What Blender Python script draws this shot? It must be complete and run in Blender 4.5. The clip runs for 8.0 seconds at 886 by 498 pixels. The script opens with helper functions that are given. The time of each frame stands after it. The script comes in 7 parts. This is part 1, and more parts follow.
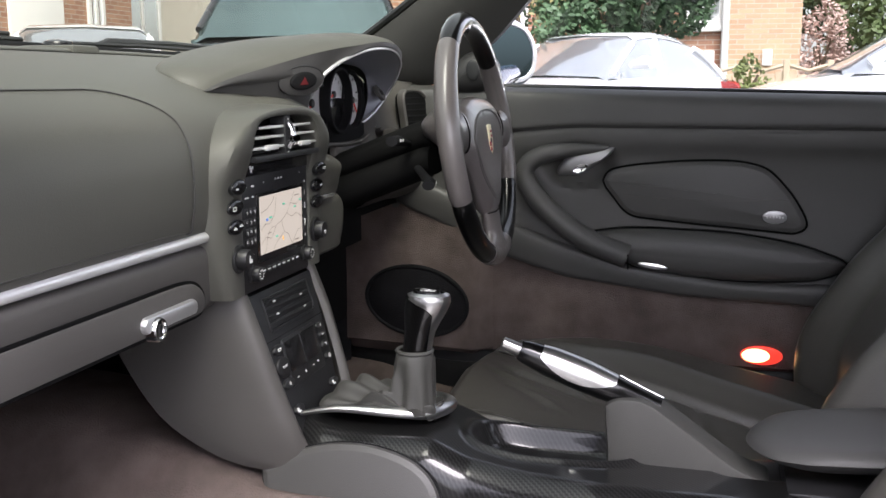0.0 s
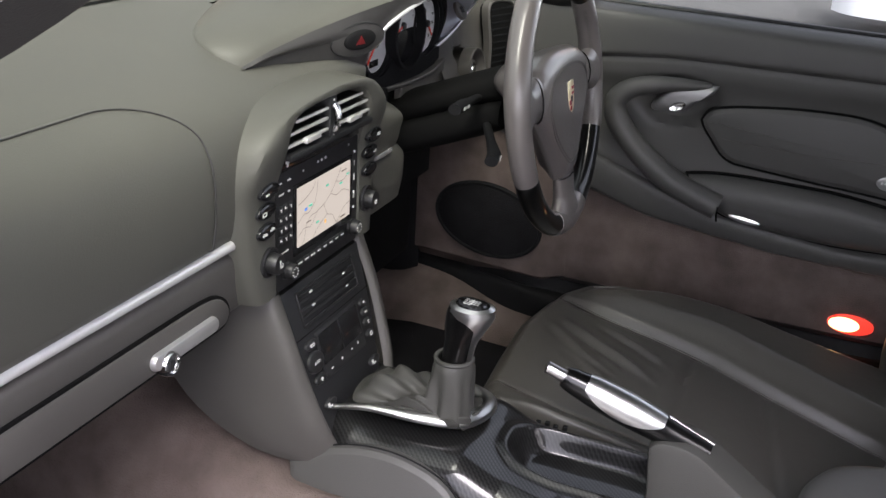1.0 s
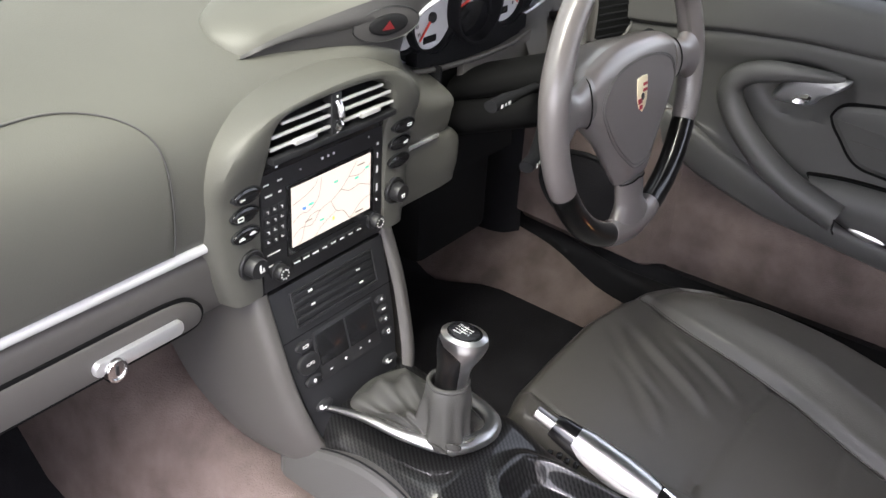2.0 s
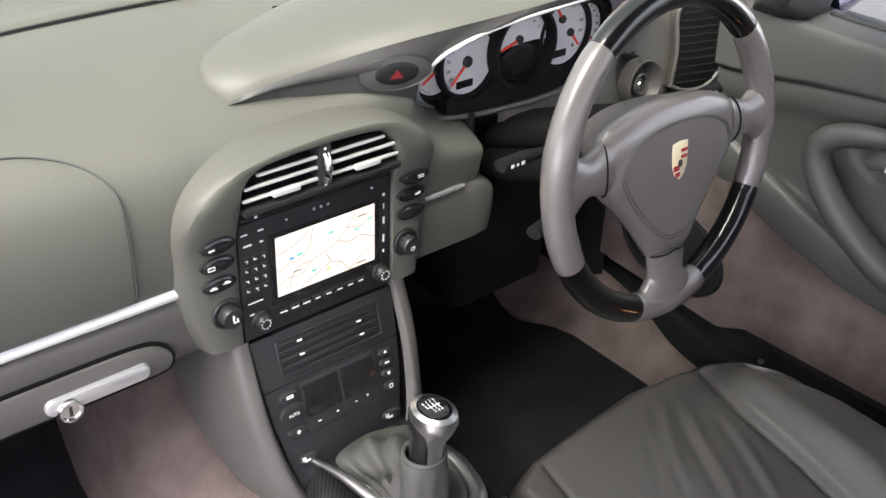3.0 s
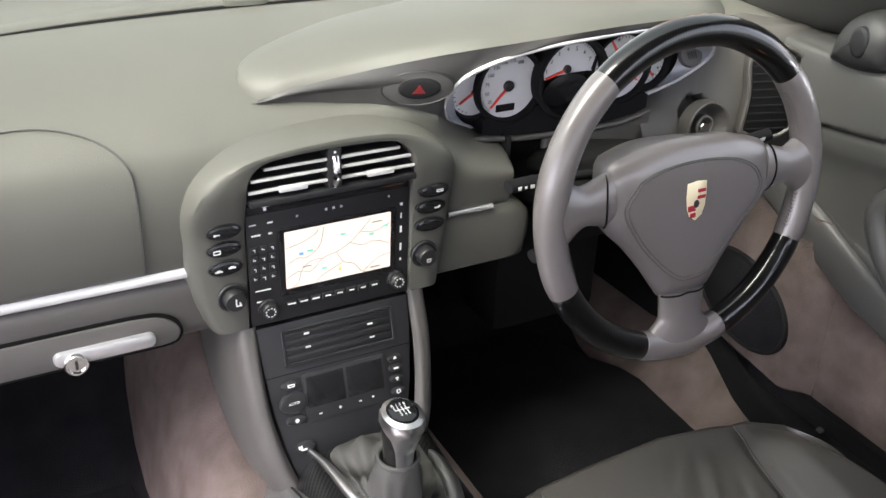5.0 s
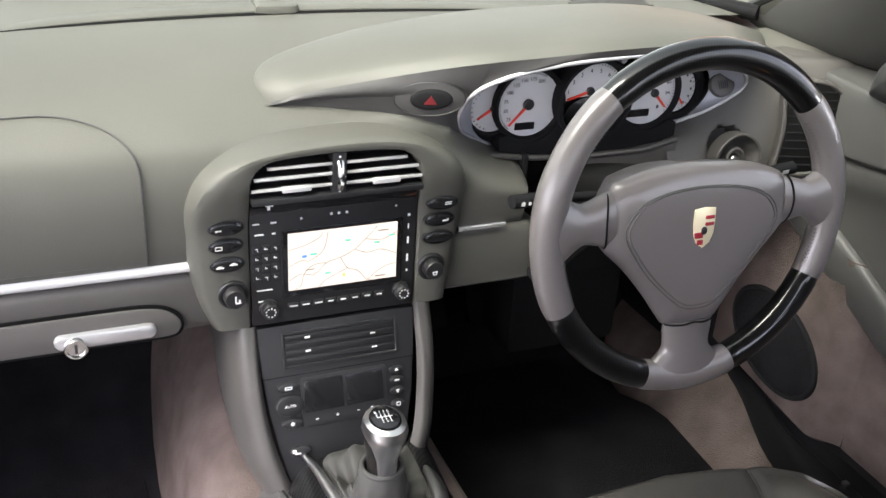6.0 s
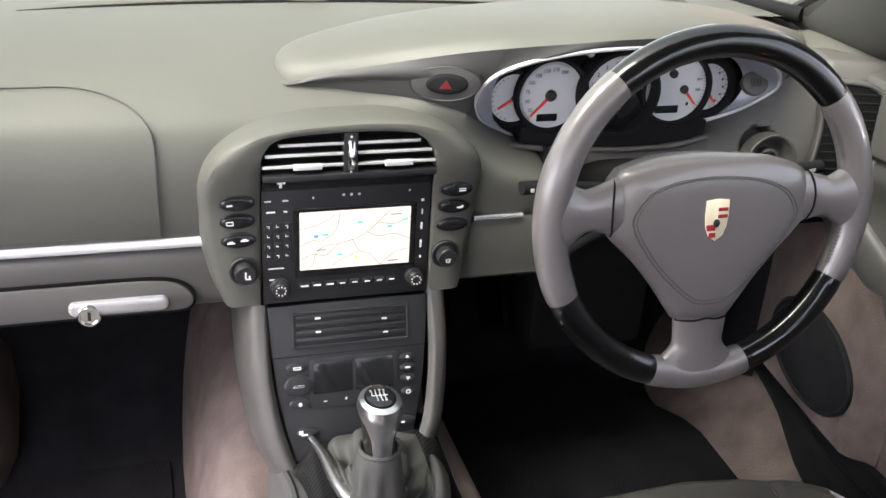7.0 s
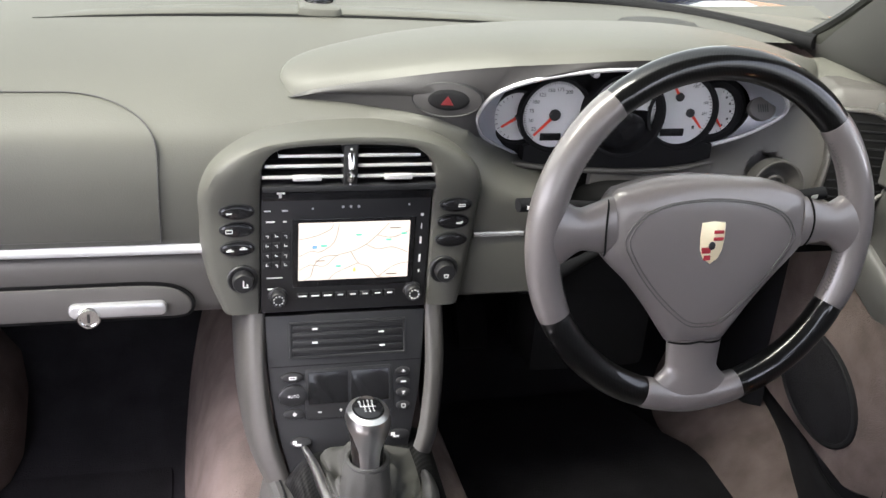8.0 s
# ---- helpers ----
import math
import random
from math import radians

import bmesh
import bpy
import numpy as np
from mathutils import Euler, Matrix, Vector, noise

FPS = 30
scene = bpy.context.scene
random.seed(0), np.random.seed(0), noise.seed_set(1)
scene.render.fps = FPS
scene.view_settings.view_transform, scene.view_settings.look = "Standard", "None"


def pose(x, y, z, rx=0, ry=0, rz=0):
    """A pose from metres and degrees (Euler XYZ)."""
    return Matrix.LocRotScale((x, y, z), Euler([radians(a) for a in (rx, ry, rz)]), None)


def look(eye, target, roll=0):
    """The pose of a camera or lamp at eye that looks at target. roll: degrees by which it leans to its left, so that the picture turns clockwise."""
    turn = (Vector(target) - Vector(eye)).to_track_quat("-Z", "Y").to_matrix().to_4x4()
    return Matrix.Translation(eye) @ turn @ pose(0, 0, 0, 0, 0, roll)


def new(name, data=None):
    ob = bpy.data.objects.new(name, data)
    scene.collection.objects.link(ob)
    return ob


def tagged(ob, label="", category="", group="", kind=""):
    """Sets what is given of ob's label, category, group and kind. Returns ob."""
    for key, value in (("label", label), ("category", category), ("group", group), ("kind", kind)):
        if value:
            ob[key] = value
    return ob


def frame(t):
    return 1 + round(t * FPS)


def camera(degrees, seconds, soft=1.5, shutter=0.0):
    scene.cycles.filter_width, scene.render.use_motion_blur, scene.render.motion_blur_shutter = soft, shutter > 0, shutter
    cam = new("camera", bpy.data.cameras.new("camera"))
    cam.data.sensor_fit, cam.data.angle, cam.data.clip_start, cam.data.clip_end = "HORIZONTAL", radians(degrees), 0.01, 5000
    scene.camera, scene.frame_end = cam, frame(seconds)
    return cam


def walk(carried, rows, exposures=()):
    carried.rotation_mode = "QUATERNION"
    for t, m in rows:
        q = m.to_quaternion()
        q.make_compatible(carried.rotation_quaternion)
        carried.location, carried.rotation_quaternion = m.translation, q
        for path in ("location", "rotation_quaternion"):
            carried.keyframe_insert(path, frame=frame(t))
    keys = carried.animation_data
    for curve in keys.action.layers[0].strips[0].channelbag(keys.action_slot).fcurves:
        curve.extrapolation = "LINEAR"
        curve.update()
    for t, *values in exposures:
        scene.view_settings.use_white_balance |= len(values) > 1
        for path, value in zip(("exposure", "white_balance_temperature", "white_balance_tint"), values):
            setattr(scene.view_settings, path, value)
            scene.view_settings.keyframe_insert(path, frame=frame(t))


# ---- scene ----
cam = camera(48.28, 8.0)
PATH = [
    (0.0, look((-1.0998, -0.5053, 0.9219), (-0.1474, -0.2494, 0.7561), -0.00)),
    (0.5, look((-1.0280, -0.4842, 0.9832), (-0.0964, -0.2076, 0.7472), 0.93)),
    (1.0, look((-0.9226, -0.5107, 1.1446), (-0.0615, -0.1771, 0.7609), 3.39)),
    (1.2, look((-0.8838, -0.5175, 1.1785), (-0.0473, -0.1678, 0.7567), 4.64)),
    (2.3, look((-0.6082, -0.6785, 1.2517), (0.0519, -0.1246, 0.7442), 2.98)),
    (2.5, look((-0.5593, -0.6849, 1.2616), (0.0749, -0.1028, 0.7526), 2.95)),
    (3.0, look((-0.4875, -0.7321, 1.2824), (0.0873, -0.0932, 0.7710), 2.34)),
    (3.5, look((-0.4492, -0.7884, 1.2956), (0.0783, -0.1104, 0.7837), 1.81)),
    (4.0, look((-0.4107, -0.8280, 1.2989), (0.0753, -0.1175, 0.7900), 1.68)),
    (4.5, look((-0.3783, -0.8509, 1.2903), (0.0756, -0.1134, 0.7901), 1.93)),
    (6.0, look((-0.2692, -0.9163, 1.2590), (0.0831, -0.0992, 0.8026), 3.68)),
    (6.5, look((-0.2252, -0.9409, 1.2363), (0.0819, -0.0997, 0.7913), 3.42)),
    (7.0, look((-0.1985, -0.9571, 1.2220), (0.0768, -0.1008, 0.7850), 3.58)),
    (7.5, look((-0.1765, -0.9673, 1.2159), (0.0771, -0.0983, 0.7910), 4.01)),
    (8.0, look((-0.1625, -0.9745, 1.2174), (0.0814, -0.0991, 0.8000), 4.48)),
]
walk(cam, PATH, exposures=[(0.0, 2.3, 6300, 20), (0.6, 2.2, 6300, 20), (1.2, 2.45, 6300, 20), (2.3, 3.20, 6300, 20), (4.5, 3.16, 6300, 20), (8.0, 3.27, 6300, 20)])

# ---- daylight ----
world = bpy.data.worlds.new("daylight")
scene.world = world
world.use_nodes = True
wn, wl = world.node_tree.nodes, world.node_tree.links
sky = wn.new("ShaderNodeTexSky")
sky.sky_type = "NISHITA"
sky.sun_disc = False
sky.sun_elevation, sky.sun_rotation = radians(55), radians(-114)
sky.air_density, sky.dust_density = 1.0, 3.0
wn["Background"].inputs["Strength"].default_value = 0.12
overcast = wn.new("ShaderNodeHueSaturation")          # a thin cloud cover takes most of the blue out of the sky
overcast.inputs["Saturation"].default_value = 0.3
wl.new(sky.outputs["Color"], overcast.inputs["Color"])
wl.new(overcast.outputs["Color"], wn["Background"].inputs["Color"])
sun_data = bpy.data.lights.new("sun", "SUN")
sun_data.energy, sun_data.angle, sun_data.color = 1.4, radians(40), (1.0, 0.98, 0.95)
sun = new("sun", sun_data)
sun.matrix_world = look((-2.0, -0.9, 3.1), (0, 0, 0))


# ---- materials ----
def mat(name, color, rough=0.5, metal=0.0, grain=0.0, grain_size=400.0, vary=0.12, vary_size=6.0, coat=0.0, emit=None, spec=0.5, vary_rough=0.08):
    m = bpy.data.materials.new(name)
    m.use_nodes = True
    nt = m.node_tree
    n, l = nt.nodes, nt.links
    b = n["Principled BSDF"]
    b.inputs["Roughness"].default_value = rough
    b.inputs["Metallic"].default_value = metal
    b.inputs["Coat Weight"].default_value = coat
    b.inputs["Coat Roughness"].default_value = 0.05
    b.inputs["Specular IOR Level"].default_value = spec
    tc = n.new("ShaderNodeTexCoord")
    big = n.new("ShaderNodeTexNoise")
    big.inputs["Scale"].default_value, big.inputs["Detail"].default_value = vary_size, 4.0
    l.new(tc.outputs["Object"], big.inputs["Vector"])
    ramp = n.new("ShaderNodeValToRGB")
    lo, hi = 1 - vary, 1 + vary
    ramp.color_ramp.elements[0].position, ramp.color_ramp.elements[1].position = 0.3, 0.7
    ramp.color_ramp.elements[0].color = (*[min(1, c * lo) for c in color], 1)
    ramp.color_ramp.elements[1].color = (*[min(1, c * hi) for c in color], 1)
    l.new(big.outputs["Fac"], ramp.inputs["Fac"])
    l.new(ramp.outputs["Color"], b.inputs["Base Color"])
    rr = n.new("ShaderNodeMapRange")
    rr.inputs["To Min"].default_value, rr.inputs["To Max"].default_value = max(0.02, rough - vary_rough), min(1, rough + vary_rough)
    l.new(big.outputs["Fac"], rr.inputs["Value"])
    l.new(rr.outputs["Result"], b.inputs["Roughness"])
    if grain:
        fine = n.new("ShaderNodeTexNoise")
        fine.inputs["Scale"].default_value, fine.inputs["Detail"].default_value = grain_size, 3.0
        l.new(tc.outputs["Object"], fine.inputs["Vector"])
        bump = n.new("ShaderNodeBump")
        bump.inputs["Strength"].default_value, bump.inputs["Distance"].default_value = grain, 0.0006
        l.new(fine.outputs["Fac"], bump.inputs["Height"])
        l.new(bump.outputs["Normal"], b.inputs["Normal"])
    if emit:
        b.inputs["Emission Color"].default_value = (*emit[:3], 1)
        b.inputs["Emission Strength"].default_value = emit[3]
    return m


def leather(name, color, rough=0.5, cell=700.0, strength=0.25, vary=0.07, crease=0.0, vary_rough=0.03):
    """Grained hide: small cells, a soft mottling and, on worn seats, long creases."""
    m = mat(name, color, rough, vary=vary, vary_size=5.0, spec=0.4, vary_rough=vary_rough)
    n, l = m.node_tree.nodes, m.node_tree.links
    tc = n.new("ShaderNodeTexCoord")
    v = n.new("ShaderNodeTexVoronoi")
    v.inputs["Scale"].default_value = cell
    l.new(tc.outputs["Object"], v.inputs["Vector"])
    bump = n.new("ShaderNodeBump")
    bump.inputs["Strength"].default_value, bump.inputs["Distance"].default_value = strength, 0.0005
    l.new(v.outputs["Distance"], bump.inputs["Height"])
    last = bump
    if crease:
        w = n.new("ShaderNodeTexNoise")
        w.inputs["Scale"].default_value, w.inputs["Detail"].default_value, w.inputs["Distortion"].default_value = 22.0, 6.0, 1.2
        l.new(tc.outputs["Object"], w.inputs["Vector"])
        b2 = n.new("ShaderNodeBump")
        b2.inputs["Strength"].default_value, b2.inputs["Distance"].default_value = crease, 0.006
        l.new(w.outputs["Fac"], b2.inputs["Height"])
        l.new(bump.outputs["Normal"], b2.inputs["Normal"])
        last = b2
    l.new(last.outputs["Normal"], n["Principled BSDF"].inputs["Normal"])
    return m


def carbon_fibre(name, weave=0.018, tow=0.0024, coat=1.0):
    """Twill weave, two directions of tows that pass over and under one another, below a thick clear coat."""
    m = bpy.data.materials.new(name)
    m.use_nodes = True
    n, l = m.node_tree.nodes, m.node_tree.links
    b = n["Principled BSDF"]
    tc = n.new("ShaderNodeTexCoord")

    def bands(angle, period):
        turn = n.new("ShaderNodeMapping")
        turn.inputs["Rotation"].default_value = (radians(12), radians(8), radians(angle))
        l.new(tc.outputs["Object"], turn.inputs["Vector"])
        wave = n.new("ShaderNodeTexWave")
        wave.wave_type, wave.bands_direction = "BANDS", "X"
        wave.inputs["Scale"].default_value, wave.inputs["Distortion"].default_value = 2 * math.pi / (20 * period), 0.0
        l.new(turn.outputs["Vector"], wave.inputs["Vector"])
        return wave

    over, under, diagonal = bands(0, tow), bands(90, tow), bands(45, tow * 1.42)
    pick = n.new("ShaderNodeMix")
    l.new(diagonal.outputs["Fac"], pick.inputs[0])
    l.new(over.outputs["Fac"], pick.inputs[2])
    l.new(under.outputs["Fac"], pick.inputs[3])
    ramp = n.new("ShaderNodeValToRGB")
    ramp.color_ramp.elements[0].position, ramp.color_ramp.elements[1].position = 0.25, 0.8
    ramp.color_ramp.elements[0].color, ramp.color_ramp.elements[1].color = (0.0012, 0.0012, 0.0014, 1), (weave, weave, weave, 1)
    blend = n.new("ShaderNodeMath")
    blend.operation = "MULTIPLY_ADD"
    blend.inputs[1].default_value, blend.inputs[2].default_value = 0.40, 0.0
    l.new(pick.outputs[0], blend.inputs[0])
    tilt = n.new("ShaderNodeMath")
    tilt.operation = "MULTIPLY_ADD"
    tilt.inputs[1].default_value = 0.65
    l.new(diagonal.outputs["Fac"], tilt.inputs[0])
    l.new(blend.outputs["Value"], tilt.inputs[2])
    l.new(tilt.outputs["Value"], ramp.inputs["Fac"])
    l.new(ramp.outputs["Color"], b.inputs["Base Color"])
    b.inputs["Roughness"].default_value, b.inputs["Metallic"].default_value = 0.30, 0.0
    b.inputs["Specular IOR Level"].default_value = 0.2
    b.inputs["Coat Weight"].default_value, b.inputs["Coat Roughness"].default_value = coat, 0.02
    return m


def carpet(name, color):
    m = mat(name, color, 0.95, vary=0.30, vary_size=16.0, spec=0.1)
    n, l = m.node_tree.nodes, m.node_tree.links
    tc = n.new("ShaderNodeTexCoord")
    v = n.new("ShaderNodeTexNoise")
    v.inputs["Scale"].default_value, v.inputs["Detail"].default_value = 420.0, 4.0
    l.new(tc.outputs["Object"], v.inputs["Vector"])
    bump = n.new("ShaderNodeBump")
    bump.inputs["Strength"].default_value, bump.inputs["Distance"].default_value = 0.8, 0.002
    l.new(v.outputs["Fac"], bump.inputs["Height"])
    l.new(bump.outputs["Normal"], n["Principled BSDF"].inputs["Normal"])
    return m


def glass(name, tint=(1, 1, 1), rough=0.0):
    m = bpy.data.materials.new(name)
    m.use_nodes = True
    n, l = m.node_tree.nodes, m.node_tree.links
    n.remove(n["Principled BSDF"])
    clear, shine, fres, mix = n.new("ShaderNodeBsdfTransparent"), n.new("ShaderNodeBsdfGlossy"), n.new("ShaderNodeLayerWeight"), n.new("ShaderNodeMixShader")
    power, scale = n.new("ShaderNodeMath"), n.new("ShaderNodeMath")
    power.operation, scale.operation = "POWER", "MULTIPLY_ADD"
    power.inputs[1].default_value, scale.inputs[1].default_value, scale.inputs[2].default_value = 5.0, 0.6, 0.04
    clear.inputs["Color"].default_value = (*tint, 1)
    shine.inputs["Roughness"].default_value = rough
    fres.inputs["Blend"].default_value = 0.5
    l.new(fres.outputs["Facing"], power.inputs[0])
    l.new(power.outputs["Value"], scale.inputs[0])
    l.new(scale.outputs["Value"], mix.inputs["Fac"])
    l.new(clear.outputs["BSDF"], mix.inputs[1])
    l.new(shine.outputs["BSDF"], mix.inputs[2])
    l.new(mix.outputs["Shader"], n["Material Output"].inputs["Surface"])
    return m


GREY = leather("grey_dash_hide", (0.0873, 0.0862, 0.0745), 0.48)
# dash leather again, darkened so the door's shade sits in the colour
GREY_DOOR = leather("shaded_door_hide", (0.068, 0.067, 0.064), 0.46)
GREY_SOFT = mat("soft_touch_grey", (0.075, 0.0705, 0.066), 0.5, grain=0.2, grain_size=900)
GREY_SEAT = leather("grey_seat_hide", (0.078, 0.0735, 0.065), 0.34, 520, 0.2, 0.1, crease=0.10)
GREY_SEAT.node_tree.nodes["Principled BSDF"].inputs["Coat Weight"].default_value = 0.35
GREY_SEAT.node_tree.nodes["Principled BSDF"].inputs["Coat Roughness"].default_value = 0.28
GREY_WHEEL = leather("worn_wheel_hide", (0.140, 0.126, 0.122), 0.28, 800, 0.2, 0.0, vary_rough=0.0)
GREY_WHEEL.node_tree.nodes["Principled BSDF"].inputs["Coat Weight"].default_value = 0.9
GREY_WHEEL.node_tree.nodes["Principled BSDF"].inputs["Coat Roughness"].default_value = 0.24
GREY_BOOT = leather("gear_boot_hide", (0.060, 0.0595, 0.054), 0.55, 700, 0.3, 0.1)
CARPET = carpet("taupe_carpet", (0.126, 0.099, 0.089))
MAT_BLACK = carpet("black_mat", (0.014, 0.0135, 0.015))
BLACK = mat("black_plastic", (0.018, 0.018, 0.019), 0.38, grain=0.15, grain_size=1500)
BLACK_GLOSS = mat("black_gloss", (0.012, 0.012, 0.013), 0.12, vary=0.1)
DARK = mat("charcoal_plastic", (0.013, 0.0133, 0.0145), 0.5, grain=0.2, grain_size=1500)
# near-black for gaps and joints, and for shade painted under the dash
VOID = mat("gap_and_shade_black", (0.006, 0.006, 0.006), 0.8, spec=0.08)
ALU = mat("satin_aluminium", (0.72, 0.72, 0.71), 0.3, 1.0, grain=0.05, grain_size=1200, vary=0.05)
CHROME = mat("chrome", (0.8, 0.8, 0.8), 0.12, 1.0, vary=0.03, vary_rough=0.03)
SILVER = mat("silver_paint", (0.34, 0.355, 0.40), 0.35, 0.35, vary=0.05)
CARBON = carbon_fibre("carbon_fibre", 0.020, 0.0030, 0.65)
DARK_CARBON = carbon_fibre("lacquered_carbon", 0.005, 0.0016)
WHITE = mat("white_print", (0.75, 0.75, 0.73), 0.5, vary=0.03)
DIAL = mat("white_dial_face", (0.60, 0.60, 0.61), 0.5, vary=0.03)
RED = mat("red_needle", (0.8, 0.06, 0.03), 0.4, vary=0.05)
RED_DARK = mat("red_enamel", (0.35, 0.02, 0.03), 0.3, vary=0.05)
GOLD = mat("gold_enamel", (0.85, 0.76, 0.52), 0.35, 0.3, vary=0.08)
SILVER_DARK = mat("satin_grey_metal", (0.30, 0.30, 0.30), 0.3, 0.7, vary=0.05)
GLASS = glass("side_glass", (0.70, 0.73, 0.70))
SCREEN_GLASS = glass("tinted_windscreen", (0.54, 0.57, 0.48))
BRIGHT = mat("bright_trim", (0.80, 0.80, 0.79), 0.25, 0.45, vary=0.04)
PULL = mat("satin_pull", (0.66, 0.66, 0.66), 0.27, 0.75, vary=0.04)
SILVER_BRIGHT = mat("bright_silver_edge", (0.78, 0.78, 0.80), 0.22, 0.5, vary=0.03)
# darker copy of the dash hide: the hood front's shade put into its colour
SHADED_HIDE = leather("shaded_front_hide", (0.050, 0.048, 0.048), 0.5)
SHROUD = mat("black_shroud", (0.012, 0.012, 0.013), 0.7, spec=0.1, grain=0.2, grain_size=1500)
SILL = mat("black_sill_plastic", (0.010, 0.010, 0.011), 0.42, spec=0.25, grain=0.15, grain_size=1500)
POD = leather("dark_pod_hide", (0.034, 0.034, 0.034), 0.5)
MIRROR = mat("mirror", (0.06, 0.09, 0.10), 0.02, 1.0, vary=0.0, vary_rough=0.0)


# ---- building helpers ----
def thing(name, at=(0, 0, 0), label="", category="", group="", kind=""):
    ob = new(name)
    ob.location = at
    ob.empty_display_size = 0.05
    return tagged(ob, label, category, group, kind)


def mesh_of(name, bm, material, sharp=40):
    bmesh.ops.recalc_face_normals(bm, faces=bm.faces[:])
    me = bpy.data.meshes.new(name)
    bm.to_mesh(me)
    bm.free()
    me.materials.append(material)
    me.polygons.foreach_set("use_smooth", [True] * len(me.polygons))
    me.set_sharp_from_angle(angle=radians(sharp))
    return me


def part(name, bm, material, parent=None, label="", sharp=40):
    ob = new(name, mesh_of(name, bm, material, sharp))
    if parent is not None:
        ob.parent = parent
        if parent.data is None:
            ob.matrix_parent_inverse = Matrix.Translation(-Vector(parent.location))
    return tagged(ob, label)


def surface(rows, close_u=False, close_v=False, cap=False, bm=None):
    """A sheet through rows of points."""
    bm = bm or bmesh.new()
    vs = [[bm.verts.new(p) for p in row] for row in rows]
    nr, nc = len(vs), len(vs[0])
    for i in range(nr if close_u else nr - 1):
        for j in range(nc if close_v else nc - 1):
            a, b, c, d = vs[i][j], vs[i][(j + 1) % nc], vs[(i + 1) % nr][(j + 1) % nc], vs[(i + 1) % nr][j]
            if len({a, b, c, d}) == 4:
                bm.faces.new((a, b, c, d))
    if cap:
        bm.faces.new(vs[0])
        bm.faces.new(vs[-1][::-1])
    return bm


def spline(pts, n):
    """n points evenly along a smooth curve through pts."""
    p = [Vector(q) for q in pts]
    out = []
    m = len(p) - 1
    for k in range(n):
        s = k / (n - 1) * m
        i = min(int(s), m - 1)
        u = s - i
        a, b, c, d = p[max(i - 1, 0)], p[i], p[i + 1], p[min(i + 2, m)]
        out.append(0.5 * (2 * b + (c - a) * u + (2 * a - 5 * b + 4 * c - d) * u * u + (3 * b - a - 3 * c + d) * u ** 3))
    return out


def box(x0, x1, y0, y1, z0, z1, bevel=0.0, seg=2, bm=None):
    bm = bm or bmesh.new()
    r = bmesh.ops.create_cube(bm, size=1.0)
    for v in r["verts"]:
        v.co = Vector(((x0 + x1) / 2 + v.co.x * (x1 - x0), (y0 + y1) / 2 + v.co.y * (y1 - y0), (z0 + z1) / 2 + v.co.z * (z1 - z0)))
    if bevel:
        es = {e for v in r["verts"] for e in v.link_edges}
        bmesh.ops.bevel(bm, geom=list(es), offset=bevel, segments=seg, affect="EDGES", profile=0.6)
    return bm


def sweep(path, radius, n=12, closed=False, flat=1.0, up=(0, 0, 1), bm=None, cap=True):
    """A tube along path; radius is a number or one for each point; flat squeezes it along its local up."""
    path = [Vector(p) for p in path]
    m = len(path)
    rows = []
    for i, p in enumerate(path):
        a = path[(i - 1) % m] if closed or i else path[i]
        b = path[(i + 1) % m] if closed or i < m - 1 else path[i]
        t = (b - a).normalized()
        side = t.cross(Vector(up))
        side = side.normalized() if side.length > 1e-5 else Vector((1, 0, 0))
        top = side.cross(t).normalized()
        r = radius[i] if isinstance(radius, (list, tuple)) else radius
        rows.append([p + side * (r * math.cos(2 * math.pi * k / n)) + top * (r * flat * math.sin(2 * math.pi * k / n)) for k in range(n)])
    return surface(rows, closed, True, cap and not closed, bm)


def lathe(profile, origin, axis=(0, -1, 0), n=24, bm=None, cap=True):
    """profile: (radius, height along axis) rows."""
    ax = Vector(axis).normalized()
    u = ax.orthogonal().normalized()
    v = ax.cross(u)
    rows = [[Vector(origin) + ax * h + (u * math.cos(2 * math.pi * k / n) + v * math.sin(2 * math.pi * k / n)) * r for k in range(n)] for r, h in profile]
    return surface(rows, False, True, cap, bm)


def inset(outline, d):
    m = len(outline)
    area = sum(outline[i][0] * outline[(i + 1) % m][1] - outline[(i + 1) % m][0] * outline[i][1] for i in range(m))
    sgn = 1 if area > 0 else -1
    out = []
    for i in range(m):
        p, q, r = (Vector(outline[(i + k) % m]).to_2d() for k in (-1, 0, 1))
        e1, e2 = (q - p), (r - q)
        n1, n2 = Vector((-e1.y, e1.x)).normalized(), Vector((-e2.y, e2.x)).normalized()
        nn = n1 + n2
        nn = nn / max(nn.length_squared / 2, 0.5)
        out.append(q + nn * d * sgn)
    return out


def rrect(u0, u1, v0, v1, r, seg=5):
    pts = []
    for cu, cv, a0 in ((u1 - r, v1 - r, 0), (u0 + r, v1 - r, 90), (u0 + r, v0 + r, 180), (u1 - r, v0 + r, 270)):
        for k in range(seg + 1):
            a = radians(a0 + 90 * k / seg)
            pts.append((cu + r * math.cos(a), cv + r * math.sin(a)))
    return pts


def ellipse(cu, cv, ru, rv, n=28, tilt=0.0):
    c, s = math.cos(tilt), math.sin(tilt)
    pts = [(ru * math.cos(2 * math.pi * k / n), rv * math.sin(2 * math.pi * k / n)) for k in range(n)]
    return [(cu + c * a - s * b, cv + s * a + c * b) for a, b in pts]


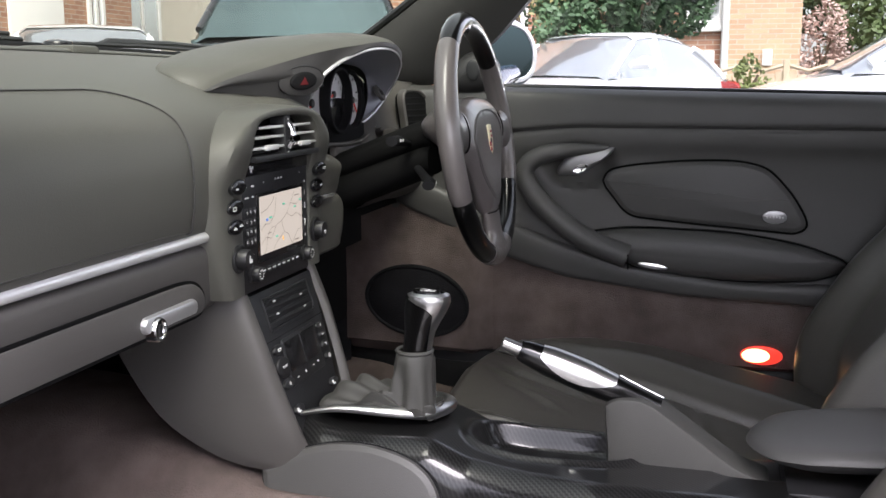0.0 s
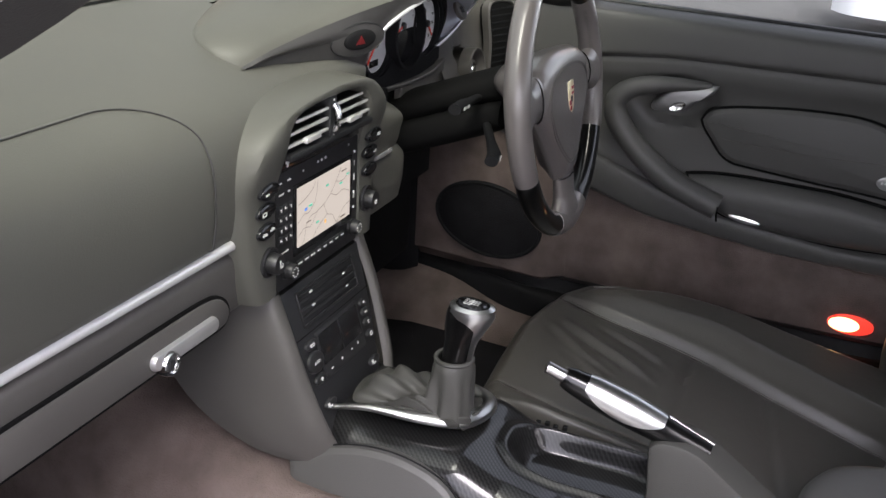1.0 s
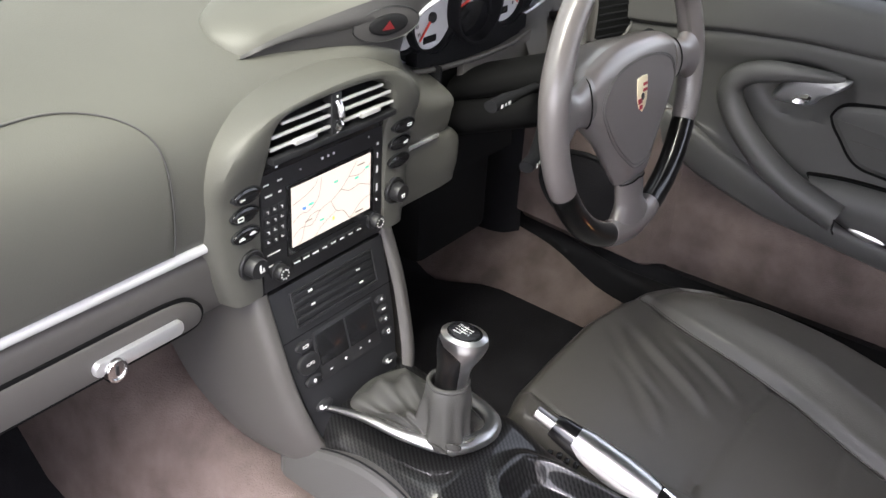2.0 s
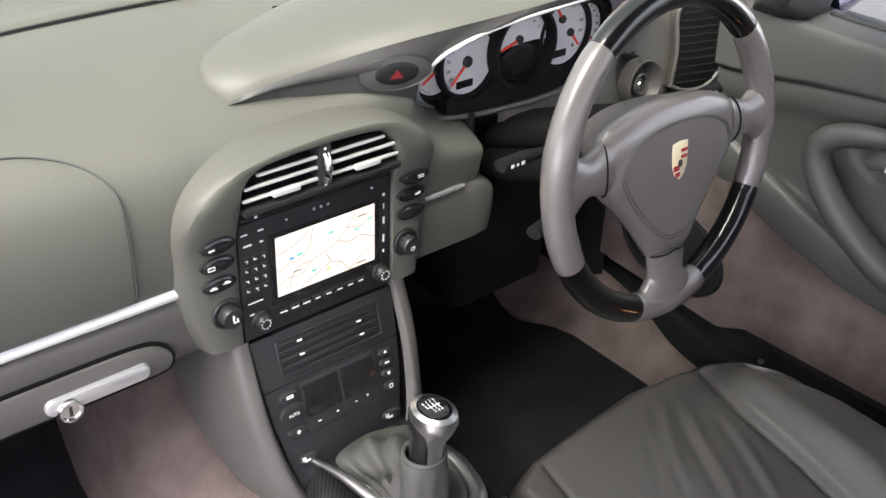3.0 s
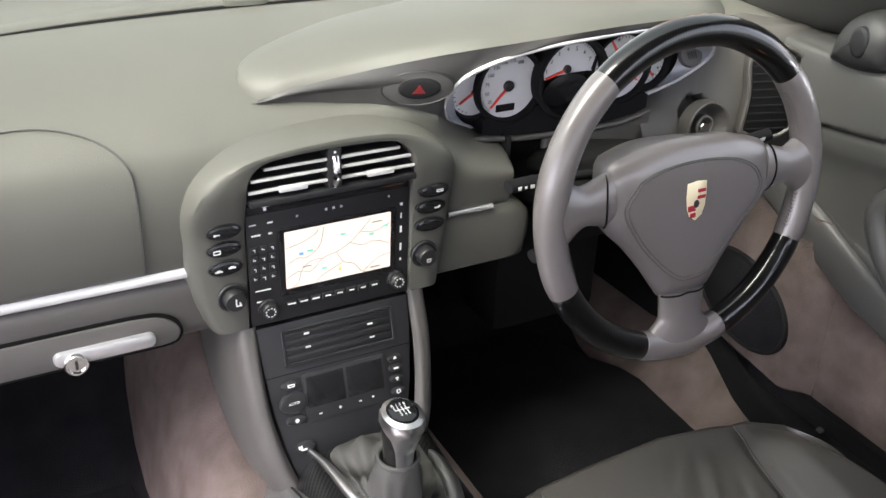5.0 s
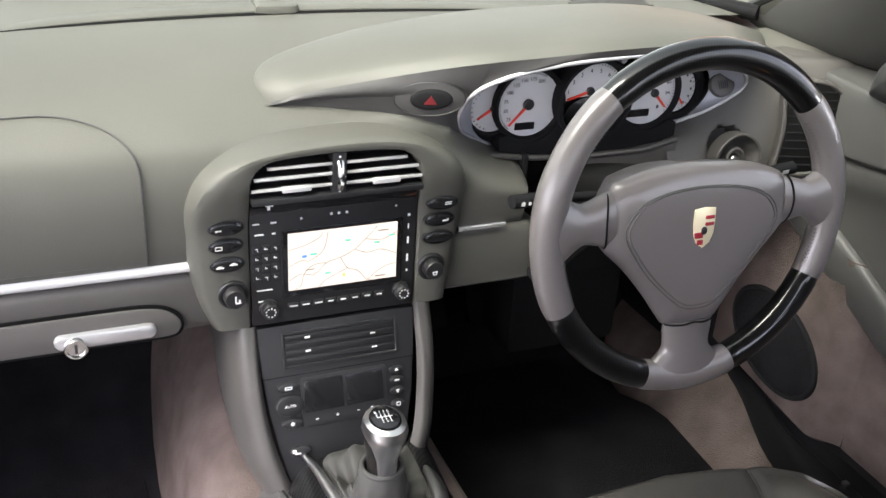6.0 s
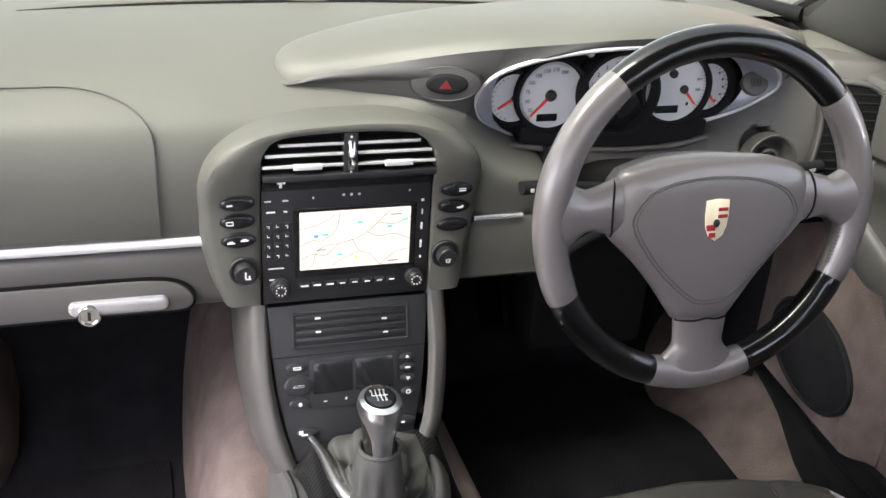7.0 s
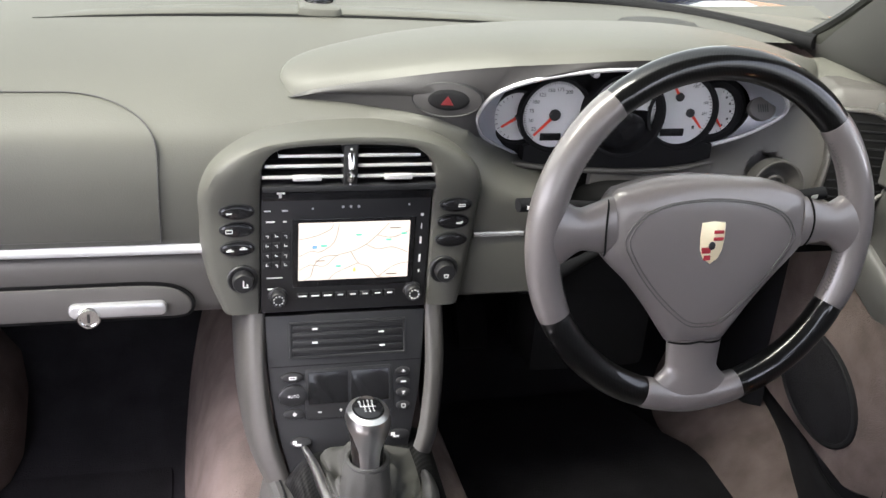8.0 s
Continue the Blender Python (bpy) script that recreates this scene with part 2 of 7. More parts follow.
class Plane:
    """A working plane: origin, u and v directions; w comes out of it."""

    def __init__(self, origin, u=(1, 0, 0), v=(0, 0, 1)):
        self.o, self.u, self.v = Vector(origin), Vector(u).normalized(), Vector(v).normalized()
        self.w = self.u.cross(self.v)

    def __call__(self, a, b, c=0.0):
        return self.o + self.u * a + self.v * b + self.w * c


def slab(outline, plane, top=0.0, depth=0.004, bevel=0.001, bm=None, dome=0.0):
    """A plate with rounded front edges: outline in the plane, its front at height top."""
    rings = [(bevel, top), (bevel * 0.3, top - bevel * 0.3), (0, top - bevel), (0, top - depth)] if bevel else [(0, top), (0, top - depth)]
    if dome:
        rings = [(bevel + dome * 2.5, top + dome), (bevel + dome, top + dome * 0.6)] + rings
    rows = []
    for d, h in rings:
        o = inset(outline, d) if d else [Vector(p).to_2d() for p in outline]
        rows.append([plane(p[0], p[1], h) for p in o])
    return surface(rows, False, True, True, bm)


def frame_slab(outer, inner, plane, top, depth, bevel=0.001, bm=None):
    """A flat ring between two outlines with equally many points."""
    rows = [[plane(*p, top - depth) for p in outer], [plane(*p, top - bevel) for p in outer], [plane(*p, top) for p in inset(outer, bevel)],
            [plane(*p, top) for p in inset(inner, -bevel)], [plane(*p, top - bevel) for p in inner], [plane(*p, top - depth) for p in inner]]
    return surface(rows, False, True, False, bm)


def lerp(a, b, u):
    return a + (b - a) * u


def step(a, b, x):
    u = min(max((x - a) / (b - a), 0), 1)
    return u * u * (3 - 2 * u)


FRONT = Plane((0, 0, 0))          # faces the cabin: u across the car, v up, w towards the seats


def pillow(outline, plane, rings, ru, rv):
    """A padded plate: rings of (distance inwards, height)."""
    cu, cv = sum(p[0] for p in outline) / len(outline), sum(p[1] for p in outline) / len(outline)
    return surface([[plane(cu + (a - cu) * (1 - d / ru), cv + (b - cv) * (1 - d / rv), h) for a, b in outline] for d, h in rings], False, True, True)


# ---- the dashboard ----
dashboard = thing("dashboard", (0, 0.2, 0.66), "grey leather dashboard sweeping across the car under the windscreen", "dashboard", kind="structure")


def dash_profile(x):
    """From the trim strip up over the knee of the dash and back to the windscreen."""
    mid = step(-0.20, -0.12, x) * (1 - step(0.62, 0.7, x))
    f = -0.002 * mid
    g = -0.009 * step(-0.11, 0.06, x) * (1 - step(0.62, 0.7, x))
    pts = [(0.028, 0.750), (0.012 + 0.2 * f, 0.766), (0.006 + 0.5 * f, 0.800), (0.007 + f * 0.8, 0.846), (0.021 + 0.6 * f + 0.4 * g, 0.884), (0.060 + g, 0.911),
           (0.115 + g * 0.7, 0.9325), (0.190, 0.950), (0.260, 0.959), (0.340, 0.962), (0.430, 0.955)]
    return pts


def dash_rows(x0, x1, nx, n=40, first=0):
    rows = []
    for i in range(nx):
        x = lerp(x0, x1, i / (nx - 1))
        bow = 0.10 * step(0.35, 0.75, abs(x)) ** 2
        rows.append([(x, p.x - bow * step(0.1, 0.43, p.x), p.y) for p in spline([(a, b, 0) for a, b in dash_profile(x)][first:], n)])
    return rows


part("upper_pad", surface(dash_rows(-0.76, 0.075, 56)), GREY, dashboard)
low_edge = [(-0.062, 0.0585, 0.912), (-0.03, 0.054, 0.910), (-0.006, 0.050, 0.909), (0.053, 0.034, 0.905), (0.094, 0.018, 0.900), (0.128, 0.010, 0.889), (0.150, 0.028, 0.872), (0.171, 0.045, 0.856), (0.203, 0.064, 0.841), (0.24, 0.07, 0.83)]
rows = []
for k in range(34):
    x = lerp(-0.045, 0.228, k / 33)
    ye, ze = float(np.interp(x, [p[0] for p in low_edge], [p[1] for p in low_edge])), float(np.interp(x, [p[0] for p in low_edge], [p[2] for p in low_edge]))
    near = spline([(a, b, 0) for a, b in dash_profile(x)][:6], 30)
    far = spline([(0.03, 0.75, 0), (0.012, 0.766, 0), (0.005, 0.79, 0), (0.004, lerp(0.79, ze, 0.45), 0), (lerp(0.008, ye, 0.4), lerp(0.79, ze, 0.8), 0), (ye, ze + 0.002, 0), (ye + 0.03, ze + 0.012, 0)], 30)
    w = step(-0.045, 0.11, x)
    rows.append([(x, p.x, p.y) for p in (a.lerp(b, w) + Vector((0.002 * (1 - w) ** 4, -0.001 * (1 - w) ** 4, 0)) for a, b in zip(near, far))])
rows.append([(0.232, q[1] + 0.008, q[2]) for q in rows[-1]])
rows.append([(0.233, q[1] + 0.05, q[2]) for q in rows[-1]])
part("upper_pad", surface(rows), GREY, dashboard)
part("rear_pad", surface(dash_rows(0.07, 0.70, 36, 26, 7)), GREY, dashboard)
# lower front of the passenger side
lower = [(0.034, 0.752, 0), (0.016, 0.748, 0), (0.012, 0.735, 0), (0.014, 0.718, 0), (0.017, 0.698, 0), (0.022, 0.681, 0), (0.040, 0.674, 0), (0.14, 0.676, 0)]
part("lower_panel", surface([[(x, p.x, p.y) for p in spline(lower, 22)] for x in np.linspace(-0.76, -0.12, 24)]), GREY_SOFT, dashboard)
rows = []
for x in np.linspace(0.12, 0.270, 30):
    t = step(0.232, 0.300, x)
    r = 0.012 * step(0.252, 0.270, x) ** 2
    top = lerp(0.766, 0.722, t)
    rows.append([(x, p.x, p.y) for p in spline([(0.045, top, 0), (0.012 + 0.008 * t + r, top - 0.002, 0), (0.008 + 0.01 * t + r, lerp(0.735, 0.709, t), 0), (0.012 + 0.01 * t + r, lerp(0.70, 0.697, t), 0), (0.026 + 0.01 * t + r, 0.681, 0), (0.12, 0.684, 0)], 18)])
part("lower_panel", surface(rows), GREY, dashboard)
part("trim_strip", sweep([(-0.76, 0.018, 0.7585), (-0.45, 0.017, 0.7585), (-0.153, 0.014, 0.7585)], 0.0062, 12), BRIGHT, dashboard, "satin aluminium trim strip")
# same aluminium as the left strip; its weaker glint is put into duller metal
part("trim_strip", sweep([(0.145, 0.006, 0.7665), (0.205, 0.008, 0.7655)], 0.0036, 12), PULL, dashboard, "satin aluminium trim strip")


def cover_rows():
    rows = []
    nx, ns = 60, 30
    for i in range(nx):
        x = lerp(-0.755, -0.196, 1 - (1 - i / (nx - 1)) ** 2)
        prof = spline([(a, b, 0) for a, b in dash_profile(-0.4)][1:7], 72)
        d = max(0, x + 0.196 + 0.092) / 0.092
        topk = lerp(62, 38, 1 - math.sqrt(max(0, 1 - d * d)))
        row = []
        for j in range(ns):
            k = topk * j / (ns - 1)
            a = prof[int(k)].lerp(prof[min(int(k) + 1, 71)], k - int(k))
            b = prof[min(int(k) + 1, 71)] - prof[max(int(k) - 1, 0)]
            nrm = Vector((-b.y, b.x)).normalized()
            edge = min(j / 2, (ns - 1 - j) / 2, (nx - 1 - i) / 2, 1)
            off = lerp(-0.006, 0.003, step(0, 1, edge))
            row.append((x, a.x + nrm.x * off, a.y + nrm.y * off))
        rows.append(row)
    return rows


cover = cover_rows()
part("airbag_cover", surface(cover), GREY, dashboard, "grey leather airbag cover with a rounded corner")
seam = [Vector(r[-3]) + Vector((0, -0.0004, 0.0006)) for r in cover[:-2]] + [Vector(cover[-3][j]) + Vector((0.001, -0.0022, 0)) for j in range(len(cover[0]) - 5, -1, -1)]
seam = spline(seam[::3] + seam[-1:], 90)
part("cover_seam", sweep(seam, 0.0009, 6), SHADED_HIDE, dashboard)

def dash_z(y):
    return np.interp(y, [0.072, 0.12, 0.19, 0.26, 0.34, 0.43], [0.915, 0.934, 0.950, 0.959, 0.962, 0.955])


# long slot before the windscreen, light sensor, speaker grille
def slot_y(x):
    return 0.222 + 0.027 * (1 - (x / 0.33) ** 2)


part("defroster_slot", surface([[(x, slot_y(x) + v * 0.0042 * (1 - abs(x / 0.33) ** 3) + 0.0003 * v, dash_z(slot_y(x)) + 0.0012 + 0.0004 * v) for v in (-1, 0, 1)] for x in np.linspace(-0.33, 0.33, 50)]), VOID, dashboard, "dark defroster slot")
part("defroster_ridge", surface([[(x, slot_y(x) + dy, dash_z(slot_y(x)) + h * (1 - abs(x / 0.345) ** 4)) for dy, h in ((0.003, -0.002), (0.004, 0.003), (0.008, 0.0058), (0.02, 0.0065), (0.05, 0.004), (0.08, -0.004))] for x in np.linspace(-0.345, 0.345, 50)]), GREY, dashboard)
sensor = part("light_sensor", slab([(p.x, p.y) for p in spline([(a, b, 0) for a, b in ((-0.028, 0.250), (-0.024, 0.30), (-0.020, 0.335), (0.0, 0.34), (0.022, 0.335), (0.023, 0.30), (0.025, 0.252), (0.0, 0.246), (-0.028, 0.250))], 40)[:-1]], Plane((0, 0, 0.9665), (1, 0, 0), (0, 1, 0.0)), 0.0015, 0.012, 0.005), GREY, dashboard, "cream raised boss of the light sensor")
part("sensor_lens", lathe([(0.0185, -0.003), (0.0185, 0.003), (0.017, 0.006), (0.011, 0.008), (0.002, 0.009)], (0.002, 0.293, 0.967), (0, 0, 1)), BLACK_GLOSS, sensor, "black domed lens")
GR = Plane((0.448, 0.238, 0.9605), (1, -0.16, 0), (0.16, 1, 0.10))
go = [(p.x, p.y) for p in spline([(a, b, 0) for a, b in ((-0.060, -0.006), (-0.035, 0.020), (0.0, 0.027), (0.035, 0.018), (0.060, -0.012), (0.03, -0.022), (0.0, -0.022), (-0.035, -0.018), (-0.060, -0.006))], 40)[:-1]]
grille = part("speaker_grille", slab(go, GR, 0.001, 0.006, 0.001), GREY, dashboard)
for k in range(27):
    u = -0.054 + 0.104 * k / 26
    vs = [b for a, b in go if abs(a - u) < 0.006]
    part("grille_slot", slab([(u - 0.0009, min(vs) + 0.003), (u + 0.0009, min(vs) + 0.003), (u + 0.0009, max(vs) - 0.003), (u - 0.0009, max(vs) - 0.003)], GR, 0.0016, 0.002, 0), DARK, grille)
part("alarm_lamp", lathe([(0.004, -0.004), (0.004, 0.001), (0.003, 0.002), (0.0004, 0.002)], (0.512, 0.208, dash_z(0.208) + 0.001), (0, 0, 1), 14), BLACK_GLOSS, dashboard)

# glovebox lid with its pull
LOWF = Plane((0, 0.013, 0))
lid_end = spline([(-0.186, 0.6795, 0), (-0.172, 0.682, 0), (-0.1665, 0.692, 0), (-0.172, 0.704, 0), (-0.187, 0.7135, 0), (-0.212, 0.7172, 0), (-0.25, 0.718, 0)], 26)
lid_outline = [(-0.75, 0.6795)] + [(p.x, p.y) for p in lid_end] + [(-0.4, 0.718), (-0.75, 0.718)]
part("lid_gap", slab(inset(lid_outline, -0.0032), LOWF, 0.0022, 0.02, 0), VOID, dashboard)
lid = part("glovebox_lid", slab(lid_outline, LOWF, 0.005, 0.02, 0.003), GREY_SOFT, dashboard)
pull = part("glovebox_pull", slab(rrect(-0.294, -0.193, 0.6845, 0.7010, 0.0075), LOWF, 0.0115, 0.016, 0.004), PULL, lid, "satin aluminium pull handle")
part("lock", lathe([(0.0125, 0), (0.0125, 0.022), (0.011, 0.0245), (0.009, 0.0245), (0.0085, 0.0225), (0.001, 0.0225)], (-0.2735, 0.0225, 0.6865)), CHROME, pull, "round chrome lock")
part("keyhole", box(-0.2750, -0.2720, -0.001, 0.001, 0.6815, 0.6915), BLACK, pull)

# ---- arched console surround ----
console = thing("centre_console", (0, 0, 0.5), "grey arched centre console with vents, buttons and navigation unit", "console")
arch = [(-0.136, 0.684), (-0.150, 0.72), (-0.158, 0.76), (-0.161, 0.80), (-0.157, 0.832), (-0.139, 0.862), (-0.106, 0.882), (-0.066, 0.891), (-0.02, 0.895),
        (0.025, 0.896), (0.07, 0.892), (0.108, 0.879), (0.138, 0.854), (0.150, 0.828), (0.149, 0.79), (0.144, 0.75), (0.135, 0.684)]
hole = [(-0.0945, 0.684), (-0.0945, 0.72), (-0.0945, 0.76), (-0.0945, 0.80), (-0.0945, 0.835), (-0.092, 0.862), (-0.077, 0.878), (-0.05, 0.8825), (-0.015, 0.884),
        (0.02, 0.884), (0.05, 0.8825), (0.07, 0.878), (0.086, 0.862), (0.0915, 0.835), (0.0925, 0.79), (0.0925, 0.75), (0.0925, 0.684)]
A = spline([(a, b, 0) for a, b in arch], 61)
B = spline([(a, b, 0) for a, b in hole], 61)


def arch_y(z):
    return -0.004 - 0.017 * step(0.79, 0.862, z)


rows = []
for u, dy in ((-0.10, 0.05), (-0.02, 0.03), (0.05, 0.012), (0.14, 0.003), (0.26, 0.0), (0.5, -0.001), (0.8, 0.0), (0.95, 0.001), (1.0, 0.004), (1.0, 0.03)):
    row = []
    for a, b in zip(A, B):
        p = a.lerp(b, u)
        row.append((p.x, arch_y(p.y) + dy, p.y))
    rows.append(row)
part("surround", surface(rows), GREY, console)


def text(body, plane, u, v, size, material, parent, w=0.0, name="lettering"):
    """Raised print in the built-in font, centred at u, v of the plane."""
    c = bpy.data.curves.new(name, "FONT")
    c.body, c.size, c.align_x, c.align_y, c.extrude = body, size, "CENTER", "CENTER", 0.00015
    tmp = bpy.data.objects.new(name, c)
    me = bpy.data.meshes.new_from_object(tmp)
    bpy.data.objects.remove(tmp)
    bpy.data.curves.remove(c)
    m = Matrix((plane.u, plane.v, plane.w)).transposed().to_4x4()
    me.transform(Matrix.Translation(plane(u, v, w)) @ m)
    me.materials.clear()
    me.materials.append(material)
    me.name = name
    ob = new(name, me)
    ob.parent = parent
    if parent.data is None:
        ob.matrix_parent_inverse = Matrix.Translation(-Vector(parent.location))
    return ob


def bars(spec, plane, w, material, parent, name="print"):
    """Small flat marks: rows of u, v, width, height."""
    bm = bmesh.new()
    for u, v, a, b in spec:
        slab([(u - a / 2, v - b / 2), (u + a / 2, v - b / 2), (u + a / 2, v + b / 2), (u - a / 2, v + b / 2)], plane, w, 0.0006, 0, bm)
    return tagged(part(name, bm, material, parent), kind="stuff" if len(spec) > 1 else "")


# vents over the navigation unit
VENT = Plane((0, -0.017, 0))
vent = part("vent_box", slab([(-0.0925, 0.836), (0.0905, 0.836), (0.0905, 0.850), (0.084, 0.866), (0.07, 0.877), (0.045, 0.8825), (-0.05, 0.8825), (-0.075, 0.877), (-0.09, 0.864), (-0.0925, 0.85)], VENT, -0.022, 0.02, 0.001), VOID, console, "centre air vents with chrome-edged slats")
part("vent_sill", box(-0.093, 0.0905, -0.021, 0.004, 0.8335, 0.8405, 0.002), DARK, console)
for z, xl, xr in ((0.8715, 0.076, 0.072), (0.8605, 0.0895, 0.085), (0.8485, 0.0925, 0.0895)):
    for x0, x1 in ((-xl, -0.009), (0.006, xr)):
        sl = part("slat", slab([(x0, z - 0.0015), (x1, z - 0.0015), (x1, z + 0.0015), (x0, z + 0.0015)], VENT, 0.0, 0.003, 0.0006), BRIGHT, vent, "chrome-edged slat")
        part("slat_blade", box(x0, x1, -0.0155, 0.004, z - 0.0008, z + 0.0008), DARK, sl)
for x0, x1 in ((-0.062, -0.032), (0.034, 0.064)):
    part("vent_tab", slab(rrect(x0, x1, 0.8455, 0.8515, 0.001, 2), VENT, 0.004, 0.005, 0.001), BRIGHT, vent, "silver slider tab")
dv = part("vent_divider", slab(rrect(-0.0095, 0.0055, 0.8375, 0.884, 0.002, 3), VENT, 0.002, 0.02, 0.0015), DARK, vent)
part("thumbwheel", sweep([(-0.002, -0.0195, 0.846), (-0.002, -0.0235, 0.853), (-0.002, -0.025, 0.8605), (-0.002, -0.0235, 0.868), (-0.002, -0.0195, 0.875)], 0.0042, 10), CHROME, dv, "chrome thumbwheel")
bars([(-0.002, 0.8795, 0.0022, 0.0022), (-0.002, 0.8405, 0.0022, 0.0022)], VENT, 0.0026, WHITE, dv)

# oval switches on the cheeks of the surround
SW = Plane((0, -0.004, 0))


def switch(u, v, marks):
    face = Plane((0, arch_y(v + 0.004) - 0.0006, 0))
    sw = part("oval_switch", slab(ellipse(u, v, 0.0172, 0.0077), face, 0.0035, 0.012, 0.0015, dome=0.0008), BLACK_GLOSS, console, "black oval push switch")
    part("switch_ring", frame_slab(ellipse(u, v, 0.0186, 0.0089), ellipse(u, v, 0.0172, 0.0077), face, 0.0022, 0.006, 0.0004), DARK, sw)
    bars([(u + a, v + b, c, d) for a, b, c, d in marks], face, 0.0049, WHITE, sw)


switch(-0.1185, 0.809, ((-0.008, -0.001, 0.006, 0.0012), (-0.010, -0.0012, 0.0022, 0.0022)))
switch(-0.1185, 0.787, ((-0.008, 0.0008, 0.007, 0.0008), (-0.008, -0.0028, 0.007, 0.0008), (-0.0113, -0.001, 0.0008, 0.0036), (-0.0047, -0.001, 0.0008, 0.0036)))
switch(-0.1180, 0.765, ((-0.008, -0.0016, 0.008, 0.0014), (0.006, 0.0006, 0.008, 0.0014), (-0.008, 0.0, 0.004, 0.001), (0.006, 0.0022, 0.004, 0.001)))
switch(0.1170, 0.811, ((0.006, 0.0012, 0.008, 0.0008), (0.006, -0.001, 0.008, 0.0008)))
switch(0.1165, 0.789, ((0.006, -0.0008, 0.006, 0.0018), (0.009, 0.0004, 0.002, 0.002)))
switch(0.1160, 0.767, ())


def dial_knob(u, v, marks):
    o = (u, -0.004, v)
    k = part("rotary_knob", lathe([(0.0165, 0), (0.0165, 0.003), (0.0155, 0.004), (0.0135, 0.004), (0.0125, 0.003), (0.0115, 0.003), (0.0112, 0.013), (0.0102, 0.0145), (0.001, 0.0145)], o, n=28), BLACK, console, "black rotary knob")
    bars([(u + a, v + b, c, d) for a, b, c, d in marks], SW, 0.0152, WHITE, k)


dial_knob(-0.113, 0.7285, ((0.0, 0.001, 0.0016, 0.007), (0.0025, -0.0035, 0.006, 0.0014), (0.004, -0.0012, 0.0018, 0.003)))
dial_knob(0.110, 0.7305, ((0.0, -0.001, 0.006, 0.001), (0.0, -0.0045, 0.004, 0.001), (-0.002, -0.0028, 0.001, 0.003), (0.002, -0.0028, 0.001, 0.003)))

# navigation unit
unit = part("navigation_unit", slab([(-0.0935, 0.683), (0.0915, 0.683), (0.0905, 0.8335), (-0.0935, 0.8335)], FRONT, 0.002, 0.03, 0.0015), BLACK, console, "black navigation and radio unit with lit map screen")
part("top_strip", slab(rrect(-0.0925, 0.0895, 0.817, 0.8325, 0.001, 2), FRONT, 0.0035, 0.003, 0.0006), BLACK_GLOSS, unit)
bars([(-0.073, 0.824, 0.003, 0.006), (-0.0695, 0.8265, 0.003, 0.003), (-0.0755, 0.827, 0.002, 0.004)], FRONT, 0.0041, WHITE, unit, "seat_heater_sign")
part("screen_bezel", slab(rrect(-0.0600, 0.0755, 0.7135, 0.7955, 0.002), FRONT, 0.0032, 0.004, 0.0008), BLACK_GLOSS, unit)
MAP = mat("lit_map", (0.10, 0.10, 0.09), 0.4, vary=0.0, emit=(1.0, 0.90, 0.74, 0.125), spec=0.3)
ROAD = mat("map_road", (0.03, 0.03, 0.03), 0.5, vary=0.0, emit=(0.6, 0.46, 0.32, 0.05))
SIGN_G = mat("map_sign_green", (0.1, 0.45, 0.3), 0.5, vary=0.0, emit=(0.1, 0.5, 0.35, 0.09))
SIGN_B = mat("map_sign_blue", (0.1, 0.25, 0.7), 0.5, vary=0.0, emit=(0.1, 0.25, 0.7, 0.09))
SIGN_Y = mat("map_sign_amber", (0.8, 0.45, 0.1), 0.5, vary=0.0, emit=(0.9, 0.5, 0.15, 0.09))
screen = part("map_screen", slab(rrect(-0.0535, 0.0685, 0.7225, 0.7910, 0.001), FRONT, 0.0040, 0.003, 0), MAP, unit, "bright map screen with road lines")
random.seed(7)
roads = [[(-0.053, 0.735), (-0.04, 0.742), (-0.025, 0.739), (-0.012, 0.752), (0.004, 0.756), (0.02, 0.764), (0.032, 0.775), (0.045, 0.789)],
         [(-0.047, 0.723), (-0.04, 0.728), (-0.036, 0.742), (-0.026, 0.751), (-0.012, 0.752)],
         [(-0.053, 0.752), (-0.04, 0.758), (-0.03, 0.757), (-0.015, 0.768), (-0.01, 0.789)],
         [(0.004, 0.756), (0.012, 0.742), (0.024, 0.737), (0.035, 0.724), (0.05, 0.723)],
         [(0.02, 0.764), (0.034, 0.758), (0.05, 0.760), (0.069, 0.752)], [(-0.053, 0.772), (-0.035, 0.776), (-0.02, 0.783), (-0.016, 0.789)],
         [(0.035, 0.724), (0.052, 0.737), (0.069, 0.741)], [(-0.02, 0.723), (-0.012, 0.731), (0.012, 0.742)], [(0.032, 0.775), (0.05, 0.772), (0.069, 0.78)]]
for r in roads:
    bm = bmesh.new()
    pts = spline([(a, b, 0) for a, b in r], 16)
    vs = []
    for i, p in enumerate(pts):
        t = (pts[min(i + 1, 15)] - pts[max(i - 1, 0)]).normalized()
        n = Vector((-t.y, t.x, 0)) * 0.00035
        vs.append((FRONT(*(p + n).xy, 0.0046), FRONT(*(p - n).xy, 0.0046)))
    part("map_road", surface(vs, bm=bm), ROAD, screen)
bars([(-0.026, 0.764, 0.007, 0.0022), (0.012, 0.776, 0.006, 0.002), (0.045, 0.769, 0.006, 0.002), (-0.01, 0.739, 0.006, 0.002), (0.062, 0.776, 0.006, 0.002)], FRONT, 0.0048, SIGN_G, screen, "map_sign")
bars([(-0.036, 0.7625, 0.005, 0.003)], FRONT, 0.0048, SIGN_B, screen, "map_sign")
bars([(0.008, 0.7335, 0.0028, 0.003), (0.008, 0.7355, 0.0012, 0.002)], FRONT, 0.0048, SIGN_Y, screen, "map_sign")
